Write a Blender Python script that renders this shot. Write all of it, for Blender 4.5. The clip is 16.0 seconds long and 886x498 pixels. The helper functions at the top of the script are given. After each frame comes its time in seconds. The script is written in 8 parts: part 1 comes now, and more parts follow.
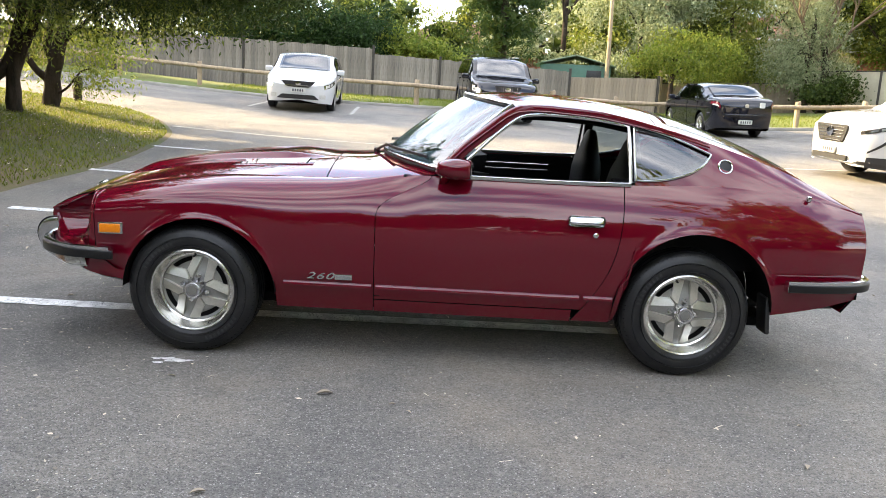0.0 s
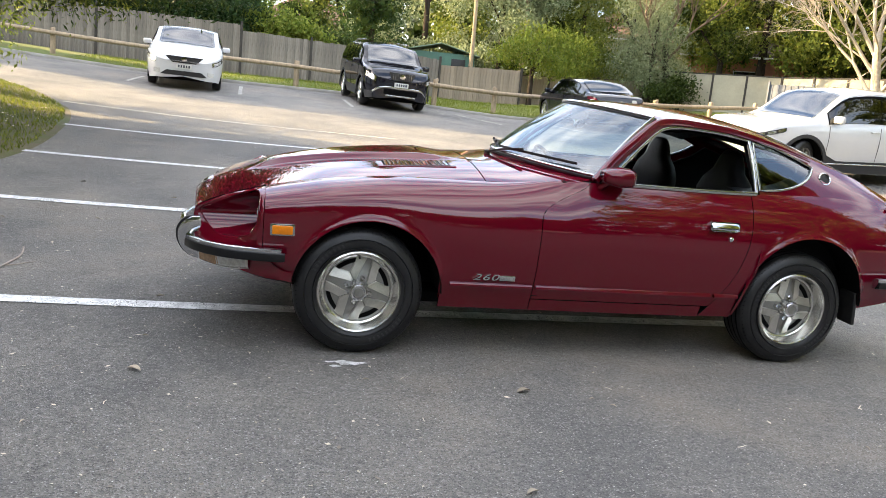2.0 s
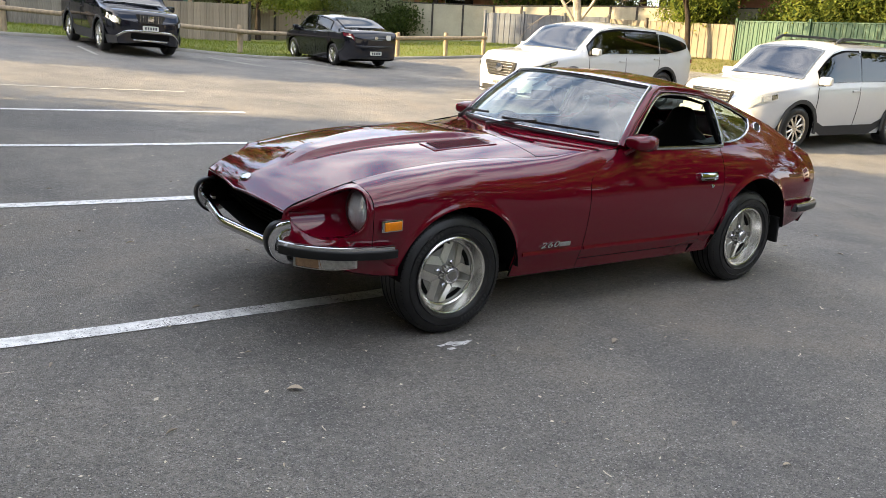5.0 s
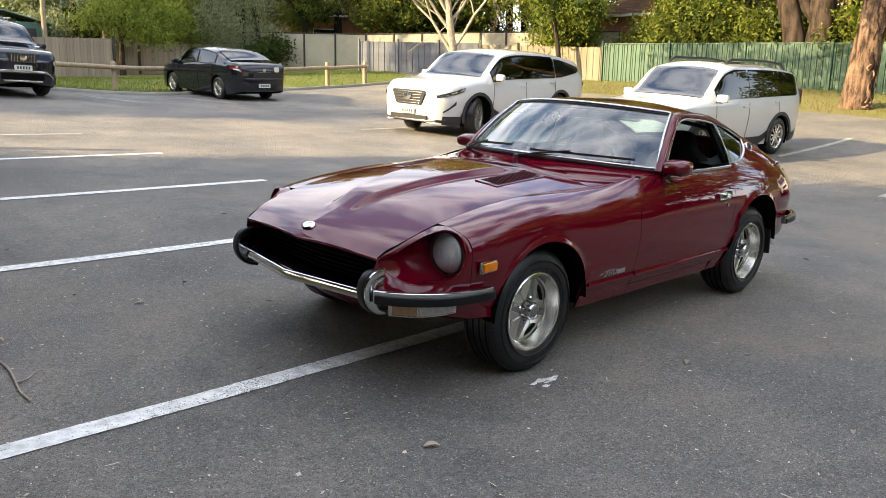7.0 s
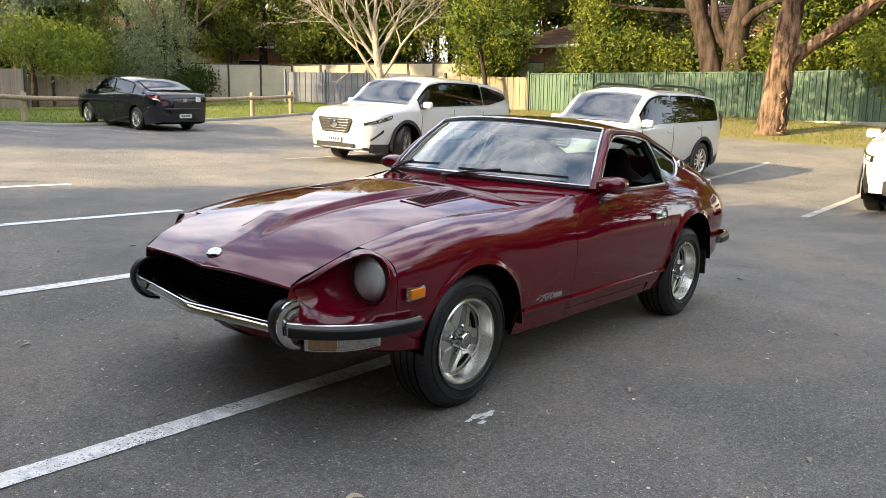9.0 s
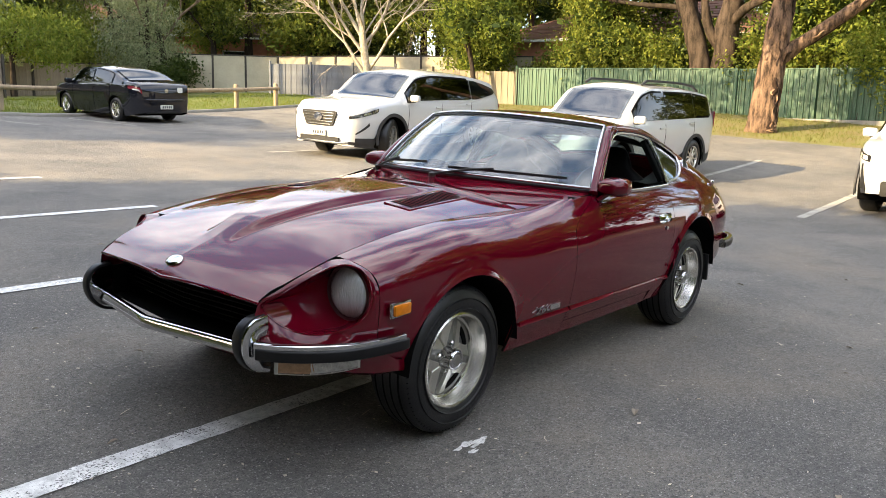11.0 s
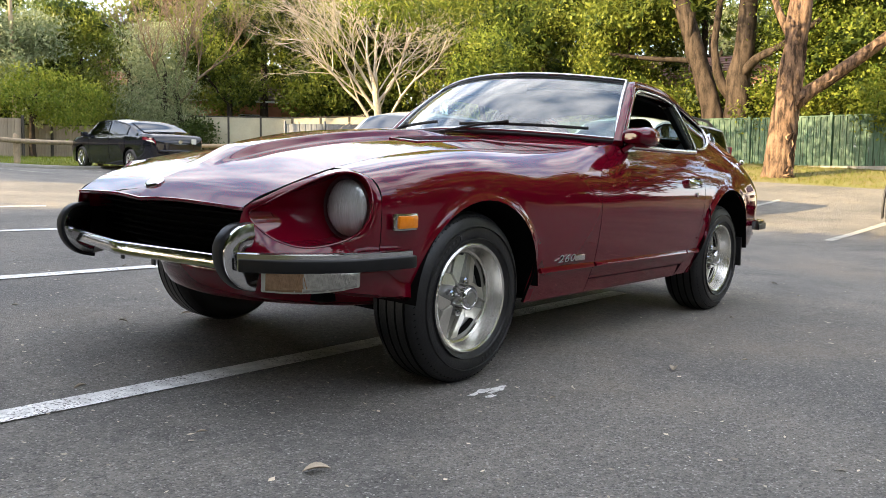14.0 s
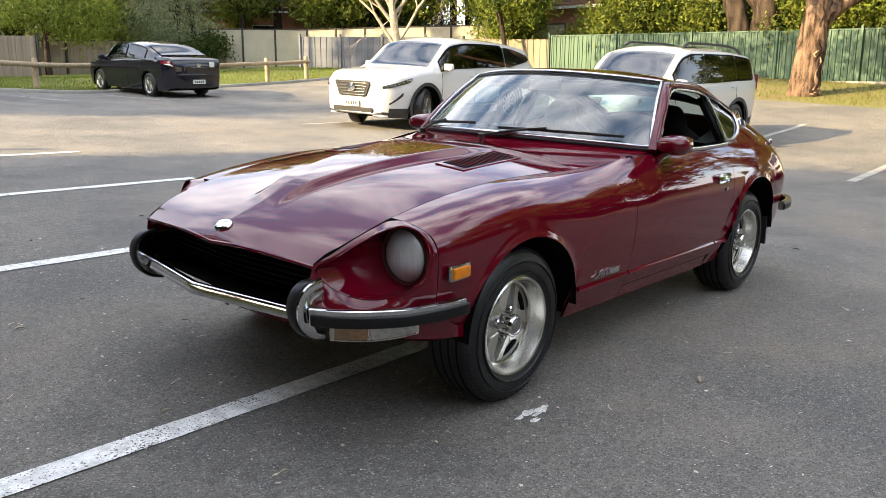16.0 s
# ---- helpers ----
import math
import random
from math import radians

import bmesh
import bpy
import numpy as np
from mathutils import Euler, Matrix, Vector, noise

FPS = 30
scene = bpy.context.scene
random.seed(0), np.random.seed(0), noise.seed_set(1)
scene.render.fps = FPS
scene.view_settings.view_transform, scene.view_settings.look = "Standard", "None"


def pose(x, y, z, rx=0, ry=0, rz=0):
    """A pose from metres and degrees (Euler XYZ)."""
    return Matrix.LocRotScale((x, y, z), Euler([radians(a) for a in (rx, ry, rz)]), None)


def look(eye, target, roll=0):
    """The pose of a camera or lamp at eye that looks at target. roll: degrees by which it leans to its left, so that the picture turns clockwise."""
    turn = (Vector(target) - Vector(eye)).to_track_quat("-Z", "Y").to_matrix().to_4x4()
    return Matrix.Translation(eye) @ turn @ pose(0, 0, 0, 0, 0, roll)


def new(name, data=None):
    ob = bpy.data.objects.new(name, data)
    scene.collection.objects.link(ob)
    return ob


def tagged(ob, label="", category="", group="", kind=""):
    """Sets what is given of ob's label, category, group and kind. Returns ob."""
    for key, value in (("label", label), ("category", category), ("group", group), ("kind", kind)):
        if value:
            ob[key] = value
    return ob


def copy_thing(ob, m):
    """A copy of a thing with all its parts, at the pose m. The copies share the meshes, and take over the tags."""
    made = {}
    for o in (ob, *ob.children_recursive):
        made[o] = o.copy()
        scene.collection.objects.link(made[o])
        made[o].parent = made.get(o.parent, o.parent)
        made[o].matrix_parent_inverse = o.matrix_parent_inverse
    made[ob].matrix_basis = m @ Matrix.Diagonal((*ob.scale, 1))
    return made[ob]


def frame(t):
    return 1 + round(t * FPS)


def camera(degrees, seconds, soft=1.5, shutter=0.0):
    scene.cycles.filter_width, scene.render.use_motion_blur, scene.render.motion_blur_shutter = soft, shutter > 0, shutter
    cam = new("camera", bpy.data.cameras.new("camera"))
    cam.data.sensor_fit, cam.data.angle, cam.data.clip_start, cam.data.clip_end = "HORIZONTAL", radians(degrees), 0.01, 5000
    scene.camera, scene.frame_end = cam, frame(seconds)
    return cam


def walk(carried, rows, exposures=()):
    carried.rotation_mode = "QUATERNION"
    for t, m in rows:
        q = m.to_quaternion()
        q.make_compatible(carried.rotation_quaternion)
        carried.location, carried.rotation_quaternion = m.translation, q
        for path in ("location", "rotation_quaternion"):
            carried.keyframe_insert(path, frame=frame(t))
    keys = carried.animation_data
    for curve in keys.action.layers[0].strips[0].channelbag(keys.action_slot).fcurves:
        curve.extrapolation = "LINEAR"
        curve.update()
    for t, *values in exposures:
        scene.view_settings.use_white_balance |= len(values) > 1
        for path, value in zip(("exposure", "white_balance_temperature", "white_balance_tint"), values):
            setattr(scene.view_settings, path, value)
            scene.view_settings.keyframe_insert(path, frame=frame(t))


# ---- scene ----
cam = camera(59.9, 16.0, soft=0.75)
PATH = [
    (0, (-0.032, -4.301, 1.179), (-0.014, -2.331, 0.835), 3.1),
    (0.5, (-0.436, -4.269, 1.164), (-0.301, -2.304, 0.818), 4.4),
    (1, (-0.859, -4.346, 1.176), (-0.627, -2.387, 0.844), 3.9),
    (1.5, (-1.222, -4.348, 1.153), (-0.879, -2.405, 0.823), 4.8),
    (2, (-1.593, -4.271, 1.184), (-1.146, -2.354, 0.827), 5.5),
    (2.5, (-1.948, -4.252, 1.21), (-1.373, -2.384, 0.788), 5.3),
    (3, (-2.226, -4.136, 1.213), (-1.515, -2.327, 0.742), 4.9),
    (3.5, (-2.51, -4.017, 1.269), (-1.74, -2.231, 0.803), 3.7),
    (4, (-2.807, -3.935, 1.321), (-1.917, -2.204, 0.862), 3.4),
    (4.2, (-2.897, -3.885, 1.323), (-1.945, -2.189, 0.857), 3.6),
    (6.3, (-3.803, -3.345, 1.327), (-2.535, -1.863, 0.881), 1.3),
    (6.5, (-3.86, -3.244, 1.324), (-2.558, -1.789, 0.894), 1.2),
    (7, (-3.997, -3.018, 1.338), (-2.619, -1.625, 0.938), 1.2),
    (7.5, (-4.049, -2.93, 1.309), (-2.609, -1.591, 0.942), 1.4),
    (8, (-4.039, -2.925, 1.264), (-2.561, -1.621, 0.921), 1.4),
    (8.5, (-3.922, -2.902, 1.252), (-2.425, -1.617, 0.924), 1.2),
    (9, (-3.753, -2.833, 1.251), (-2.245, -1.557, 0.933), 0.8),
    (11.5, (-3.45, -2.562, 1.256), (-1.912, -1.327, 0.928), 1.8),
    (12, (-3.377, -2.508, 1.113), (-1.832, -1.273, 0.815), 2.3),
    (12.5, (-3.318, -2.445, 0.941), (-1.77, -1.203, 0.689), 2.3),
    (13, (-3.283, -2.441, 0.824), (-1.74, -1.185, 0.626), 2.0),
    (13.5, (-3.28, -2.449, 0.726), (-1.747, -1.174, 0.564), 1.4),
    (14, (-3.285, -2.458, 0.696), (-1.765, -1.167, 0.537), 0.7),
    (14.5, (-3.281, -2.461, 0.71), (-1.778, -1.157, 0.513), 0.2),
    (15, (-3.304, -2.463, 0.882), (-1.816, -1.152, 0.619), -0.0),
    (15.5, (-3.376, -2.465, 1.084), (-1.898, -1.161, 0.745), 0.0),
    (16, (-3.469, -2.45, 1.188), (-2.001, -1.153, 0.786), 0.3),
]
EXPOSURES = [(0, 3.58), (2, 3.38), (4, 3.08), (6.5, 2.86), (9, 2.87), (12, 3.04), (14.5, 3.15), (16, 3.02)]
walk(cam, [(t, look(eye, target, roll)) for t, eye, target, roll in PATH], [(t, stops, 6950, 12) for t, stops in EXPOSURES])

# ---------------------------------------------------------------- light
world = bpy.data.worlds.new("sky")
scene.world = world
world.use_nodes = True
SUN_AZ, SUN_EL = 158.0, 24.0      # where the sun stands: degrees from +x towards +y, and up
wn = world.node_tree.nodes
sky = wn.new("ShaderNodeTexSky")
sky.sky_type = "NISHITA"
sky.sun_disc = False
sky.sun_elevation = radians(SUN_EL)
sky.sun_rotation = radians(90 - SUN_AZ)
sky.dust_density = 1.5
bg = wn["Background"]
bg.inputs["Strength"].default_value = 0.085
# thin broken cloud over the sky's own blue
wtc = wn.new("ShaderNodeTexCoord")
wmap = wn.new("ShaderNodeMapping")
wmap.inputs["Scale"].default_value = (1.0, 1.0, 2.6)
wno = wn.new("ShaderNodeTexNoise")
wno.inputs["Scale"].default_value = 3.2
wno.inputs["Detail"].default_value = 5
wno.inputs["Roughness"].default_value = 0.58
wra = wn.new("ShaderNodeValToRGB")
wra.color_ramp.elements[0].position, wra.color_ramp.elements[1].position = 0.405, 0.66
wmx = wn.new("ShaderNodeMix")
wmx.data_type = "RGBA"
wmx.inputs["B"].default_value = (5.6, 5.85, 6.3, 1)
wl = world.node_tree.links
wl.new(wtc.outputs["Generated"], wmap.inputs["Vector"])
wl.new(wmap.outputs["Vector"], wno.inputs["Vector"])
wl.new(wno.outputs["Fac"], wra.inputs["Fac"])
wl.new(wra.outputs["Color"], wmx.inputs["Factor"])
wl.new(sky.outputs["Color"], wmx.inputs["A"])
wl.new(wmx.outputs["Result"], bg.inputs["Color"])
sun = new("sun", bpy.data.lights.new("sun", "SUN"))
sun.data.energy = 2.15
sun.data.angle = radians(0.55)
sun.data.color = (1.0, 0.80, 0.48)
SUN_DIR = Vector((math.cos(radians(SUN_AZ)) * math.cos(radians(SUN_EL)), math.sin(radians(SUN_AZ)) * math.cos(radians(SUN_EL)), math.sin(radians(SUN_EL))))
sun.matrix_world = look(SUN_DIR * 60, (0, 0, 0))


# ---------------------------------------------------------------- materials
def mat(name, color, rough=0.6, metal=0.0, vary=0.0, scale=8.0, bump=0.0, bscale=60.0, color2=None, coat=0.0, coat_ior=1.5, spec=0.5, island=0.0, obj=0.0, stretch=(1, 1, 1), detail=6):
    """A plain surface with variation at two scales; color2 is what the stains lean to."""
    m = bpy.data.materials.new(name)
    m.use_nodes = True
    n, l = m.node_tree.nodes, m.node_tree.links
    p = n["Principled BSDF"]
    p.inputs["Roughness"].default_value = rough
    p.inputs["Metallic"].default_value = metal
    p.inputs["Specular IOR Level"].default_value = spec
    if coat:
        p.inputs["Coat Weight"].default_value = coat
        p.inputs["Coat Roughness"].default_value = 0.03
        p.inputs["Coat IOR"].default_value = coat_ior
    p.inputs["Base Color"].default_value = (*color, 1)
    out = None
    if vary or bump:
        tc = n.new("ShaderNodeTexCoord")
        mp = n.new("ShaderNodeMapping")
        mp.inputs["Scale"].default_value = stretch
        l.new(tc.outputs["Object"], mp.inputs["Vector"])
    if vary:
        c2 = color2 or tuple(c * 0.55 for c in color)
        big, fine = n.new("ShaderNodeTexNoise"), n.new("ShaderNodeTexNoise")
        big.inputs["Scale"].default_value, big.inputs["Detail"].default_value = scale, detail
        fine.inputs["Scale"].default_value, fine.inputs["Detail"].default_value = scale * 9, 3
        mid = n.new("ShaderNodeMath")
        mid.operation = "MULTIPLY_ADD"
        mid.inputs[1].default_value = 0.45
        l.new(mp.outputs["Vector"], big.inputs["Vector"])
        l.new(mp.outputs["Vector"], fine.inputs["Vector"])
        l.new(fine.outputs["Fac"], mid.inputs[0])
        l.new(big.outputs["Fac"], mid.inputs[2])
        ramp = n.new("ShaderNodeMapRange")
        ramp.inputs["From Min"].default_value, ramp.inputs["From Max"].default_value = 0.58, 0.88
        ramp.inputs["To Max"].default_value = vary
        l.new(mid.outputs[0], ramp.inputs["Value"])
        mx = n.new("ShaderNodeMix")
        mx.data_type = "RGBA"
        mx.inputs["A"].default_value, mx.inputs["B"].default_value = (*color, 1), (*c2, 1)
        l.new(ramp.outputs["Result"], mx.inputs["Factor"])
        out = mx.outputs["Result"]
    if island or obj:
        if island:
            rnd = n.new("ShaderNodeNewGeometry").outputs["Random Per Island"]
        else:
            rnd = n.new("ShaderNodeObjectInfo").outputs["Random"]
        hsv = n.new("ShaderNodeHueSaturation")
        amount = island or obj
        mr = n.new("ShaderNodeMapRange")
        mr.inputs["To Min"].default_value, mr.inputs["To Max"].default_value = 1 - amount, 1 + amount
        l.new(rnd, mr.inputs["Value"])
        l.new(mr.outputs["Result"], hsv.inputs["Value"])
        if out:
            l.new(out, hsv.inputs["Color"])
        else:
            hsv.inputs["Color"].default_value = (*color, 1)
        out = hsv.outputs["Color"]
    if out:
        l.new(out, p.inputs["Base Color"])
    if bump:
        bn, bp = n.new("ShaderNodeTexNoise"), n.new("ShaderNodeBump")
        bn.inputs["Scale"].default_value, bn.inputs["Detail"].default_value = bscale, 5
        bp.inputs["Strength"].default_value, bp.inputs["Distance"].default_value = bump, 0.01
        l.new(mp.outputs["Vector"], bn.inputs["Vector"])
        l.new(bn.outputs["Fac"], bp.inputs["Height"])
        l.new(bp.outputs["Normal"], p.inputs["Normal"])
    return m


def glass(name, tint, rough=0.0, ior=1.5, dust_haze=0.0):
    """A clear pane: the sky mirrored by Fresnel over a tinted see-through sheet."""
    m = bpy.data.materials.new(name)
    m.use_nodes = True
    n, l = m.node_tree.nodes, m.node_tree.links
    n.remove(n["Principled BSDF"])
    tr, gl, fr, mx = n.new("ShaderNodeBsdfTransparent"), n.new("ShaderNodeBsdfGlossy"), n.new("ShaderNodeLayerWeight"), n.new("ShaderNodeMixShader")
    tr.inputs["Color"].default_value = (*tint, 1)
    gl.inputs["Roughness"].default_value = rough
    fr.inputs["Blend"].default_value = 0.5
    r0 = ((ior - 1) / (ior + 1)) ** 2
    pw, sc = n.new("ShaderNodeMath"), n.new("ShaderNodeMath")
    pw.operation, sc.operation = "POWER", "MULTIPLY_ADD"
    pw.inputs[1].default_value, sc.inputs[1].default_value, sc.inputs[2].default_value = 5, 1 - r0, r0
    l.new(fr.outputs["Facing"], pw.inputs[0])
    l.new(pw.outputs[0], sc.inputs[0])
    l.new(sc.outputs[0], mx.inputs[0])
    l.new(tr.outputs[0], mx.inputs[1])
    l.new(gl.outputs[0], mx.inputs[2])
    l.new(mx.outputs[0], n["Material Output"].inputs["Surface"])
    if dust_haze:
        # a wiped film of dust, tinted pale blue to stand in for sky haze
        co, mp, no, rg = n.new("ShaderNodeTexCoord"), n.new("ShaderNodeMapping"), n.new("ShaderNodeTexNoise"), n.new("ShaderNodeMapRange")
        di, film = n.new("ShaderNodeBsdfDiffuse"), n.new("ShaderNodeMixShader")
        mp.inputs["Scale"].default_value = (1.2, 6, 1.2)
        no.inputs["Scale"].default_value = 2.2
        no.inputs["Detail"].default_value = 4
        rg.inputs["To Min"].default_value, rg.inputs["To Max"].default_value = dust_haze * 0.4, dust_haze * 1.6
        di.inputs["Color"].default_value = (0.48, 0.64, 0.70, 1)
        l.new(co.outputs["Object"], mp.inputs[0])
        l.new(mp.outputs[0], no.inputs["Vector"])
        l.new(no.outputs["Fac"], rg.inputs["Value"])
        l.new(rg.outputs[0], film.inputs[0])
        l.new(mx.outputs[0], film.inputs[1])
        l.new(di.outputs[0], film.inputs[2])
        l.new(film.outputs[0], n["Material Output"].inputs["Surface"])
    return m


def leaf_mat(name, color, color2, rough=0.45):
    m = bpy.data.materials.new(name)
    m.use_nodes = True
    n, l = m.node_tree.nodes, m.node_tree.links
    p = n["Principled BSDF"]
    p.inputs["Roughness"].default_value = rough
    p.inputs["Specular IOR Level"].default_value = 0.12
    geo = n.new("ShaderNodeNewGeometry")
    mx = n.new("ShaderNodeMix")
    mx.data_type = "RGBA"
    mx.inputs["A"].default_value, mx.inputs["B"].default_value = (*color, 1), (*color2, 1)
    l.new(geo.outputs["Random Per Island"], mx.inputs["Factor"])
    l.new(mx.outputs["Result"], p.inputs["Base Color"])
    tl, add = n.new("ShaderNodeBsdfTranslucent"), n.new("ShaderNodeMixShader")
    add.inputs[0].default_value = 0.42
    l.new(mx.outputs["Result"], tl.inputs["Color"])
    l.new(p.outputs[0], add.inputs[1])
    l.new(tl.outputs[0], add.inputs[2])
    l.new(add.outputs[0], n["Material Output"].inputs["Surface"])
    return m


PAINT = mat("maroon_paint", (0.104, 0.0014, 0.0085), 0.5, 0.0, vary=0.12, scale=300, coat=1.0, color2=(0.108, 0.0018, 0.0095), spec=0.0, coat_ior=1.55)
PAINT_DIM = mat("maroon_underside", (0.05, 0.006, 0.01), 0.6, vary=0.4, scale=12)
BLACK = mat("satin_black", (0.006, 0.006, 0.0065), 0.5, vary=0.5, scale=20, color2=(0.03, 0.028, 0.026))
# near-black whose colour stands in for the shade inside gaps, recesses and wells
RECESS_BLACK = mat("dark_recess", (0.0025, 0.0025, 0.0025), 0.9, spec=0.1)
RUBBER = mat("tyre_rubber", (0.008, 0.008, 0.009), 0.38, vary=0.6, scale=14, color2=(0.02, 0.0195, 0.019), bump=0.2, bscale=120, spec=0.4)
TYREMARK = mat("raised_tyre_marks", (0.028, 0.028, 0.03), 0.5, vary=0.4, scale=40)
TRIMRUB = mat("bumper_rubber", (0.006, 0.006, 0.0068), 0.4, vary=0.3, scale=30, color2=(0.014, 0.014, 0.014), spec=0.3)
VINYL = mat("black_vinyl", (0.0035, 0.0035, 0.004), 0.55, spec=0.15, vary=0.3, scale=20, bump=0.2, bscale=200)
CHROME = mat("chrome", (0.62, 0.62, 0.63), 0.1, 1.0, vary=0.3, scale=6, color2=(0.42, 0.42, 0.42))
STEEL = mat("bright_trim", (0.55, 0.55, 0.55), 0.2, 1.0, vary=0.3, scale=40)
ALLOY = mat("polished_alloy", (0.78, 0.76, 0.71), 0.26, 0.97, vary=0.6, scale=11, color2=(0.45, 0.44, 0.41), bump=0.06, bscale=90)
ALLOY_SPOKE = mat("worn_alloy_spoke", (0.78, 0.76, 0.70), 0.3, 0.95, vary=0.6, scale=14, color2=(0.55, 0.535, 0.48), bump=0.06, bscale=90)
ALLOY_CAST = mat("cast_alloy", (0.36, 0.355, 0.33), 0.45, 0.95, vary=0.5, scale=16, color2=(0.25, 0.245, 0.23), bump=0.12, bscale=120)
GLASS = glass("windscreen_glass", (0.34, 0.48, 0.49), ior=2.5, dust_haze=0.05)
GLASS_DARK = glass("tinted_glass", (0.07, 0.08, 0.085), ior=1.75)
GLASS_MID = glass("car_glass", (0.13, 0.15, 0.15), ior=2.5)
GLASS_REAR = glass("hatch_tint", (0.66, 0.77, 0.75), ior=1.4)
LENS = mat("headlamp_lens", (0.58, 0.6, 0.62), 0.12, 0.4, vary=0.4, scale=40, coat=1.0, bump=0.4, bscale=30, stretch=(1, 6, 0.3))
AMBER = mat("amber_lens", (0.78, 0.22, 0.006), 0.3, coat=0.4, spec=0.2, vary=0.3, scale=50, bump=0.2, bscale=80)
CLEAR = mat("clear_lens", (0.68, 0.67, 0.63), 0.15, 0.2, vary=0.6, scale=60, coat=1.0, bump=0.5, bscale=90)
PALEAMBER = mat("pale_amber_lens", (0.5, 0.3, 0.16), 0.2, 0.2, vary=0.5, scale=60, coat=1.0, bump=0.5, bscale=90)
REDLENS = mat("red_lens", (0.15, 0.008, 0.018), 0.15, coat=1.0, vary=0.2, scale=40)
LINE = mat("road_paint", (0.8, 0.79, 0.76), 0.75, vary=0.6, scale=22, color2=(0.3, 0.295, 0.285), bump=0.25, bscale=160)


def pitted(m, lo, hi, dark=(0.09, 0.085, 0.08)):
    """Dark stone showing where a coat of road paint has worn through."""
    n, l = m.node_tree.nodes, m.node_tree.links
    p = n["Principled BSDF"]
    old = p.inputs["Base Color"].links[0].from_socket
    co, a, b, add, rg, mx = n.new("ShaderNodeTexCoord"), n.new("ShaderNodeTexNoise"), n.new("ShaderNodeTexNoise"), n.new("ShaderNodeMath"), n.new("ShaderNodeMapRange"), n.new("ShaderNodeMix")
    a.inputs["Scale"].default_value, a.inputs["Detail"].default_value = 105, 2
    b.inputs["Scale"].default_value, b.inputs["Detail"].default_value = 5, 3
    add.operation = "MULTIPLY_ADD"
    add.inputs[1].default_value = 0.45
    mx.data_type = "RGBA"
    for q in (a, b):
        l.new(co.outputs["Object"], q.inputs["Vector"])
    l.new(b.outputs["Fac"], add.inputs[0])
    l.new(a.outputs["Fac"], add.inputs[2])
    rg.inputs["From Min"].default_value, rg.inputs["From Max"].default_value = lo, hi
    l.new(add.outputs[0], rg.inputs["Value"])
    l.new(rg.outputs[0], mx.inputs["Factor"])
    l.new(old, mx.inputs["A"])
    mx.inputs["B"].default_value = (*dark, 1)
    l.new(mx.outputs["Result"], p.inputs["Base Color"])


pitted(LINE, 0.83, 0.9)
FADED = mat("faded_road_paint", (0.40, 0.38, 0.33), 0.8, vary=0.8, scale=7, color2=(0.2, 0.19, 0.17), bump=0.25, bscale=160)
WHITE = mat("white_car_paint", (0.54, 0.54, 0.535), 0.35, vary=0.08, scale=2, coat=1.0)
DARKCAR = mat("black_car_paint", (0.007, 0.008, 0.012), 0.4, 0.0, coat=1.0, spec=0.0, vary=0.2, scale=3, color2=(0.02, 0.02, 0.026))
PLASTIC = mat("grey_plastic", (0.025, 0.025, 0.027), 0.6, vary=0.3, scale=8)
PALING = mat("grey_paling", (0.235, 0.205, 0.165), 0.85, vary=0.8, scale=1.6, color2=(0.095, 0.08, 0.066), obj=0.22, stretch=(6, 6, 0.5), bump=0.4, bscale=14)
POSTWOOD = mat("pine_post", (0.36, 0.27, 0.17), 0.8, vary=0.7, scale=4, color2=(0.2, 0.15, 0.1), stretch=(3, 3, 1), bump=0.3, bscale=30)
CREAM = mat("cream_steel_fence", (0.38, 0.34, 0.24), 0.6, vary=0.5, scale=1.2, color2=(0.26, 0.24, 0.17), obj=0.06)
GREYFENCE = mat("grey_fence", (0.13, 0.14, 0.16), 0.7, vary=0.6, scale=2, color2=(0.07, 0.075, 0.085), obj=0.1)
GREEN = mat("green_steel_fence", (0.038, 0.095, 0.055), 0.5, vary=0.5, scale=1.0, color2=(0.028, 0.075, 0.042), obj=0.08)
BARK = mat("grey_bark", (0.055, 0.042, 0.033), 0.9, spec=0.1, vary=0.9, scale=5, color2=(0.02, 0.016, 0.013), stretch=(2, 2, 0.5), bump=1.0, bscale=16)
GUMBARK = mat("gum_bark", (0.2, 0.13, 0.09), 0.85, spec=0.1, vary=1.0, scale=4.5, color2=(0.028, 0.019, 0.014), stretch=(2.2, 2.2, 0.45), bump=1.0, bscale=9)
PALEBARK = mat("pale_bare_bark", (0.42, 0.36, 0.28), 0.85, vary=0.7, scale=6, color2=(0.2, 0.165, 0.125), bump=0.5, bscale=20)
BRICK = mat("brick_wall", (0.4, 0.17, 0.1), 0.85, vary=0.6, scale=3, color2=(0.26, 0.1, 0.065), bump=0.3, bscale=20)
ROOF = mat("terracotta_tiles", (0.25, 0.125, 0.095), 0.8, vary=0.7, scale=2, color2=(0.2, 0.09, 0.075), obj=0.15, bump=0.3, bscale=12)
CONCRETE = mat("kerb_concrete", (0.34, 0.32, 0.28), 0.85, vary=0.6, scale=3, color2=(0.2, 0.19, 0.165), bump=0.3, bscale=30)
LEAFDRY = mat("dry_leaf", (0.36, 0.3, 0.22), 0.75, vary=0.5, scale=30, obj=0.35)
PLATE = mat("number_plate", (0.6, 0.6, 0.55), 0.4, vary=0.2, scale=30)
INK = mat("plate_ink", (0.03, 0.035, 0.05), 0.6)


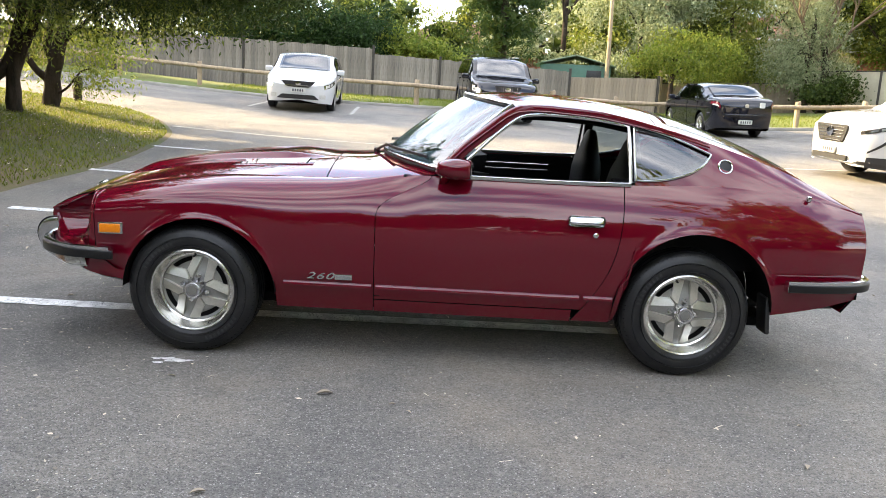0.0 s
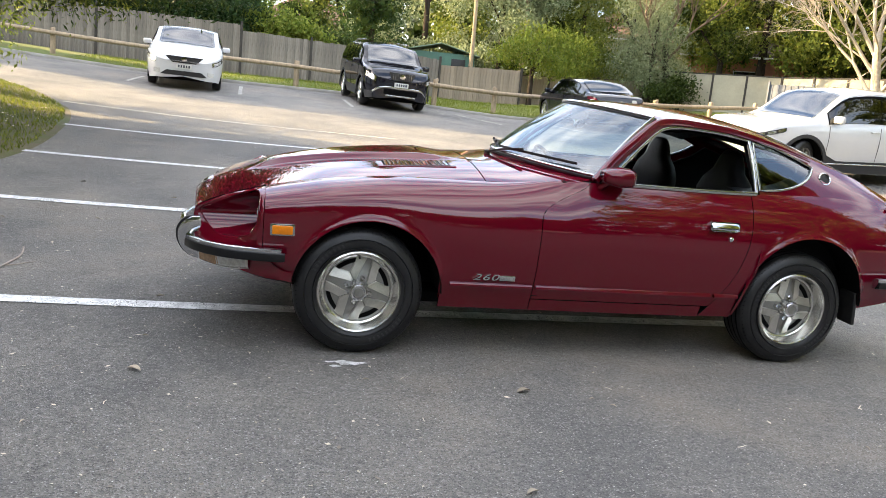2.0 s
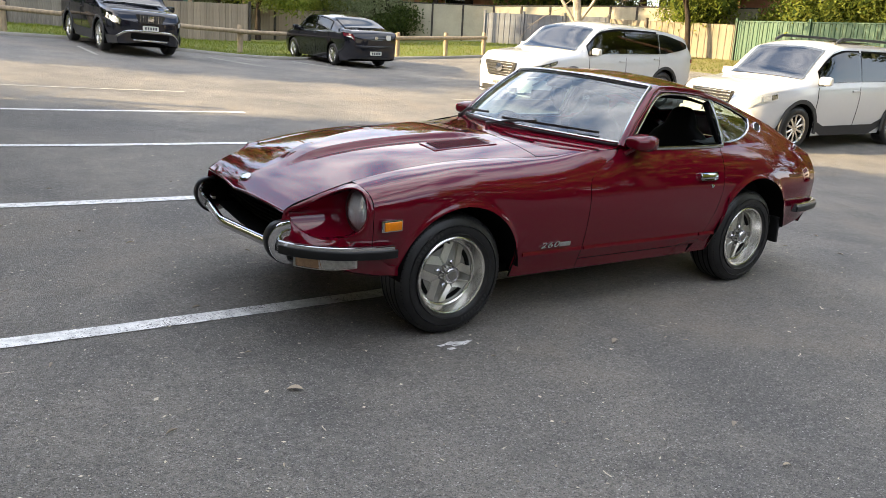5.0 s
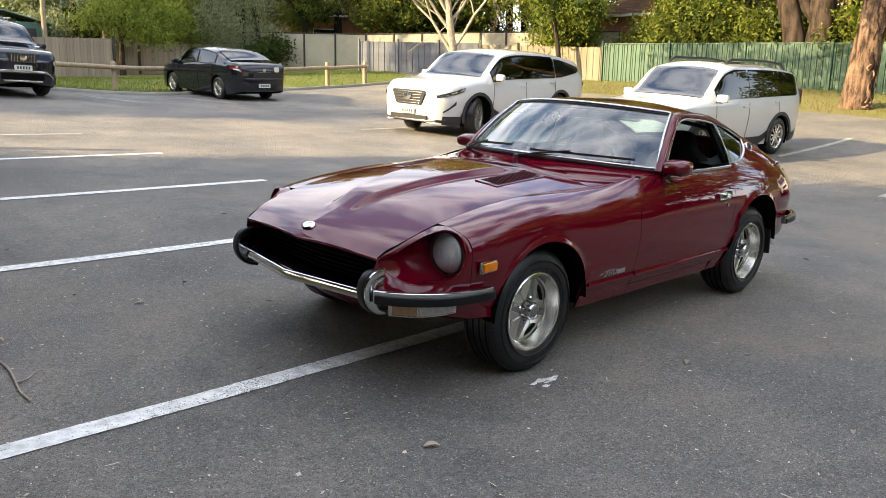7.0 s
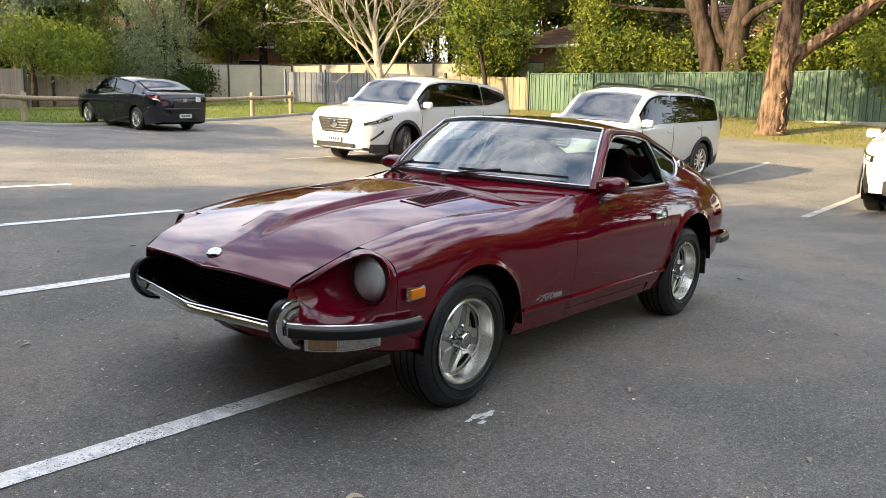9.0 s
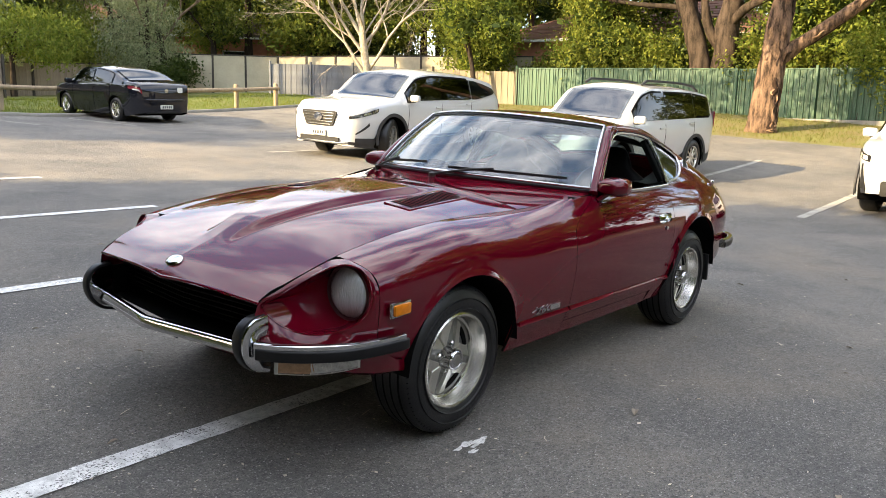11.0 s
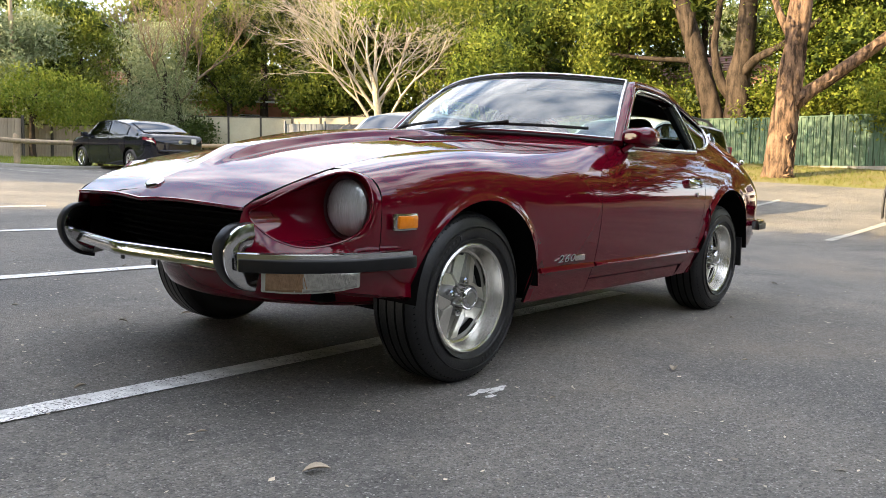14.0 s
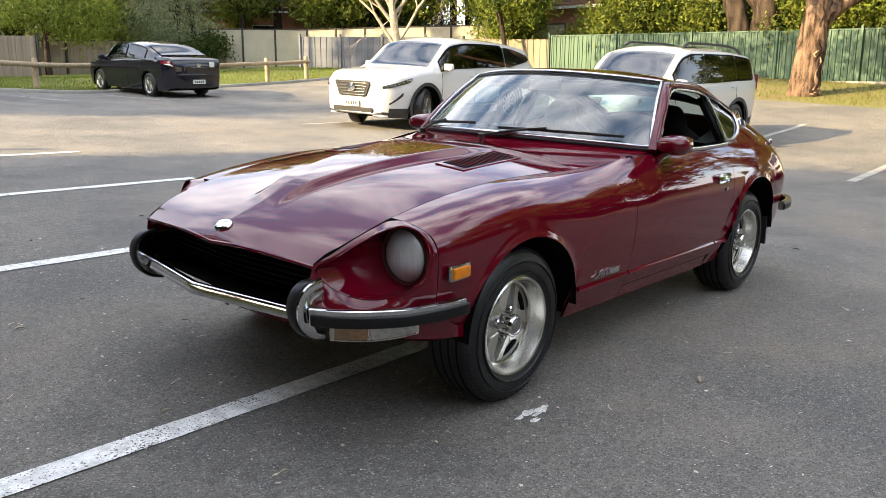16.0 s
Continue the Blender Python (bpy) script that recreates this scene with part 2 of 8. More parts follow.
def asphalt_mat():
    m = bpy.data.materials.new("asphalt")
    m.use_nodes = True
    n, l = m.node_tree.nodes, m.node_tree.links
    p = n["Principled BSDF"]
    tc = n.new("ShaderNodeTexCoord")

    def noise_at(scale, detail, rough=0.5):
        t = n.new("ShaderNodeTexNoise")
        t.inputs["Scale"].default_value, t.inputs["Detail"].default_value, t.inputs["Roughness"].default_value = scale, detail, rough
        l.new(tc.outputs["Object"], t.inputs["Vector"])
        return t

    def mixed(fac, a, b):
        x = n.new("ShaderNodeMix")
        x.data_type = "RGBA"
        for key, v in (("A", a), ("B", b)):
            if isinstance(v, tuple):
                x.inputs[key].default_value = (*v, 1)
            else:
                l.new(v, x.inputs[key])
        l.new(fac, x.inputs["Factor"])
        return x.outputs["Result"]

    def ranged(v, lo, hi, top=1.0):
        r = n.new("ShaderNodeMapRange")
        r.inputs["From Min"].default_value, r.inputs["From Max"].default_value, r.inputs["To Max"].default_value = lo, hi, top
        l.new(v, r.inputs["Value"])
        return r.outputs["Result"]

    vor = n.new("ShaderNodeTexVoronoi")
    vor.inputs["Scale"].default_value = 190
    l.new(tc.outputs["Object"], vor.inputs["Vector"])
    sep = n.new("ShaderNodeSeparateColor")
    l.new(vor.outputs["Color"], sep.inputs["Color"])
    base = mixed(ranged(noise_at(0.7, 6, 0.6).outputs["Fac"], 0.38, 0.66), (0.146, 0.139, 0.129), (0.265, 0.242, 0.208))
    base = mixed(ranged(noise_at(2.6, 5, 0.7).outputs["Fac"], 0.52, 0.75, 0.5), base, (0.1, 0.093, 0.086))
    grit = mixed(ranged(sep.outputs["Red"], 0.5, 1.0, 0.7), base, (0.05, 0.048, 0.046))
    grit = mixed(ranged(sep.outputs["Green"], 0.84, 1.0, 0.65), grit, (0.40, 0.38, 0.345))
    grit = mixed(ranged(noise_at(34, 3, 0.7).outputs["Fac"], 0.48, 0.72, 0.5), grit, (0.075, 0.071, 0.067))
    grit = mixed(ranged(noise_at(21, 4, 0.75).outputs["Fac"], 0.56, 0.76, 0.5), grit, (0.33, 0.31, 0.28))
    chips = n.new("ShaderNodeTexVoronoi")
    chips.inputs["Scale"].default_value = 48
    l.new(tc.outputs["Object"], chips.inputs["Vector"])
    csep, spot = n.new("ShaderNodeSeparateColor"), n.new("ShaderNodeMath")
    l.new(chips.outputs["Color"], csep.inputs["Color"])
    spot.operation = "MULTIPLY"
    near = n.new("ShaderNodeMapRange")
    near.inputs["From Min"].default_value, near.inputs["From Max"].default_value, near.inputs["To Min"].default_value, near.inputs["To Max"].default_value = 0.10, 0.17, 1.0, 0.0
    l.new(chips.outputs["Distance"], near.inputs["Value"])
    l.new(near.outputs["Result"], spot.inputs[0])
    l.new(ranged(csep.outputs["Red"], 0.45, 0.9), spot.inputs[1])
    grit = mixed(spot.outputs[0], grit, (0.52, 0.50, 0.46))
    dirt = mixed(ranged(noise_at(0.35, 7, 0.65).outputs["Fac"], 0.55, 0.75, 0.5), grit, (0.19, 0.15, 0.11))
    l.new(dirt, p.inputs["Base Color"])
    p.inputs["Roughness"].default_value = 0.8
    p.inputs["Specular IOR Level"].default_value = 0.2
    bp = n.new("ShaderNodeBump")
    bp.inputs["Strength"].default_value, bp.inputs["Distance"].default_value = 0.75, 0.008
    l.new(vor.outputs["Distance"], bp.inputs["Height"])
    l.new(bp.outputs["Normal"], p.inputs["Normal"])
    return m


ASPHALT = asphalt_mat()


def grass_ground_mat():
    return mat("turf", (0.085, 0.12, 0.016), 0.9, vary=0.7, scale=1.3, color2=(0.12, 0.10, 0.032), bump=1.0, bscale=45)


TURF = grass_ground_mat()


# ---------------------------------------------------------------- mesh helpers
def mesh(name, verts, faces, smooth=True, sharp=None):
    me = bpy.data.meshes.new(name)
    me.from_pydata([tuple(v) for v in verts], [], faces)
    me.update()
    if smooth:
        me.polygons.foreach_set("use_smooth", [True] * len(me.polygons))
        if sharp is not None:
            me.set_sharp_from_angle(angle=radians(sharp))
    return me


def put(name, me, material, parent=None, label=""):
    ob = new(name, me)
    if material:
        me.materials.append(material)
    if parent:
        ob.parent = parent
    if label:
        ob["label"] = label
    return ob


def part(name, bm, material, parent=None, label="", smooth=True, sharp=35):
    """Links a bmesh as one mesh object under a thing or a part."""
    me = bpy.data.meshes.new(name)
    bm.to_mesh(me)
    bm.free()
    if smooth:
        me.polygons.foreach_set("use_smooth", [True] * len(me.polygons))
        me.set_sharp_from_angle(angle=radians(sharp))
    return put(name, me, material, parent, label)


def thing(name, label, category, group="", kind="", at=None):
    ob = new(name)
    ob.empty_display_size = 0.2
    if at is not None:
        ob.matrix_world = at
    return tagged(ob, label, category, group, kind)


def grid_data(P, close_u=False, close_v=False, flip=False):
    """Vertices and quads of a net of points P[i][j]."""
    nu, nv = len(P), len(P[0])
    verts = [p for row in P for p in row]
    faces = []
    for i in range(nu if close_u else nu - 1):
        for j in range(nv if close_v else nv - 1):
            a, b = i * nv + j, ((i + 1) % nu) * nv + j
            c, d = ((i + 1) % nu) * nv + (j + 1) % nv, i * nv + (j + 1) % nv
            faces.append((a, d, c, b) if flip else (a, b, c, d))
    return verts, faces


def thicken(ob, thick):
    """Gives a sheet its thickness; its cut edges are dark and crisp."""
    me = ob.data
    used = {}
    for poly in me.polygons:
        for key in poly.edge_keys:
            used[key] = used.get(key, 0) + 1
    flags = me.attributes.get("sharp_edge") or me.attributes.new("sharp_edge", "BOOLEAN", "EDGE")
    for e in me.edges:
        if used.get(e.key, 0) == 1:
            flags.data[e.index].value = True
    me.materials.append(RECESS_BLACK)
    s = ob.modifiers.new("thickness", "SOLIDIFY")
    s.thickness, s.offset = thick, -1
    s.use_even_offset = False
    s.material_offset_rim = 1


def net(name, P, material, parent=None, label="", thick=0.0, close_u=False, close_v=False, flip=False, sharp=50, bevel=0.0):
    v, f = grid_data(P, close_u, close_v, flip)
    bm = bmesh.new()
    vs = [bm.verts.new(p) for p in v]
    for q in f:
        loop = [vs[k] for k in q]
        try:
            bm.faces.new(loop)
        except ValueError:
            pass
    bmesh.ops.remove_doubles(bm, verts=bm.verts, dist=1e-5)
    if thick:
        bmesh.ops.recalc_face_normals(bm, faces=bm.faces)
    ob = part(name, bm, material, parent, label, sharp=sharp)
    if thick:
        thicken(ob, thick)
    return ob


def facing(ob, away):
    """Turns a pane's faces to the side that `away` points to."""
    me = ob.data
    if sum((f.normal.dot(away) * f.area for f in me.polygons), 0.0) < 0:
        me.flip_normals()
    return ob


def mirror_y(P):
    return [[(p[0], -p[1], p[2]) for p in row] for row in P]


def spline(*pairs):
    """A smooth curve through pairs of (x, value)."""
    xs = np.array([p[0] for p in pairs], float)
    ys = np.array([p[1] for p in pairs], float)
    d = np.diff(ys) / np.diff(xs)
    m = np.r_[d[0], [0 if a * b <= 0 else 2 * a * b / (a + b) for a, b in zip(d[:-1], d[1:])], d[-1]]

    def value(x):
        x = min(max(x, xs[0]), xs[-1])
        k = min(int(np.searchsorted(xs, x, "right")) - 1, len(xs) - 2)
        h = xs[k + 1] - xs[k]
        t = (x - xs[k]) / h
        return float((2 * t**3 - 3 * t**2 + 1) * ys[k] + (t**3 - 2 * t**2 + t) * h * m[k] + (3 * t**2 - 2 * t**3) * ys[k + 1] + (t**3 - t**2) * h * m[k + 1])

    return value


def smooth01(a, b, x):
    t = min(max((x - a) / (b - a), 0.0), 1.0)
    return t * t * (3 - 2 * t)


def lerp(a, b, t):
    return a + (b - a) * t


def catmull(pts, n, closed=False):
    """Points along a smooth line through pts, n to a span."""
    pts = [Vector(p) for p in pts]
    k = len(pts)
    out = []
    for i in range(k if closed else k - 1):
        p0 = pts[(i - 1) % k] if closed or i else pts[0] * 2 - pts[1]
        p1, p2 = pts[i], pts[(i + 1) % k]
        p3 = pts[(i + 2) % k] if closed or i + 2 < k else p2 * 2 - p1
        for s in range(n):
            t = s / n
            out.append(0.5 * ((2 * p1) + (p2 - p0) * t + (2 * p0 - 5 * p1 + 4 * p2 - p3) * t * t + (3 * p1 - p0 - 3 * p2 + p3) * t**3))
    if not closed:
        out.append(pts[-1])
    return out


def sweep(name, path, section, material, parent=None, label="", up=(0, 0, 1), scale=None, closed=False, caps=True, sharp=40):
    """A section of (across, up) points swept along a path of points."""
    path = [Vector(p) for p in path]
    n, rows = len(path), []
    for i, p in enumerate(path):
        a = path[(i - 1) % n] if closed or i else path[0]
        b = path[(i + 1) % n] if closed or i < n - 1 else path[-1]
        d = (b - a).normalized()
        side = d.cross(Vector(up))
        side = side.normalized() if side.length > 1e-4 else Vector((1, 0, 0))
        top = side.cross(d).normalized()
        k = scale[i] if scale else 1.0
        rows.append([p + side * (s[0] * k) + top * (s[1] * k) for s in section])
    v, f = grid_data(rows, closed, True)
    bm = bmesh.new()
    vs = [bm.verts.new(q) for q in v]
    for q in f:
        bm.faces.new([vs[k] for k in q])
    if caps and not closed:
        m = len(section)
        bm.faces.new(vs[:m][::-1])
        bm.faces.new(vs[-m:])
    bmesh.ops.recalc_face_normals(bm, faces=bm.faces)
    return part(name, bm, material, parent, label, sharp=sharp)


def circle(r, n=10, ry=None):
    return [(r * math.cos(2 * math.pi * k / n), (ry or r) * math.sin(2 * math.pi * k / n)) for k in range(n)]


def rounded(w, h, r, n=3):
    """The outline of a rounded rectangle of half sizes w and h."""
    out = []
    for cx, cy, a in ((w - r, h - r, 0), (r - w, h - r, 90), (r - w, r - h, 180), (w - r, r - h, 270)):
        out += [(cx + r * math.cos(radians(a + 90 * k / n)), cy + r * math.sin(radians(a + 90 * k / n))) for k in range(n + 1)]
    return out


def lathe(name, profile, material, parent=None, label="", n=48, m=None, sharp=40):
    """A profile of (radius, y) turned round the y axis."""
    rows = [[Vector((r * math.cos(2 * math.pi * k / n), y, r * math.sin(2 * math.pi * k / n))) for r, y in profile] for k in range(n)]
    v, f = grid_data(rows, True, False)
    bm = bmesh.new()
    vs = [bm.verts.new((m @ q) if m else q) for q in v]
    for q in f:
        bm.faces.new([vs[k] for k in q])
    bmesh.ops.remove_doubles(bm, verts=bm.verts, dist=1e-6)
    bmesh.ops.recalc_face_normals(bm, faces=bm.faces)
    return part(name, bm, material, parent, label, sharp=sharp)


def box_bm(sx, sy, sz, m=None, bevel=0.0, seg=2):
    bm = bmesh.new()
    bmesh.ops.create_cube(bm, size=1, matrix=Matrix.Diagonal((sx, sy, sz, 1)))
    if bevel:
        bmesh.ops.bevel(bm, geom=bm.edges[:], offset=bevel, segments=seg, affect="EDGES", profile=0.6)
    if m is not None:
        bm.transform(m)
    return bm


def plate_bm(outline, thick, m=None, bevel=0.0):
    """A flat outline in x and z made thick along y."""
    bm = bmesh.new()
    vs = [bm.verts.new((x, 0, z)) for x, z in outline]
    face = bm.faces.new(vs)
    ret = bmesh.ops.extrude_face_region(bm, geom=[face])
    bmesh.ops.translate(bm, verts=[q for q in ret["geom"] if isinstance(q, bmesh.types.BMVert)], vec=(0, thick, 0))
    bmesh.ops.recalc_face_normals(bm, faces=bm.faces)
    if bevel:
        bmesh.ops.bevel(bm, geom=[e for e in bm.edges if e.calc_face_angle(0) > 0.8], offset=bevel, segments=2, affect="EDGES")
    if m is not None:
        bm.transform(m)
    return bm


# ---------------------------------------------------------------- ground
def ground_z(x, y):
    """The car park: level under the coupe, rising gently to the back and to both sides."""
    s = min(y, 26.0) - 0.3
    rise = 0.5 * (s + math.sqrt(s * s + 0.3)) + max(0.0, min(y, 90) - 26) * 0.4
    if x > 14:
        e = 0.0022 * 144 + 0.0528 * (min(x, 60) - 14) + 0.037 * (min(x, 32) - 14) * (1 - 0.6 * smooth01(8, 18, y))
    elif x > 2:
        e = 0.0022 * (x - 2) ** 2
    elif x < -8:
        e = 0.004 * 49 + 0.056 * (min(-x, 40) - 8)
    elif x < -1:
        e = 0.004 * (x + 1) ** 2
    else:
        e = 0.0
    back = 0.028 * min(max(y - 10.5, 0.0), 8.0) * (1 - smooth01(0, 7, x))
    hump = 0.028 * math.exp(-((y - 0.78) / 0.62) ** 2) * math.exp(-(x / 2.3) ** 4)
    return 0.055 * rise + e + back + hump


def ground_pose(x, y, heading):
    """The pose of a thing that stands on the sloping ground, its own +x turned by heading degrees from +x."""
    d = 0.8
    nx = (ground_z(x - d, y) - ground_z(x + d, y)) / (2 * d)
    ny = (ground_z(x, y - d) - ground_z(x, y + d)) / (2 * d)
    up = Vector((nx, ny, 1)).normalized()
    ahead = Vector((math.cos(radians(heading)), math.sin(radians(heading)), 0))
    side = up.cross(ahead).normalized()
    ahead = side.cross(up)
    m = Matrix((ahead, side, up)).transposed().to_4x4()
    m.translation = (x, y, ground_z(x, y))
    return m


def stops(lo, hi, fine_lo, fine_hi, step, coarse):
    """Values from lo to hi: fine between fine_lo and fine_hi, ever wider outside."""
    out, v, d = [], fine_lo, step
    while v < fine_hi:
        out.append(v)
        v += step
    v, d = fine_hi, step
    while v < hi:
        out.append(v)
        d *= coarse
        v += d
    out.append(hi)
    v, d = fine_lo, step
    while True:
        d *= coarse
        v -= d
        if v <= lo:
            break
        out.insert(0, v)
    out.insert(0, lo)
    return out


gx, gy = stops(-2000, 2000, -26, 44, 0.5, 1.6), stops(-2000, 2000, -8, 40, 0.5, 1.6)
ground = net("ground", [[(x, y, ground_z(x, y)) for y in gy] for x in gx], ASPHALT)
tagged(ground, "weathered grey asphalt of a sloping car park", "ground", kind="structure")


def decal(name, corners, material, label, lift=0.006, n=12, category="line marking", ragged=0.0, seed=1):
    """A painted strip that follows the ground between two ends: (x, y) of its four corners."""
    a, b, c, d = [Vector(q) for q in corners]
    rng = random.Random(seed)
    P = []
    for i in range(n + 1):
        t = i / n
        p, q = a.lerp(b, t), d.lerp(c, t)
        j = [rng.uniform(-ragged, ragged) for _ in range(2)]
        P.append([(p.x, p.y + j[0], ground_z(p.x, p.y) + lift), (q.x, q.y + j[1], ground_z(q.x, q.y) + lift)])
    ob = net(name, P, material)
    return tagged(ob, label, category, "painted bay lines", "structure")


# short marks of the far bays
for x0, y0, x1, y1 in ((-5.2, 16.5, -5.1, 18.4), (-2.46, 16.3, -2.55, 19.0), (0.38, 15.95, 0.3, 17.9), (4.4, 15.75, 3.46, 17.57), (6.84, 15.96, 6.25, 18.37)):
    decal("bay_line", ((x0 - 0.05, y0), (x1 - 0.05, y1), (x1 + 0.05, y1), (x0 + 0.05, y0)), FADED, "faded white bay mark on asphalt", n=10, ragged=0.004, seed=int(x0 * 10 + 50))
W = 0.06
for x0, y0, x1, y1 in ((-3.9, -0.09, 1.35, -0.065), (-3.85, 2.52, 0.95, 2.5), (-4.25, 5.0, 0.92, 5.0), (-4.5, 7.75, 0.85, 7.6), (-5.3, 10.95, 0.7, 10.15), (6.0, 9.55, 8.6, 9.4), (7.38, 0.15, 12.6, 0.2), (10.4, 2.8, 14.6, 2.95)):
    n = max(10, int(abs(x1 - x0) * 16))
    decal("bay_line", ((x0, y0 - W), (x1, y1 - W), (x1, y1 + W), (x0, y0 + W)), FADED if x0 > 2 or y0 > 9 else LINE, "worn white bay line painted on asphalt", n=n, ragged=0.003, seed=int(x0 * 10 + y0 * 100))


# ---------------------------------------------------------------- the coupe: nose to -x, left flank to -y
FAX, RAX = -1.163, 1.156          # axles
# it stands on ground that rises to its right, so it leans by two degrees
coupe = thing("sports_coupe", "maroon two-door fastback sports coupe parked on asphalt", "car", at=pose(0, -0.79, 0.003, 2.2, 0, 0) @ Matrix.Diagonal((1, 1.038, 1, 1)) @ pose(0, 0.79, 0))

z_sill = spline((-1.66, 0.40), (-1.48, 0.335), (-0.76, 0.24), (0.80, 0.245), (1.55, 0.32), (2.0, 0.40))
half_w = spline((-1.97, 0.57), (-1.8, 0.70), (-1.61, 0.766), (-1.5, 0.781), (-1.25, 0.795), (-0.9, 0.803), (-0.3, 0.81), (0.4, 0.815), (1.2, 0.815), (1.5, 0.80), (1.78, 0.765), (2.0, 0.70))
z_top = spline((-2.04, 0.56), (-1.96, 0.596), (-1.93, 0.614), (-1.86, 0.657), (-1.755, 0.700), (-1.633, 0.738), (-1.5, 0.768), (-1.3, 0.803), (-1.0, 0.835), (-0.52, 0.85), (-0.2, 0.885), (-0.07, 0.893), (0.5, 0.893), (0.86, 0.898), (1.25, 0.91), (1.67, 0.875), (2.0, 0.80))
half_top = spline((-2.04, 0.50), (-1.93, 0.514), (-1.86, 0.535), (-1.75, 0.545), (-1.6, 0.549), (-1.4, 0.556), (-1.2, 0.567), (-0.9, 0.59), (-0.6, 0.622), (-0.2, 0.69), (-0.07, 0.722), (0.5, 0.73), (0.86, 0.722), (1.2, 0.70), (1.6, 0.675), (2.0, 0.62))
z_mid = spline((-1.66, 0.58), (-1.0, 0.61), (0.8, 0.63), (1.96, 0.62))
z_spine = spline((-1.975, 0.610), (-1.966, 0.622), (-1.95, 0.642), (-1.925, 0.660), (-1.87, 0.690), (-1.7, 0.752), (-1.5, 0.806), (-1.2, 0.857), (-0.9, 0.888), (-0.55, 0.912), (-0.25, 0.925))
ARCHES = ((-1.125, 0.30, 0.352), (1.175, 0.33, 0.372))


def flank_y(x, z):
    """Half width of the lower body at a place and height."""
    w, zt, zm, ws = half_w(x), z_top(x), z_mid(x), half_top(x)
    wc = w - 0.028
    if z < 0.36:
        y = wc - (0.36 - z) * 0.33
    elif z < zm:
        y = w - (w - wc) * ((zm - z) / (zm - 0.36)) ** 1.9
    else:
        t = min((z - zm) / (zt - zm), 1.0)
        soft = w - (w - ws) * t**2.0
        round_ = ws + (w - ws) * math.sqrt(max(0.0, 1 - t ** lerp(5.0, 2.3, smooth01(-1.45, -0.6, x))))
        y = lerp(round_, soft, smooth01(-0.5, -0.1, x))
    for cx, cz, r in ARCHES:
        d = math.hypot(x - cx, z - cz) - r
        if d > -0.03 and z > 0.3:
            y += 0.012 * math.exp(-((max(d, 0) / 0.019) ** 2)) * smooth01(0.30, 0.42, z)
    return y


def z_bottom(x, low=None):
    z = z_sill(x) if low is None else low
    for cx, cz, r in ARCHES:
        if abs(x - cx) < r:
            z = max(z, cz + math.sqrt(r * r - (x - cx) ** 2))
    return z


US = [0, 0.02, 0.1, 0.105, 0.2, 0.3, 0.4, 0.48, 0.56, 0.63, 0.69, 0.75, 0.8, 0.84, 0.88, 0.91, 0.94, 0.965, 0.985, 0.995, 1.0]


def arch_columns(cx, r, n=22):
    return [cx - r * math.cos(math.pi * k / n) for k in range(n + 1)]


def flank_points(cols, left=None, right=None, span=0.38, low=None, us=US):
    """A net of flank points; left and right shift the first and last columns by height."""
    P = []
    for b in cols:
        row = []
        for u in us:
            x = b
            if right:
                x += right(u) * max(0.0, 1 - (cols[-1] - b) / span) ** 1.3
            if left:
                x += left(u) * max(0.0, 1 - (b - cols[0]) / span) ** 1.3
            zb, zt = z_bottom(b, low), z_top(x)
            z = zb + (zt - zb) * u
            row.append((x, -flank_y(x, z), z))
        P.append(row)
    return P


def both(name, P, material, parent, label="", thick=0.012, **kw):
    return [net(name, Q, material, parent, label, thick=thick, **kw) for Q in (P, mirror_y(P))]


door_front = lambda u: 0.245 * smooth01(0.74, 1.0, u) ** 1.5
door_rear = spline((0.0, 0.0), (0.14, 0.06), (0.4, 0.15), (0.6, 0.182), (0.8, 0.196), (1.0, 0.2))
GAP = 0.002
fen_cols = sorted(set([-1.610, -1.595, -1.58, -1.54, -1.51] + arch_columns(-1.125, 0.352) + [-0.73, -0.69, -0.64, -0.58, -0.52, -0.46, -0.42, -0.38, -0.345, -0.315 - GAP]))
both("front_fender", flank_points(fen_cols, right=door_front), PAINT, coupe)
qu_cols = sorted(set([0.62 + GAP, 0.65, 0.69, 0.73, 0.77] + arch_columns(1.175, 0.372) + [1.58, 1.63, 1.69, 1.75, 1.81, 1.86, 1.90, 1.95, 1.98, 2.0]))
both("rear_quarter", flank_points(qu_cols, left=door_rear), PAINT, coupe)

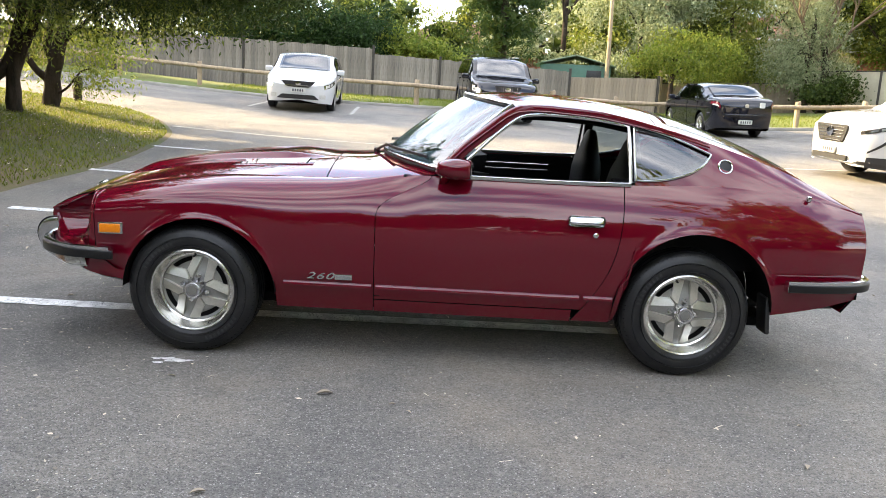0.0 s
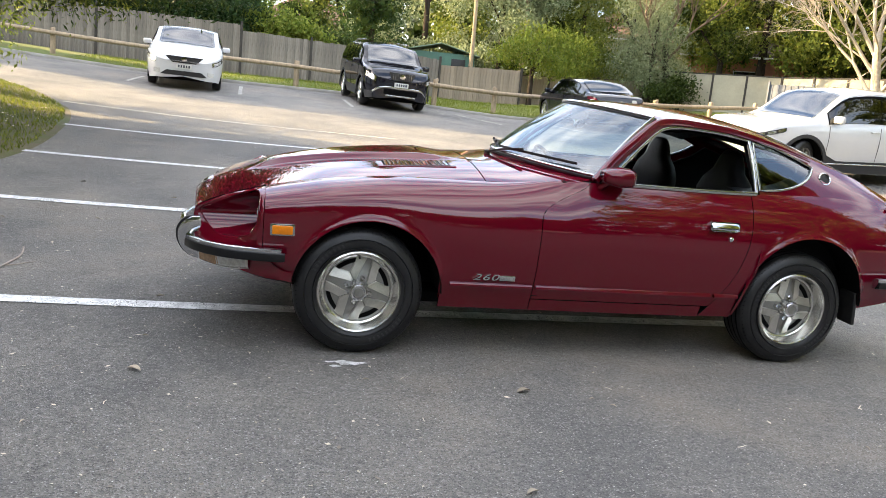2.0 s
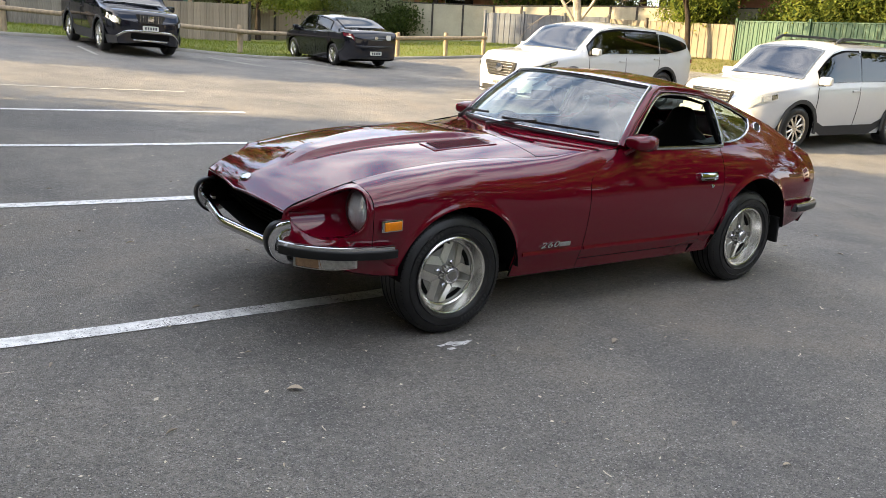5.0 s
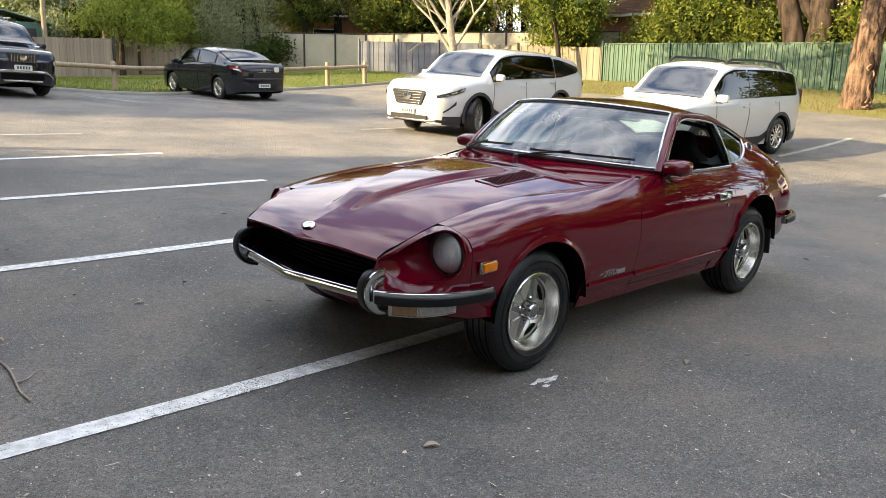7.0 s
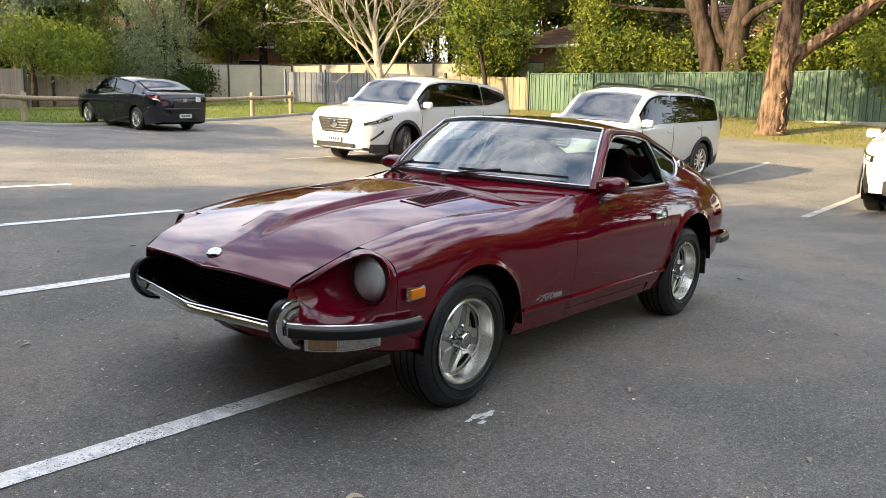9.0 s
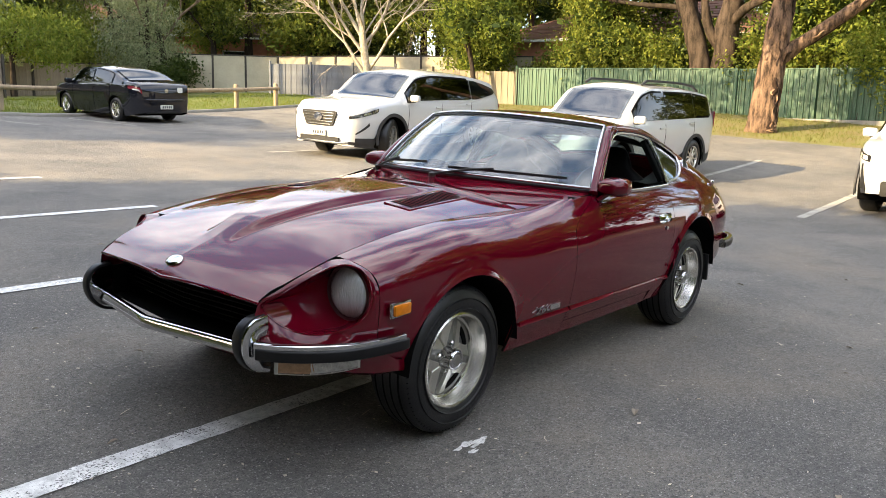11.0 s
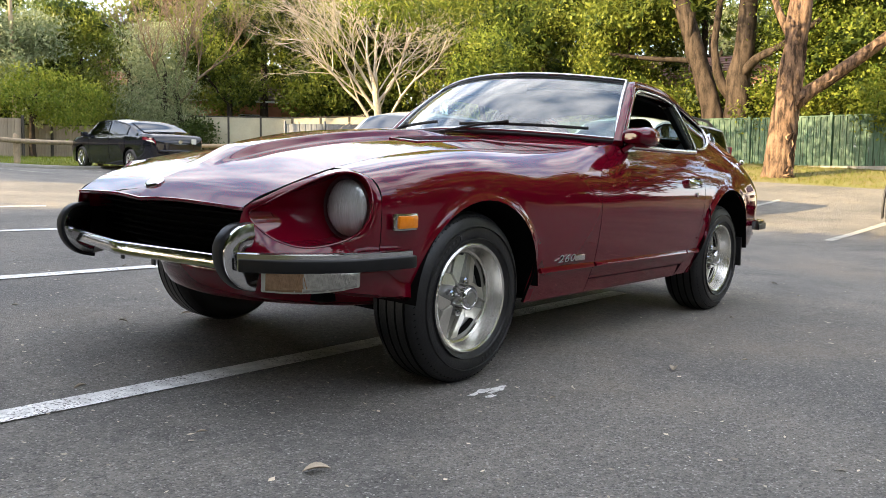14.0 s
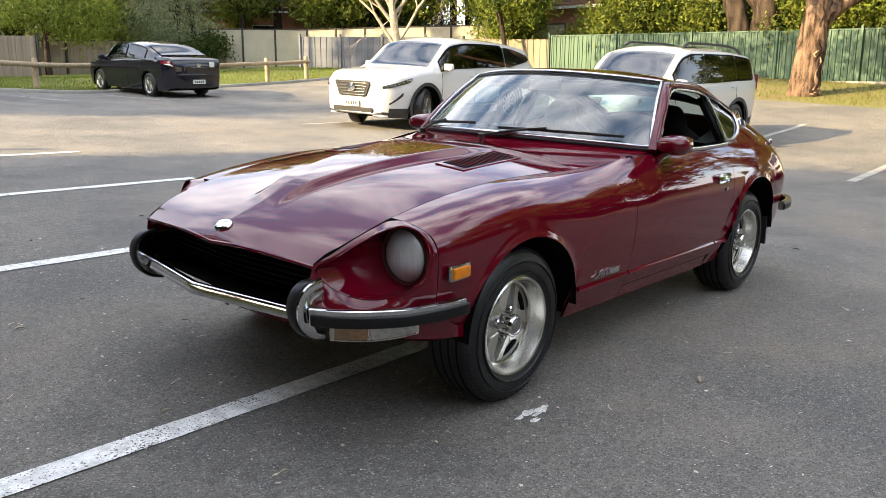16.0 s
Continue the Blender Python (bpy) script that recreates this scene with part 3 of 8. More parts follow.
# doors hang between the same two slanting lines
LOWD = 0.305
doors = []
for side in (-1, 1):
    P = []
    for k in range(25):
        t = k / 24
        row = []
        for u in US:
            z0 = z_sill(0.2)
            uu = (LOWD - z0) / (0.893 - z0) + u * (1 - (LOWD - z0) / (0.893 - z0))
            x = lerp(-0.315 + GAP + door_front(uu), 0.62 - GAP + door_rear(uu), t)
            z = LOWD + (z_top(x) - LOWD) * u
            row.append((x, side * flank_y(x, z), z))
        P.append(row)
    d = net("door", P, PAINT, coupe, thick=0.012)
    doors.append(d)
    inner = [[(lerp(-0.2, 0.85, i / 8), side * (0.70 - 0.02 * math.sin(math.pi * j / 6)), lerp(0.3, 0.885, j / 6)) for j in range(7)] for i in range(9)]
    net("inner_panel", inner, VINYL, d, "black vinyl inner door trim", thick=0.03)
    for zz in (0.80, 0.835):
        sweep("trim_strip", [(-0.1, side * 0.664, zz), (0.3, side * 0.662, zz), (0.66, side * 0.664, zz)], rounded(0.003, 0.004, 0.002, 1), STEEL, d, "thin bright strip")
    sill = [[(x, side * flank_y(x, z), z) for z in (0.24, 0.25, 0.265, LOWD - 0.005)] for x in np.linspace(-0.315 + GAP, 0.62 - GAP, 14)]
    net("sill", sill, PAINT, coupe, thick=0.012)
# bright fold low on the flanks
for side in (-1, 1):
    for xa, xb, n in ((-0.735, -0.325, 6), (-0.305, 0.645, 12), (0.665, 0.80, 3)):
        pts = [(x, side * (flank_y(x, 0.370) + 0.002), 0.370) for x in np.linspace(xa, xb, n)]
        sweep("crease_fold", pts, [(0.008, -0.010), (0.008, -0.002), (0.001, 0.010), (-0.001, 0.010), (-0.008, -0.002), (-0.008, -0.010)], PAINT, coupe)


# ---- bonnet and cowl
def bulge_w(x):
    return lerp(0.085, 0.22, min(1.0, max(0.0, (x + 1.66) / 0.85)))


def bonnet_z(x, y):
    ws, zt = half_top(x) - 0.001, z_top(x)
    t = min(abs(y) / ws, 1.0)
    z = zt + (z_spine(x) - zt) * (1 - t**lerp(1.12, 2.4, smooth01(-1.72, -1.2, x)))
    w = bulge_w(x)
    bulge = 0.028 * smooth01(-1.76, -1.56, x) * (1 - smooth01(-0.85, -0.58, x))
    return z + bulge * (1 - smooth01(w - 0.02, w + 0.03, abs(y)))


def nose_x(y):
    return -1.968 + 0.085 * abs(y)


def lid(x0, x1, nx, ny=56, front=False, trim=0.0028):
    P = []
    for i in range(nx + 1):
        row = []
        for j in range(-ny, ny + 1):
            t = j / ny
            x = lerp(x0, x1, (i / nx) ** (1.25 if front else 1))
            edge_, w = half_top(x) - trim, bulge_w(x)
            a = abs(t)
            y = lerp(0, w - 0.022, a / 0.3) if a < 0.3 else lerp(w - 0.022, w + 0.032, (a - 0.3) / 0.3) if a < 0.6 else lerp(w + 0.032, edge_, (a - 0.6) / 0.4)
            y = math.copysign(y, t)
            if front:
                f = 1 - smooth01(-1.968, -1.62, x)
                x = x + (nose_x(y) - x0) * f
            row.append((x, y, bonnet_z(x, y)))
        P.append(row)
    return P


net("bonnet", lid(-1.968, -0.57, 64, front=True), PAINT, coupe, thick=0.012)
# rolled front lip of the bonnet
lip = [(nose_x(y), y, bonnet_z(nose_x(y), y) - 0.006) for y in np.linspace(-0.512, 0.512, 21)]
sweep("bonnet_lip", lip, circle(0.007, 8, 0.007), PAINT, coupe)
base_x = lambda y: -0.335 + 0.62 * y * y
base_z = lambda y: 0.948 - 0.062 * y * y
cowl = []
for i in range(9):
    row = []
    for j in range(-24, 25):
        y0 = j / 24
        xa, xb = -0.564, base_x(y0 * 0.70) + 0.01
        x = lerp(xa, xb, i / 8)
        y = y0 * lerp(half_top(-0.564) - 0.004, 0.715, i / 8)
        za, zb = bonnet_z(-0.564, y0 * (half_top(-0.564) - 0.004)), base_z(y0 * 0.70) - 0.014
        row.append((x, y, lerp(za, zb, i / 8) - 0.006 * math.sin(math.pi * i / 8)))
    cowl.append(row)
net("cowl", cowl, PAINT, coupe, thick=0.01)
# louvred vents let into the bonnet's rear corners
for side in (-1, 1):
    cx, cy = -0.87, side * 0.345
    zc = bonnet_z(cx, cy)
    tilt = math.degrees(math.atan2(bonnet_z(cx + 0.1, cy) - bonnet_z(cx - 0.1, cy), 0.2))
    lean = math.degrees(math.atan2(bonnet_z(cx, cy + 0.06) - bonnet_z(cx, cy - 0.06), 0.12))
    m = pose(cx, cy, zc - 0.0015, lean, -tilt, 0)
    vent = part("bonnet_vent", box_bm(0.40, 0.15, 0.008, m, 0.003), PAINT, coupe, "louvred maroon vent panel")
    for k in range(15):
        mm = m @ pose(-0.154 + k * 0.022, 0, 0.0062, 0, 11, 0)
        part("louvre", box_bm(0.0185, 0.118, 0.0022, mm, 0.0008, 1), PAINT, vent)
    part("vent_recess", box_bm(0.345, 0.122, 0.004, m @ pose(0, 0, 0.0024)), RECESS_BLACK, vent)

# ---- headlamp scoops, nose and grille
RIM = [(-1.902, -0.505, 0.602), (-1.85, -0.536, 0.638), (-1.762, -0.561, 0.683), (-1.685, -0.596, 0.719), (-1.645, -0.645, 0.732), (-1.632, -0.708, 0.716), (-1.634, -0.746, 0.660), (-1.642, -0.748, 0.600), (-1.672, -0.724, 0.545), (-1.725, -0.678, 0.512), (-1.785, -0.622, 0.500), (-1.838, -0.566, 0.516), (-1.882, -0.522, 0.556)]
OUT = [(-1.928, -0.512, 0.608), (-1.86, -0.533, 0.653), (-1.755, -0.543, 0.697), (-1.65, -0.549, 0.731)]
OUT += [(-1.614, -flank_y(-1.614, z) - 0.001, z) for z in (0.7415, 0.736, 0.715, 0.66, 0.58, 0.50)]
OUT += [(-1.625, -0.752, 0.44), (-1.72, -0.705, 0.435), (-1.82, -0.635, 0.435), (-1.90, -0.555, 0.445), (-1.934, -0.505, 0.50)]
for side in (-1, 1):
    s = -side
    flip = lambda pts: [(p[0], s * p[1], p[2]) for p in pts]
    rim = catmull(flip(RIM), 8, True)
    centre = Vector((-1.598, side * 0.614, 0.620))
    angle = lambda p: math.atan2(p[2] - 0.618, p[1] - centre.y)
    # the outline's points, matched to the rim by their angle round the lamp's axis
    dense = catmull(flip(OUT), 24, True)
    outer = [min(dense, key=lambda q: abs((angle(q) - angle(p) + math.pi) % (2 * math.pi) - math.pi)) for p in rim]
    ring = [centre + Vector((-0.016, 0.102 * math.cos(angle(p)), 0.102 * math.sin(angle(p)))) for p in rim]
    skin = []
    for t in (0, 0.15, 0.35, 0.55, 0.75, 0.9, 0.97, 1.0):
        row = []
        for a, b in zip(outer, rim):
            p = a.lerp(b, t)
            puff = min(1.0, (a - b).length / 0.05)
            row.append(p + Vector((-0.4, side * 0.8, 0.1)) * 0.009 * puff * math.sin(math.pi * t))
        skin.append(row)
    bucket = net("headlamp_scoop", skin, PAINT, coupe, close_v=True, thick=0.004, sharp=60)
    inside = []
    for t in (0, 0.02, 0.06, 0.15, 0.3, 0.45, 0.6, 0.75, 0.88, 1.0):
        row = []
        for a, b in zip(rim, ring):
            p = a.lerp(b, t)
            away = Vector((0, p.y - centre.y, p.z - centre.z))
            row.append(p + away.normalized() * (0.010 * math.sin(math.pi * t)) * smooth01(-1.88, -1.74, a.x) + Vector((0.02 * math.sin(math.pi * t), 0, 0)))
        inside.append(row)
    net("scoop_liner", inside, PAINT, bucket, close_v=True, sharp=70)
    sweep("scoop_rim", rim, circle(0.0035, 6), PAINT, bucket, closed=True)
    m = Matrix.Translation(centre) @ pose(0, 0, 0, 0, 0, 90)
    lamp = lathe("headlamp", [(0.104, 0.004), (0.104, 0.014), (0.099, 0.022), (0.093, 0.018), (0.092, 0.008)], PAINT_DIM, bucket, "round headlamp with a fluted lens", 40, m)
    lens = lathe("lens", [(0.093, 0.010), (0.085, 0.022), (0.07, 0.031), (0.05, 0.038), (0.025, 0.043), (0.0001, 0.044)], LENS, lamp, "", 40, m)
    for k in range(-9, 10):
        yy = k * 0.0085
        reach = math.sqrt(max(0.0, 0.084**2 - yy**2))
        pts = [(centre.x - 0.0445 + 4.6 * (yy * yy + zz * zz) * (1 if yy * yy + zz * zz < 0.0049 else 1.06), centre.y + yy, centre.z + zz) for zz in np.linspace(-reach, reach, 7)]
        sweep("flute", pts, circle(0.0022, 5), LENS, lens, up=(0, 1, 0))
    lathe("lamp_bowl", [(0.11, 0.0), (0.0001, -0.01)], STEEL, lamp, "", 24, m)

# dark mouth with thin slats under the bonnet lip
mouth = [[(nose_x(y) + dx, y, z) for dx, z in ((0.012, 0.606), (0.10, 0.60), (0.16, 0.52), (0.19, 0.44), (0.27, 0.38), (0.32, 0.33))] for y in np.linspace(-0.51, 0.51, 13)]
grille = net("grille", mouth, RECESS_BLACK, coupe, "black grille recess with thin slats")
# near-black sheet added to close the mouth; its shade is in the colour
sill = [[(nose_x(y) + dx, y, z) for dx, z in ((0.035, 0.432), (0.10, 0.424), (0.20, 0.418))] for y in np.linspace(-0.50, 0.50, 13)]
net("mouth_floor", sill, RECESS_BLACK, grille, thick=0.006)
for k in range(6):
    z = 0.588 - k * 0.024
    sweep("slat", [(nose_x(y) + 0.085 + 0.008 * k, y, z) for y in np.linspace(-0.5, 0.5, 9)], [(-0.016, -0.002), (0.016, 0.0), (0.016, 0.003), (-0.016, 0.002)], RECESS_BLACK, grille)
apron = []
for y in np.linspace(-0.66, 0.66, 31):
    x = -1.80 + 0.95 * y * y
    drop = 0.02 * smooth01(0.4, 0.66, abs(y))
    apron.append([(x + dx, y, z + drop) for dx, z in ((0.035, 0.408), (0.012, 0.402), (0.0, 0.385), (0.0, 0.36), (0.012, 0.32), (0.035, 0.288), (0.075, 0.268), (0.15, 0.258), (0.4, 0.25))])
net("front_apron", apron, PAINT, coupe, "maroon lower front apron in shade", thick=0.008)
# the fenders turn under the corners of the bumper
turn_under = catmull([(-1.475, 0.774, 0.338), (-1.54, 0.772, 0.350), (-1.612, 0.760, 0.358), (-1.68, 0.728, 0.366), (-1.74, 0.680, 0.376), (-1.775, 0.635, 0.386)], 4)
for side in (-1, 1):
    val = []
    for p in turn_under:
        high = 0.385 + 0.05 * smooth01(-1.50, -1.60, p.x)
        back = Vector((0.03, -0.04, 0))
        val.append([(q.x, side * q.y, q.z) for q in (Vector((p.x, p.y - 0.004, high)), Vector((p.x, p.y, lerp(p.z, high, 0.4))), p, p + back * 0.3 + Vector((0, 0, -0.012)), p + back + Vector((0, 0, -0.018)), p + back * 3 + Vector((0, 0, -0.02)))])
    net("lower_cheek", val, PAINT, coupe, thick=0.008)
bx = -1.915
lathe("bonnet_badge", [(0.0001, 0.010), (0.022, 0.010), (0.03, 0.007), (0.036, 0.001), (0.036, -0.004)], CHROME, coupe, "oval chrome bonnet badge", 28, pose(bx, 0, bonnet_z(bx, 0) + 0.003, 0, -31, 0) @ Matrix.Diagonal((0.85, 1.15, 0.8, 1)) @ pose(0, 0, 0, 90, 0, 0))

# ---- front bumper in three blades with rubber strips and upright guards
bumper = tagged(new("front_bumper"), "chrome front bumper with black rubber strips")
bumper.parent = coupe
SEC = [(-0.017, -0.024), (-0.017, 0.016), (-0.012, 0.0235), (-0.004, 0.027), (0.010, 0.027), (0.017, 0.0235), (0.017, 0.016), (0.017, -0.024), (0.010, -0.028), (-0.010, -0.028)]
bump_x = lambda y: -2.04 + 0.17 * abs(y)
sweep("blade", [(bump_x(y), y, 0.452) for y in np.linspace(-0.50, 0.50, 17)], [(a * 0.8, b * 0.82) for a, b in SEC], CHROME, bumper, "polished chrome centre blade")
for side in (-1, 1):
    path = catmull([(-1.95, side * 0.53, 0.46), (-1.91, side * 0.61, 0.463), (-1.838, side * 0.69, 0.466), (-1.74, side * 0.755, 0.469), (-1.62, side * 0.79, 0.472), (-1.525, side * 0.806, 0.474)], 5)
    sweep("corner_blade", path, SEC, CHROME, bumper, "chrome wrap-round corner blade")
    off = [(p.x - 0.010, p.y + side * 0.014, p.z - 0.011) for p in path] + [(path[-1].x + 0.012, path[-1].y + side * 0.010, path[-1].z - 0.011)]
    sweep("rubber_strip", off, rounded(0.010, 0.020, 0.006, 3), TRIMRUB, bumper, "black rubber bumper strip")
    # upright guard: a deep chrome hoop faced with rubber
    hoop = [(-1.885, 0.366), (-1.945, 0.383), (-1.988, 0.424), (-2.006, 0.480), (-1.996, 0.524), (-1.962, 0.556), (-1.905, 0.566)]
    mid_ = Vector((-1.885, 0.468))
    flange = lambda k, y: [(lerp(x, mid_.x, k), side * y, lerp(z, mid_.y, k)) for x, z in hoop]
    guard = sweep("guard", catmull(flange(0.31, 0.506), 5), rounded(0.036, 0.024, 0.005, 2), CHROME, bumper, "upright chrome bumper guard", up=(0, 1, 0))
    sweep("guard_rubber", catmull(flange(0.0, 0.500), 5), rounded(0.008, 0.019, 0.005, 2), TRIMRUB, guard, "black rubber guard facing", up=(0, 1, 0))
    # indicator that tapers outwards and is cut away below
    a_, b_ = Vector((-1.905, side * 0.572, 0)), Vector((-1.674, side * 0.746, 0))
    d_ = (b_ - a_).normalized()
    out_ = Vector((d_.y, -d_.x, 0)) * side
    if out_.x > 0:
        out_ = -out_
    low_z = lambda t: lerp(0.366, 0.380, t) - 0.010 * math.sin(math.pi * t)

    def strip(t0, t1, lift, inset, zt_=0.437):
        rows = []
        for t in np.linspace(t0, t1, 7):
            e = a_.lerp(b_, t) + out_ * (0.012 * math.sin(math.pi * t))
            lo, hi = low_z(t) + inset, zt_ - inset
            rows.append([e + out_ * (lift - 0.05) + Vector((0, 0, hi)), e + out_ * (lift - 0.004) + Vector((0, 0, hi)), e + out_ * lift + Vector((0, 0, hi - 0.004)), e + out_ * (lift - 0.006) + Vector((0, 0, lo + 0.010)), e + out_ * (lift - 0.016) + Vector((0, 0, lo)), e + out_ * (lift - 0.05) + Vector((0, 0, lo))])
        return rows

    ind = net("indicator", strip(0.0, 1.0, 0.0, 0.0), PLATE, coupe, "front indicator with amber and clear lenses", close_v=True)
    lens = net("clear_lens", strip(0.42, 0.97, 0.006, 0.006), CLEAR, ind, "clear ribbed lens", close_v=True)
    lens2 = net("amber_lens", strip(0.04, 0.41, 0.006, 0.006), PALEAMBER, ind, "pale amber lens", close_v=True)
    for k in range(24):
        t = 0.06 + k * 0.035
        e = a_.lerp(b_, t) + out_ * (0.012 * math.sin(math.pi * t) + 0.0065)
        sweep("rib", [e + Vector((0, 0, 0.428)), e + d_ * 0.006 + Vector((0, 0, 0.405)) - out_ * 0.003, e + d_ * 0.012 + Vector((0, 0, low_z(t) + 0.018)) - out_ * 0.006], circle(0.0016, 5), CLEAR if t > 0.42 else PALEAMBER, lens if t > 0.42 else lens2)
    part("plate_bracket", box_bm(0.005, 0.022, 0.04, pose(-1.975, side * 0.10, 0.418), 0.002), PLASTIC, coupe)
    # side marker
    mk = part("side_marker", box_bm(0.112, 0.02, 0.056, pose(-1.528, side * 0.786, 0.585, 0, 0, -side * 4.5), 0.008), STEEL, coupe, "amber side marker in a chrome frame")
    part("marker_lens", box_bm(0.092, 0.02, 0.04, pose(-1.528, side * 0.795, 0.585, 0, 0, -side * 4.5), 0.006), AMBER, mk, "amber lens")
    # rear bumper corner
    path = catmull([(1.585, side * 0.83, 0.487), (1.75, side * 0.81, 0.485), (1.91, side * 0.765, 0.483), (2.01, side * 0.70, 0.48), (2.055, side * 0.6, 0.48), (2.08, side * 0.3, 0.48), (2.085, 0, 0.48)], 5)
    rb = sweep("rear_bumper", path, SEC, CHROME, coupe, "chrome rear bumper with a rubber strip")
    sweep("rubber_strip", [(p.x + 0.008, p.y + side * 0.013, p.z - 0.009) for p in path[:-6]], rounded(0.010, 0.0185, 0.006, 3), TRIMRUB, rb)

# ---- upper body
rail_y = spline((0.20, 0.565), (0.44, 0.57), (0.66, 0.565), (0.85, 0.555), (1.11, 0.54), (1.29, 0.535), (1.6, 0.55), (1.85, 0.58), (2.0, 0.60))
rail_z = spline((0.20, 1.208), (0.32, 1.222), (0.44, 1.226), (0.66, 1.217), (0.85, 1.190), (1.11, 1.138), (1.29, 1.088), (1.6, 0.99), (1.85, 0.88), (2.0, 0.808))
roof_z = spline((0.08, 1.260), (0.26, 1.284), (0.51, 1.287), (0.76, 1.271), (1.11, 1.214), (1.43, 1.116), (1.7, 1.004), (1.9, 0.89), (2.005, 0.822))


def side_up(x, s):
    """The upper flank from the belt (s = 0) to the roof rail (s = 1)."""
    ya, za, yb, zb = half_top(x), z_top(x), rail_y(x), rail_z(x)
    y = lerp(ya, yb, s) + 0.012 * math.sin(math.pi * s)
    return (x, -y, lerp(za, zb, s))


def at_height(x, z):
    return side_up(x, (z - z_top(x)) / (rail_z(x) - z_top(x)))


def crown(x0, x1, nx, front=0.0, ny=20):
    P = []
    for i in range(nx + 1):
        row = []
        for j in range(-ny, ny + 1):
            t = j / ny
            x = lerp(x0, x1, i / nx)
            if front:
                x = x + front * t * t * (1 - i / nx)
            y = t * rail_y(x)
            row.append((x, y, rail_z(x) + (roof_z(x) - rail_z(x)) * (1 - abs(t) ** 2.3)))
        P.append(row)
    return P


net("roof", crown(0.095, 0.985, 20, front=0.20), PAINT, coupe, "maroon roof panel", thick=0.012)
hatch = net("tailgate", crown(0.99, 1.995, 24), PAINT, coupe, "maroon sloping tailgate", thick=0.012)
# the hole that the rear glass covers
bm = bmesh.new()
bm.from_mesh(hatch.data)
gone = [f for f in bm.faces if 1.07 < f.calc_center_median().x < 1.66 and abs(f.calc_center_median().y) < 0.79 * rail_y(f.calc_center_median().x)]
bmesh.ops.delete(bm, geom=gone, context="FACES")
bm.to_mesh(hatch.data)
bm.free()
hg = [[(x, t * (rail_y(x) - 0.07), rail_z(x) + (roof_z(x) - rail_z(x)) * (1 - abs(t * 0.87) ** 2.3) + 0.004) for t in np.linspace(-1, 1, 13)] for x in np.linspace(1.06, 1.70, 12)]
facing(net("hatch_glass", hg, GLASS_REAR, hatch), Vector((0, 0, 1)))
win_lo = spline((0.872, 0.917), (1.0, 0.928), (1.12, 0.958), (1.2, 1.0), (1.248, 1.048))
win_hi = spline((0.872, 1.166), (1.0, 1.137), (1.15, 1.088), (1.22, 1.06), (1.248, 1.048))
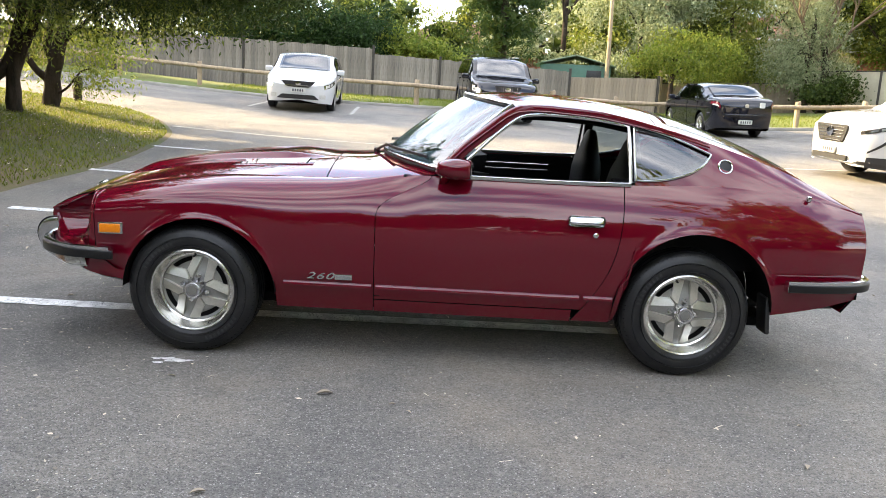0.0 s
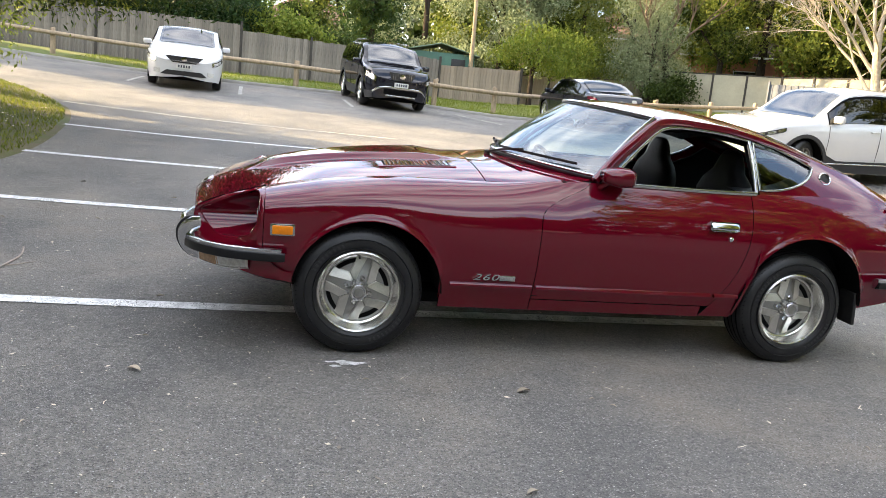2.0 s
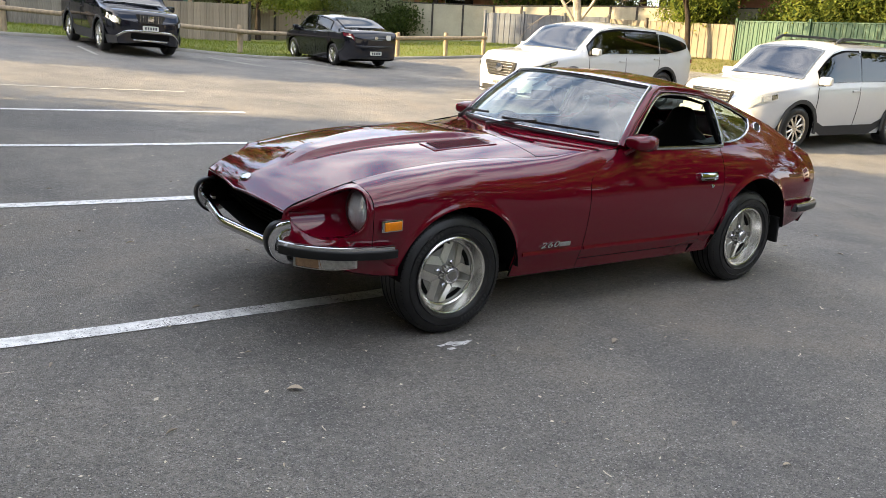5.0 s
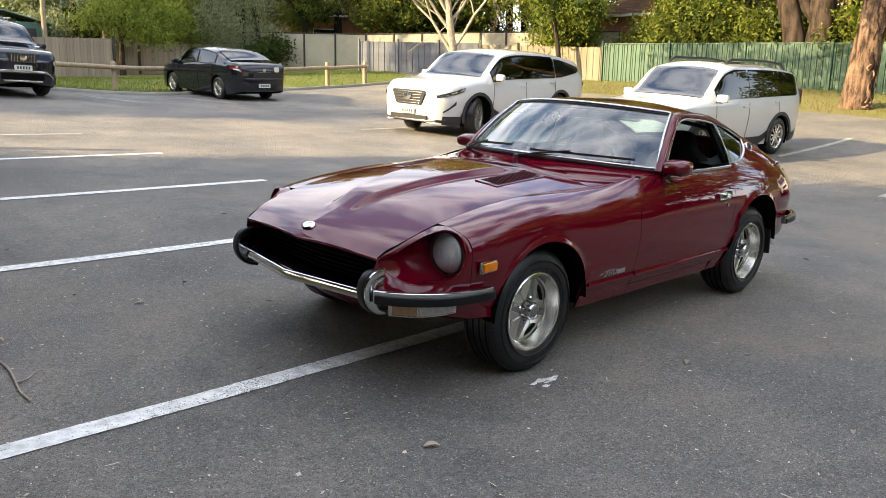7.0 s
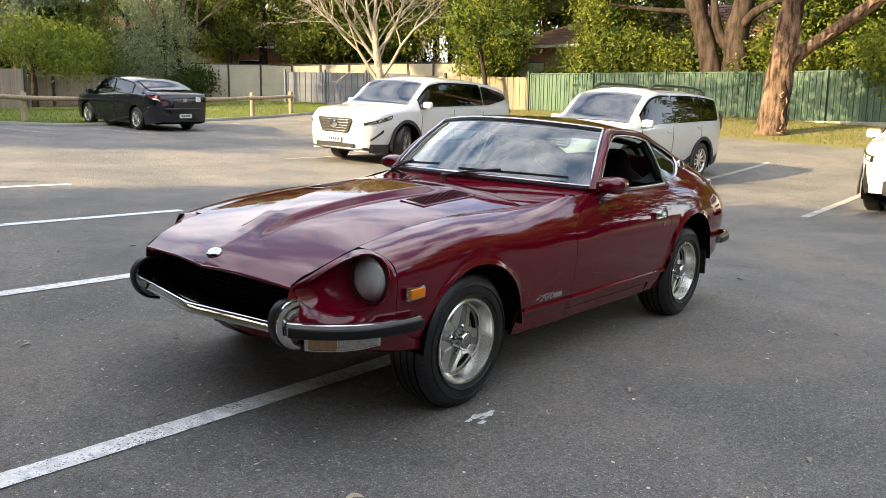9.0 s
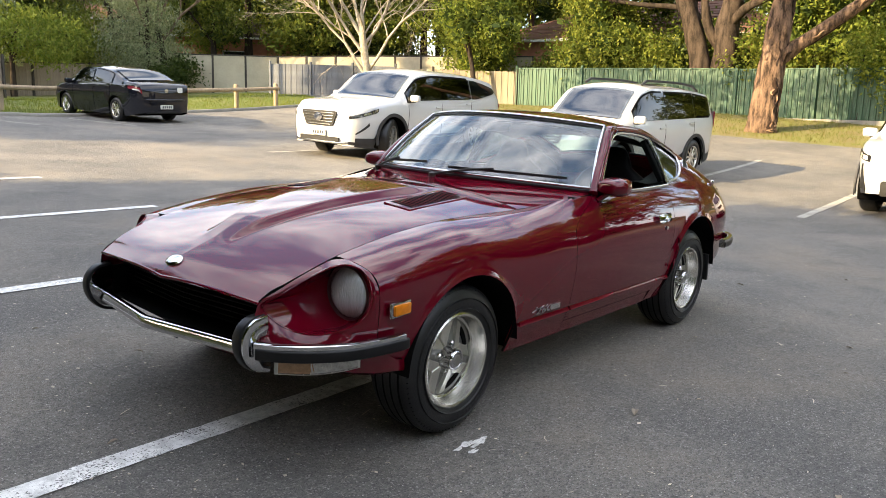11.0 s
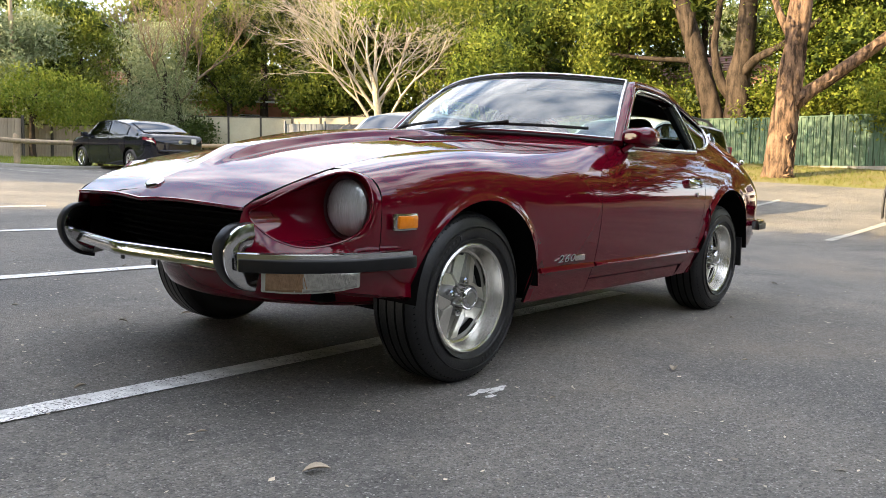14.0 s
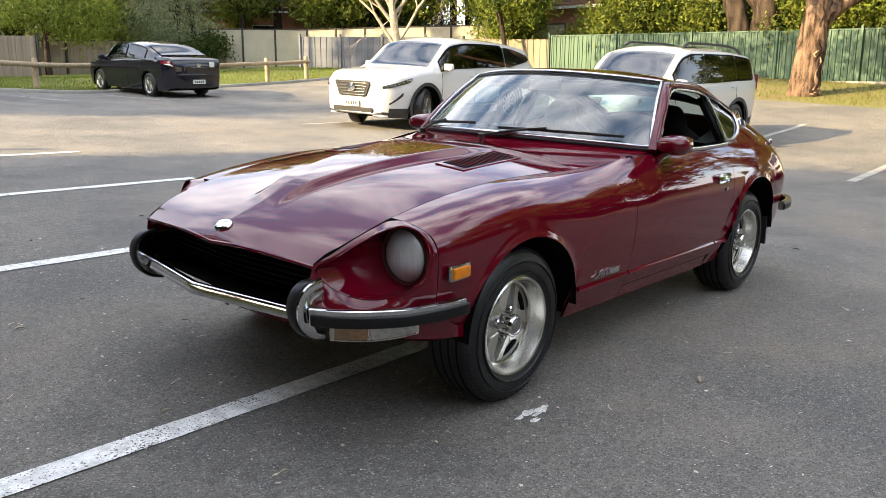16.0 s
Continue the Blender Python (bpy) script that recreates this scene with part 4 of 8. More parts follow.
for side in (-1, 1):
    fx = (lambda p: p) if side < 0 else (lambda p: (p[0], -p[1], p[2]))
    bm = bmesh.new()

    def add(P):
        v, f = grid_data(P)
        vs = [bm.verts.new(fx(q)) for q in v]
        for q in f:
            bm.faces.new([vs[k] for k in q])

    wx = [0.872 + 0.376 * (1 - (1 - k / 14) ** 1.5) for k in range(15)]
    add([[at_height(x, lerp(z_top(x), win_lo(x), j / 4)) for j in range(5)] for x in wx])
    add([[at_height(x, lerp(win_hi(x), rail_z(x), j / 4)) for j in range(5)] for x in wx])
    add([[at_height(x, lerp(z_top(x), rail_z(x), j / 14)) for j in range(15)] for x in [1.248 + 0.748 * k / 18 for k in range(19)]])
    bmesh.ops.remove_doubles(bm, verts=bm.verts, dist=1e-4)
    bmesh.ops.recalc_face_normals(bm, faces=bm.faces)
    sail = part("sail_panel", bm, PAINT, coupe, "maroon panel behind the quarter window")
    thicken(sail, 0.012)
    # pillars and roof rail
    a_pillar = catmull([fx((-0.045, -0.722, 0.905)), fx((0.07, -0.683, 1.028)), fx((0.195, -0.64, 1.13)), fx((0.29, -0.60, 1.198)), fx((0.36, -0.583, 1.217)), fx((0.47, -0.578, 1.220))], 5)
    a_pillar += [Vector(fx((x, -rail_y(x) - 0.008, rail_z(x) - 0.008))) for x in np.linspace(0.52, 1.25, 12)]
    sweep("roof_pillar", a_pillar, rounded(0.020, 0.018, 0.010, 2), PAINT, coupe, "maroon windscreen pillar and roof rail", scale=[1 - 0.85 * smooth01(len(a_pillar) - 9, len(a_pillar) - 1, k) for k in range(len(a_pillar))])
    wide = catmull([fx((-0.025, -0.722, 0.905)), fx((0.088, -0.683, 1.025)), fx((0.212, -0.64, 1.125)), fx((0.31, -0.602, 1.192)), fx((0.39, -0.587, 1.214))], 5)
    sweep("screen_pillar", wide, rounded(0.014, 0.022, 0.010, 2), PAINT, coupe, "maroon windscreen pillar")
    drip = [p + Vector((-0.004, side * 0.027, -0.012)) for p in a_pillar]
    sweep("drip_trim", drip[2:], circle(0.0048, 6), PAINT, coupe, "maroon roof gutter")
    # bright window frames
    front_edge = [Vector(fx(q)) for q in ((0.01, -0.716, 0.898), (0.105, -0.684, 0.985), (0.222, -0.64, 1.095), (0.315, -0.61, 1.168), (0.37, -0.602, 1.188))]
    over = [Vector(fx(at_height(x, rail_z(x) - 0.032))) for x in np.linspace(0.44, 0.848, 7)]
    down = [Vector(fx(at_height(0.848, z))) for z in np.linspace(1.1, 0.905, 4)]
    fr = sweep("window_frame", catmull(front_edge, 3) + over + down, rounded(0.008, 0.011, 0.004, 2), STEEL, coupe, "bright metal door window frame", up=(0, 1, 0))
    low = [Vector(fx((x, -(half_top(x) + 0.004), z_top(x) + 0.004))) for x in np.linspace(0.02, 0.85, 10)]
    sweep("belt_trim", low, rounded(0.007, 0.010, 0.004, 2), STEEL, coupe, "bright belt trim below the door window")
    qf = [Vector(fx(at_height(x, win_lo(x)))) for x in wx] + [Vector(fx(at_height(x, win_hi(x)))) for x in wx[::-1][1:]]
    qf = [p + Vector((0, side * 0.003, 0)) for p in qf]
    q = sweep("quarter_window", qf, rounded(0.005, 0.0075, 0.003, 2), STEEL, coupe, "fixed quarter window with a bright frame", up=(0, 1, 0), closed=True)
    facing(net("quarter_glass", [[fx((p[0], p[1] + 0.006, p[2])) for p in [at_height(x, lerp(win_lo(x), win_hi(x), j / 5)) for j in range(6)]] for x in wx], glass("quarter_tint", (0.42, 0.48, 0.47), ior=2.2), q), Vector((0, side, 0.3)))
    # round pillar emblem
    e = Vector(fx(at_height(1.31, 0.995)))
    em = Matrix.Translation(e + Vector((0, -side * 0.0005, 0))) @ pose(0, 0, 0, side * 25, 0, 0) @ (pose(0, 0, 0, 0, 0, 180) if side < 0 else pose(0, 0, 0))
    emb = lathe("pillar_emblem", [(0.037, -0.012), (0.037, 0.007), (0.033, 0.011), (0.029, 0.009), (0.028, 0.002)], CHROME, coupe, "round chrome vent emblem", 28, em)
    lathe("emblem_centre", [(0.029, 0.004), (0.012, 0.006), (0.0001, 0.006)], BLACK, emb, "", 24, em)
    # door handle, lock, mirror
    hy = flank_y(0.645, 0.735)
    hm = pose(0.645, side * (hy + 0.004), 0.733, side * 9, 0, 0)
    h = part("door_handle", box_bm(0.168, 0.012, 0.05, hm, 0.02, 3), CHROME, coupe, "chrome flap door handle in a recess")
    part("handle_flap", box_bm(0.155, 0.02, 0.032, hm @ pose(0, side * 0.008, 0.004, side * 24, 0, 0), 0.009, 2), CHROME, h)
    lathe("door_lock", [(0.012, -0.004), (0.012, 0.006), (0.008, 0.009), (0.0001, 0.009)], CHROME, coupe, "", 14, pose(0.692, side * flank_y(0.692, 0.672), 0.672) @ (pose(0, 0, 0, 0, 0, 180) if side < 0 else pose(0, 0, 0)))
    mp = pose(0.045, side * 0.793, 0.938, 0, 0, side * 8) @ Matrix.Scale(1.08, 4)
    mb = bmesh.new()
    bmesh.ops.create_uvsphere(mb, u_segments=24, v_segments=14, radius=1)
    for v in mb.verts:
        x, y, z = v.co
        k = 1.0 if x < 0 else 0.85
        sq = lambda q: math.copysign(abs(q) ** 0.72, q)
        v.co = (max(min(x * 0.10, 0.058), -0.080), sq(y) * 0.070 * k, sq(z) * 0.045 * (1 if x > 0 else (1 - 0.22 * abs(x))))
    mb.transform(mp)
    mirror = part("door_mirror", mb, PAINT, coupe, "maroon bullet door mirror", sharp=60)
    sweep("mirror_stalk", catmull([fx((-0.015, -0.735, 0.87)), fx((-0.005, -0.755, 0.89)), fx((0.02, -0.785, 0.92))], 4), rounded(0.021, 0.013, 0.008, 2), PAINT, mirror)
    part("mirror_glass", box_bm(0.004, 0.082, 0.056, mp @ pose(0.063, 0, 0), 0.001), CHROME, mirror)
    # fender script, made of digits and a plain slab
    fc = bpy.data.curves.new("fender_badge", "FONT")
    fc.body, fc.size, fc.extrude, fc.shear = "260", 0.05, 0.003, 0.3
    fc.space_character, fc.align_x, fc.offset = 1.12, "CENTER", 0.0004
    tmp = bpy.data.objects.new("t", fc)
    me = bpy.data.meshes.new_from_object(tmp)
    bpy.data.objects.remove(tmp)
    me.transform(pose(0, 0, 0, 90, 0, 0) if side < 0 else pose(0, 0, 0, 90, 0, 180))
    me.transform(Matrix.Translation((-0.565, side * (flank_y(-0.56, 0.41) + 0.005), 0.397)) @ Matrix.Diagonal((1.55, 1, 0.85, 1)))
    bd = put("fender_badge", me, CHROME, coupe, "chrome script badge on the fender")
    part("badge_slab", box_bm(0.08, 0.005, 0.026, pose(-0.455, side * (flank_y(-0.45, 0.41) + 0.004), 0.409), 0.002), CHROME, bd)
    # mud flap and aerial
    part("mud_flap", box_bm(0.022, 0.11, 0.18, pose(1.545, side * 0.72, 0.32, 0, -6, 0), 0.008), BLACK, coupe, "black rubber mud flap")

# windscreen: rubber, bright surround and a clear curved pane
top_x = lambda y: 0.088 + 0.62 * y * y
top_zz = lambda y: 1.259 - 0.105 * y * y
scr = []
for i in range(11):
    t = i / 10
    row = []
    for j in range(-16, 17):
        k = j / 16
        ya, yb = k * 0.705, k * 0.578
        a = Vector((base_x(ya), ya, base_z(ya)))
        b = Vector((top_x(yb), yb, top_zz(yb)))
        p = a.lerp(b, t)
        row.append(p + Vector((-0.012, 0, 0.012)) * math.sin(math.pi * t))
    scr.append(row)
screen = net("windscreen", scr, GLASS, coupe, "curved clear windscreen")
facing(screen, Vector((-1, 0, 1)))
screen.visible_shadow = False
loop = [Vector(p) for p in scr[0]] + [Vector(r[-1]) for r in scr[1:]] + [Vector(p) for p in scr[-1][::-1][1:]] + [Vector(r[0]) for r in scr[::-1][1:-1]]
sweep("screen_seal", [p - Vector((0.002, 0, 0.004)) for p in loop], rounded(0.012, 0.008, 0.005, 2), BLACK, screen, closed=True, up=(-0.6, 0, 0.8))
sweep("screen_trim", [p + Vector((-0.006, 0, 0.007)) for p in loop], rounded(0.007, 0.008, 0.004, 2), STEEL, screen, "bright windscreen surround", closed=True, up=(-0.6, 0, 0.8))


def on_screen(y, t):
    k = y / lerp(0.705, 0.578, t)
    ya, yb = k * 0.705, k * 0.578
    a, b = Vector((base_x(ya), ya, base_z(ya))), Vector((top_x(yb), yb, top_zz(yb)))
    return a.lerp(b, t) + Vector((-0.012, 0, 0.012)) * math.sin(math.pi * t) + Vector((-0.016, 0, 0.018))


for ys, ye in ((0.02, -0.60), (0.63, 0.12)):
    piv = Vector((base_x(ys) - 0.055, ys, base_z(ys) - 0.012))
    midp = on_screen(lerp(ys, ye, 0.5), 0.055)
    wiper = sweep("wiper", catmull([piv, piv.lerp(midp, 0.5) + Vector((-0.006, 0, 0.012)), midp + Vector((-0.01, 0, 0.012))], 4), rounded(0.008, 0.006, 0.003, 2), BLACK, coupe, "black windscreen wiper")
    sweep("wiper_blade", [on_screen(lerp(ys * 0.9 + ye * 0.1, ye, k / 10), 0.035 + 0.04 * (k / 10)) for k in range(11)], rounded(0.004, 0.007, 0.002, 2), BLACK, wiper)
    lathe("wiper_spindle", [(0.018, -0.03), (0.018, 0.006), (0.008, 0.012), (0.0001, 0.012)], BLACK, wiper, "", 14, Matrix.Translation(piv) @ pose(0, 0, 0, 90, 0, 0))

# near-black plates added so the mouth's sides read as shade
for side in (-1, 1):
    part("mouth_cheek", box_bm(0.20, 0.012, 0.14, pose(-1.79, side * 0.507, 0.482), 0.003), RECESS_BLACK, grille)
# tail, underside, wheel wells
tail = [[(1.998 + 0.004 * math.sin(math.pi * j / 8), t * lerp(0.69, 0.62, j / 8), lerp(0.40, 0.81, j / 8)) for j in range(9)] for t in np.linspace(-1, 1, 15)]
net("tail_panel", tail, PAINT, coupe, thick=0.01)
apron = [[(1.998 - 0.06 * j / 3, t * 0.68, lerp(0.41, 0.33, j / 3)) for j in range(4)] for t in np.linspace(-1, 1, 11)]
net("rear_apron", apron, PAINT, coupe, thick=0.01)
under = part("floor_pan", box_bm(2.9, 1.16, 0.05, pose(0.2, 0, 0.235), 0.01), RECESS_BLACK, coupe, "dark underside")
part("engine_bay", box_bm(1.0, 1.0, 0.4, pose(-1.10, 0, 0.48), 0.04), RECESS_BLACK, coupe)
# wells and inner discs in near-black, their shade put into the colour
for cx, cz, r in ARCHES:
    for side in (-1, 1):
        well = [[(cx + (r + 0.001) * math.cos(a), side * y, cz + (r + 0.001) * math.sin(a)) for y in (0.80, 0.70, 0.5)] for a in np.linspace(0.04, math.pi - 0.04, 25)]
        net("wheel_well", well, RECESS_BLACK, coupe)
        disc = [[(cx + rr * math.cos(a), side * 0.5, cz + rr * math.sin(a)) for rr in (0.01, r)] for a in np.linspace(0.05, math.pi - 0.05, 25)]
        net("wheel_well", disc, RECESS_BLACK, coupe)
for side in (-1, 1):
    part("sill_box", box_bm(1.5, 0.06, 0.1, pose(0.02, side * 0.69, 0.30)), RECESS_BLACK, coupe)
    part("shut_backing", box_bm(0.03, 0.05, 0.36, pose(-0.30, side * 0.745, 0.50)), RECESS_BLACK, coupe)
sweep("exhaust_pipe", [(1.6, -0.42, 0.29), (1.8, -0.45, 0.30), (2.0, -0.47, 0.315)], circle(0.025, 12), BLACK, coupe)
part("aerial_base", box_bm(0.022, 0.022, 0.03, pose(1.70, -0.682, 0.872, 0, 14, 0), 0.009, 3), CHROME, coupe)

# interior
lining = [[(x, t * (rail_y(x) - 0.03), rail_z(x) - 0.05 + (roof_z(x) - rail_z(x)) * 0.75 * (1 - abs(t) ** 2.3)) for t in np.linspace(-1, 1, 15)] for x in np.linspace(0.34, 1.10, 12)]
net("headlining", lining, VINYL, coupe, "black headlining under the roof", thick=0.012)
cabin = part("cabin_floor", box_bm(1.5, 1.3, 0.02, pose(0.35, 0, 0.30)), RECESS_BLACK, coupe)
rear_deck = part("rear_deck", box_bm(0.9, 1.26, 0.02, pose(1.45, 0, 0.66), 0.005), VINYL, coupe)
part("bulkhead", box_bm(0.04, 1.26, 0.46, pose(0.98, 0, 0.45), 0.01), VINYL, coupe)
dash = [[(base_x(t * 0.66) + 0.17 + dx, t * 0.66, z) for dx, z in ((-0.14, 0.885), (0.0, 0.915), (0.1, 0.91), (0.16, 0.88), (0.15, 0.78), (0.08, 0.62))] for t in np.linspace(-1, 1, 15)]
net("dashboard", dash, VINYL, coupe, "black vinyl dashboard", thick=0.02)
for side in (-1, 1):
    seat = tagged(new("seat"), "black high-backed bucket seat")
    seat.parent = coupe
    part("cushion", box_bm(0.5, 0.48, 0.16, pose(0.32, side * 0.34, 0.40, 0, -8, 0), 0.05, 3), VINYL, seat)
    back = bmesh.new()
    bmesh.ops.create_uvsphere(back, u_segments=20, v_segments=16, radius=1)
    for v in back.verts:
        x, y, z = v.co
        sx = lambda q, p: math.copysign(abs(q) ** p, q)
        w = lerp(0.24, 0.125, smooth01(0.25, 0.6, z))
        v.co = (sx(x, 0.7) * 0.065 * (1 - 0.3 * smooth01(0.2, 1, z)), sx(y, 0.55) * w, sx(z, 0.75) * 0.34)
    back.transform(pose(0.91 if side < 0 else 0.835, side * 0.34, 0.755, 0, 4, 0))
    part("backrest", back, VINYL, seat, sharp=80)
wheel_m = pose(0.12, 0.34, 0.80, 0, 62, 0)
sw = sweep("steering_wheel", [wheel_m @ Vector((0.185 * math.cos(a), 0.185 * math.sin(a), 0)) for a in np.linspace(0, 2 * math.pi, 33)[:-1]], circle(0.013, 8), VINYL, coupe, "thin-rimmed steering wheel", closed=True, up=(1, 0, 0.3))
for a in (90, 210, 330):
    part("spoke", box_bm(0.17, 0.03, 0.006, wheel_m @ pose(0, 0, 0, 0, 0, a) @ pose(0.09, 0, 0), 0.002), BLACK, sw)
part("column", box_bm(0.03, 0.05, 0.3, wheel_m @ pose(0, 0, -0.15), 0.01), VINYL, sw)
part("rear_view_mirror", box_bm(0.025, 0.2, 0.055, pose(0.13, 0, 1.19, 0, 10, 0), 0.01), BLACK, coupe)
for side in (-1, 1):
    trim_ = [[(x, side * (lerp(half_top(x), rail_y(x), s_ * 0.9) - 0.045), lerp(0.5, z_top(x), s_ / 0.35) if s_ < 0.35 else lerp(z_top(x), win_lo(min(x, 1.24)) - 0.012 if x < 1.24 else rail_z(x) - 0.05, (s_ - 0.35) / 0.65)) for s_ in (0, 0.2, 0.35, 0.6, 1.0)] for x in np.linspace(0.80, 1.85, 12)]
    net("rear_trim", trim_, VINYL, coupe, "black rear side trim", thick=0.006)
    part("b_post", box_bm(0.05, 0.03, 0.27, pose(0.885, side * 0.605, 1.03, side * 30, -3, 0), 0.008), VINYL, coupe)

# ---- wheels
def make_wheel(name, r, rim_r, width, tyre_mat, rim_parts, label):
    hub = tagged(new(name), label)
    w = width / 2
    tyre = lathe("tyre", [(rim_r - 0.008, w * 0.80), (rim_r + 0.012, w * 0.98), (rim_r + 0.045, w * 1.06), (r - 0.05, w * 1.02), (r - 0.028, w * 0.93), (r - 0.012, w * 0.82), (r - 0.004, w * 0.70), (r, w * 0.48), (r, -w * 0.45), (r - 0.002, -w * 0.7), (r - 0.02, -w * 0.95), (rim_r + 0.045, -w * 1.06), (rim_r - 0.008, -w * 0.8)], tyre_mat, hub, "black road tyre", 64)
    rim_parts(hub, rim_r, w, tyre)
    return hub


def coupe_rim(hub, rr, w, tyre):
    # raised bands and tread grooves on the tyre
    for r0 in (rr + 0.022, rr + 0.062):
        lathe("sidewall_band", [(r0 - 0.003, w * 1.01), (r0, w * 1.085), (r0 + 0.003, w * 1.01)], tyre.data.materials[0], tyre, "", 64)
    for yy in (-0.55, -0.18, 0.18, 0.55):
        lathe("tread_groove", [(0.3052, w * yy - 0.004), (0.3072, w * yy - 0.004), (0.3072, w * yy + 0.004), (0.3052, w * yy + 0.004)], RECESS_BLACK, tyre, "", 64)
    tread = bmesh.new()
    for k in range(84):
        for band, tilt, ln in ((0.76, 22, 0.030), (0.36, -24, 0.020), (0, 30, 0.020), (-0.36, -24, 0.020), (-0.76, 22, 0.030)):
            bmesh.ops.create_cube(tread, size=1, matrix=pose(0, 0, 0, 0, 360 * (k + band * 0.7) / 84, 0) @ pose(0, band * w, 0.3042 - 0.0105 * (abs(band) > 0.7), -math.copysign(24, band) if abs(band) > 0.7 else 0, 0, tilt) @ Matrix.Diagonal((0.0028, ln, 0.004, 1)))
    tagged(part("tread_pattern", tread, RECESS_BLACK, tyre, smooth=False), kind="stuff")
    # raised plain bars where the sidewall carries its lettering
    for base in (40, 215):
        for k in range(9):
            part("sidewall_mark", box_bm(0.010, 0.003, 0.015, pose(0, 0, 0, 0, base + k * 5.2, 0) @ pose(0, w * 1.058, rr + 0.044)), TYREMARK, tyre, smooth=False)
    rim = lathe("rim", [(rr + 0.004, w * 0.86), (rr + 0.006, w * 0.94), (rr - 0.001, w * 0.98), (rr - 0.009, w * 0.95), (rr - 0.012, w * 0.86), (rr - 0.018, w * 0.62), (rr - 0.024, w * 0.44), (rr - 0.032, w * 0.40), (rr - 0.034, w * 0.2), (rr - 0.03, -w * 0.9)], ALLOY, hub, "polished alloy rim", 64)
    face_y = w * 0.18
    lathe("dish", [(rr - 0.030, face_y + 0.012), (rr - 0.046, face_y + 0.006), (rr - 0.066, face_y + 0.004), (0.09, face_y + 0.012), (0.06, face_y + 0.018), (0.0001, face_y + 0.02)], ALLOY_CAST, rim, "cast centre of the wheel", 60)
    R_ = rr - 0.037
    for k in range(4):
        m = pose(0, 0, 0, 0, 45 + 90 * k, 0)
        # curved slot by the rim, in a window between two arms
        out = [(R_ * 0.955 * math.sin(a), R_ * 0.955 * math.cos(a)) for a in np.linspace(-0.36, 0.36, 11)]
        out += [((R_ * 0.845 - 0.004 * math.cos(a * 4)) * math.sin(a), (R_ * 0.845 - 0.004 * math.cos(a * 4)) * math.cos(a)) for a in np.linspace(0.31, -0.31, 11)]
        part("slot", plate_bm(out, 0.007, m @ pose(0, face_y + 0.003, 0)), RECESS_BLACK, rim)
        # two broad flat bands that meet in a mitre and frame the window
        for h in (-1, 1):
            edge = [(0.009, 0.047), (0.100, 0.120), (0.083, 0.133), (0.056, 0.146), (0.044, 0.128), (0.0012, 0.094), (0.0012, 0.054)]
            up_ = (0.030, 0.021, 0.016, 0.010, 0.013, 0.020, 0.029)
            bm = bmesh.new()
            cx_, cz_ = sum(p[0] for p in edge) / len(edge), sum(p[1] for p in edge) / len(edge)
            low = [bm.verts.new((h * x, face_y - 0.004, z)) for x, z in edge]
            rim_ = [bm.verts.new((h * lerp(x, cx_, 0.01), face_y + u - 0.005, lerp(z, cz_, 0.01))) for (x, z), u in zip(edge, up_)]
            top = [bm.verts.new((h * lerp(x, cx_, 0.09), face_y + u, lerp(z, cz_, 0.09))) for (x, z), u in zip(edge, up_)]
            nn = len(edge)
            for q in range(nn):
                bm.faces.new((low[q], low[(q + 1) % nn], rim_[(q + 1) % nn], rim_[q]))
                bm.faces.new((rim_[q], rim_[(q + 1) % nn], top[(q + 1) % nn], top[q]))
            bm.faces.new(top)
            bmesh.ops.recalc_face_normals(bm, faces=bm.faces)
            bm.transform(m)
            part("spoke_band", bm, ALLOY_SPOKE, rim, sharp=25)
        a = math.pi / 2 * k
        mm = Matrix.Translation((0.060 * math.sin(a), face_y + 0.026, 0.060 * math.cos(a)))
        lathe("wheel_nut", [(0.012, -0.012), (0.012, 0.010), (0.007, 0.015), (0.0001, 0.015)], CHROME, rim, "", 6, mm)
    lathe("valve", [(0.005, -0.01), (0.005, 0.022), (0.0001, 0.023)], BLACK, rim, "", 8, Matrix.Translation((0.05, face_y + 0.012, 0.146)))
    cap = lathe("centre_cap", [(0.045, 0.0), (0.043, 0.056), (0.041, 0.072), (0.035, 0.078), (0.029, 0.078), (0.027, 0.075), (0.0001, 0.076)], CHROME, rim, "knurled chrome centre cap", 36, Matrix.Translation((0, face_y, 0)))
    knurl = bmesh.new()
    for k in range(30):
        bmesh.ops.create_cube(knurl, size=1, matrix=pose(0, 0, 0, 0, 12 * k, 0) @ pose(0, face_y + 0.060, 0.0425) @ Matrix.Diagonal((0.005, 0.016, 0.004, 1)))
    part("knurling", knurl, CHROME, cap, smooth=False)
    lathe("cap_emblem", [(0.024, 0.074), (0.022, 0.0785), (0.0001, 0.079)], ALLOY_CAST, cap, "", 24, Matrix.Translation((0, face_y, 0)))
    lathe("brake_disc", [(0.115, 0.0), (0.115, -0.02), (0.0001, -0.02)], RECESS_BLACK, hub, "", 32)


wheel = make_wheel("wheel", 0.307, 0.192, 0.205, RUBBER, coupe_rim, "polished four-spoke alloy wheel with a black tyre")
wheel.parent = coupe
YW = 0.683
wheel.matrix_basis = pose(FAX, -YW, 0.304, 0, -18, 180)
for x, y, rz, ry in ((RAX, -YW, 180, -4), (FAX, YW, 0, 0), (RAX, YW, 0, 25)):
    copy_thing(wheel, pose(x, y, 0.304, 0, ry, rz))


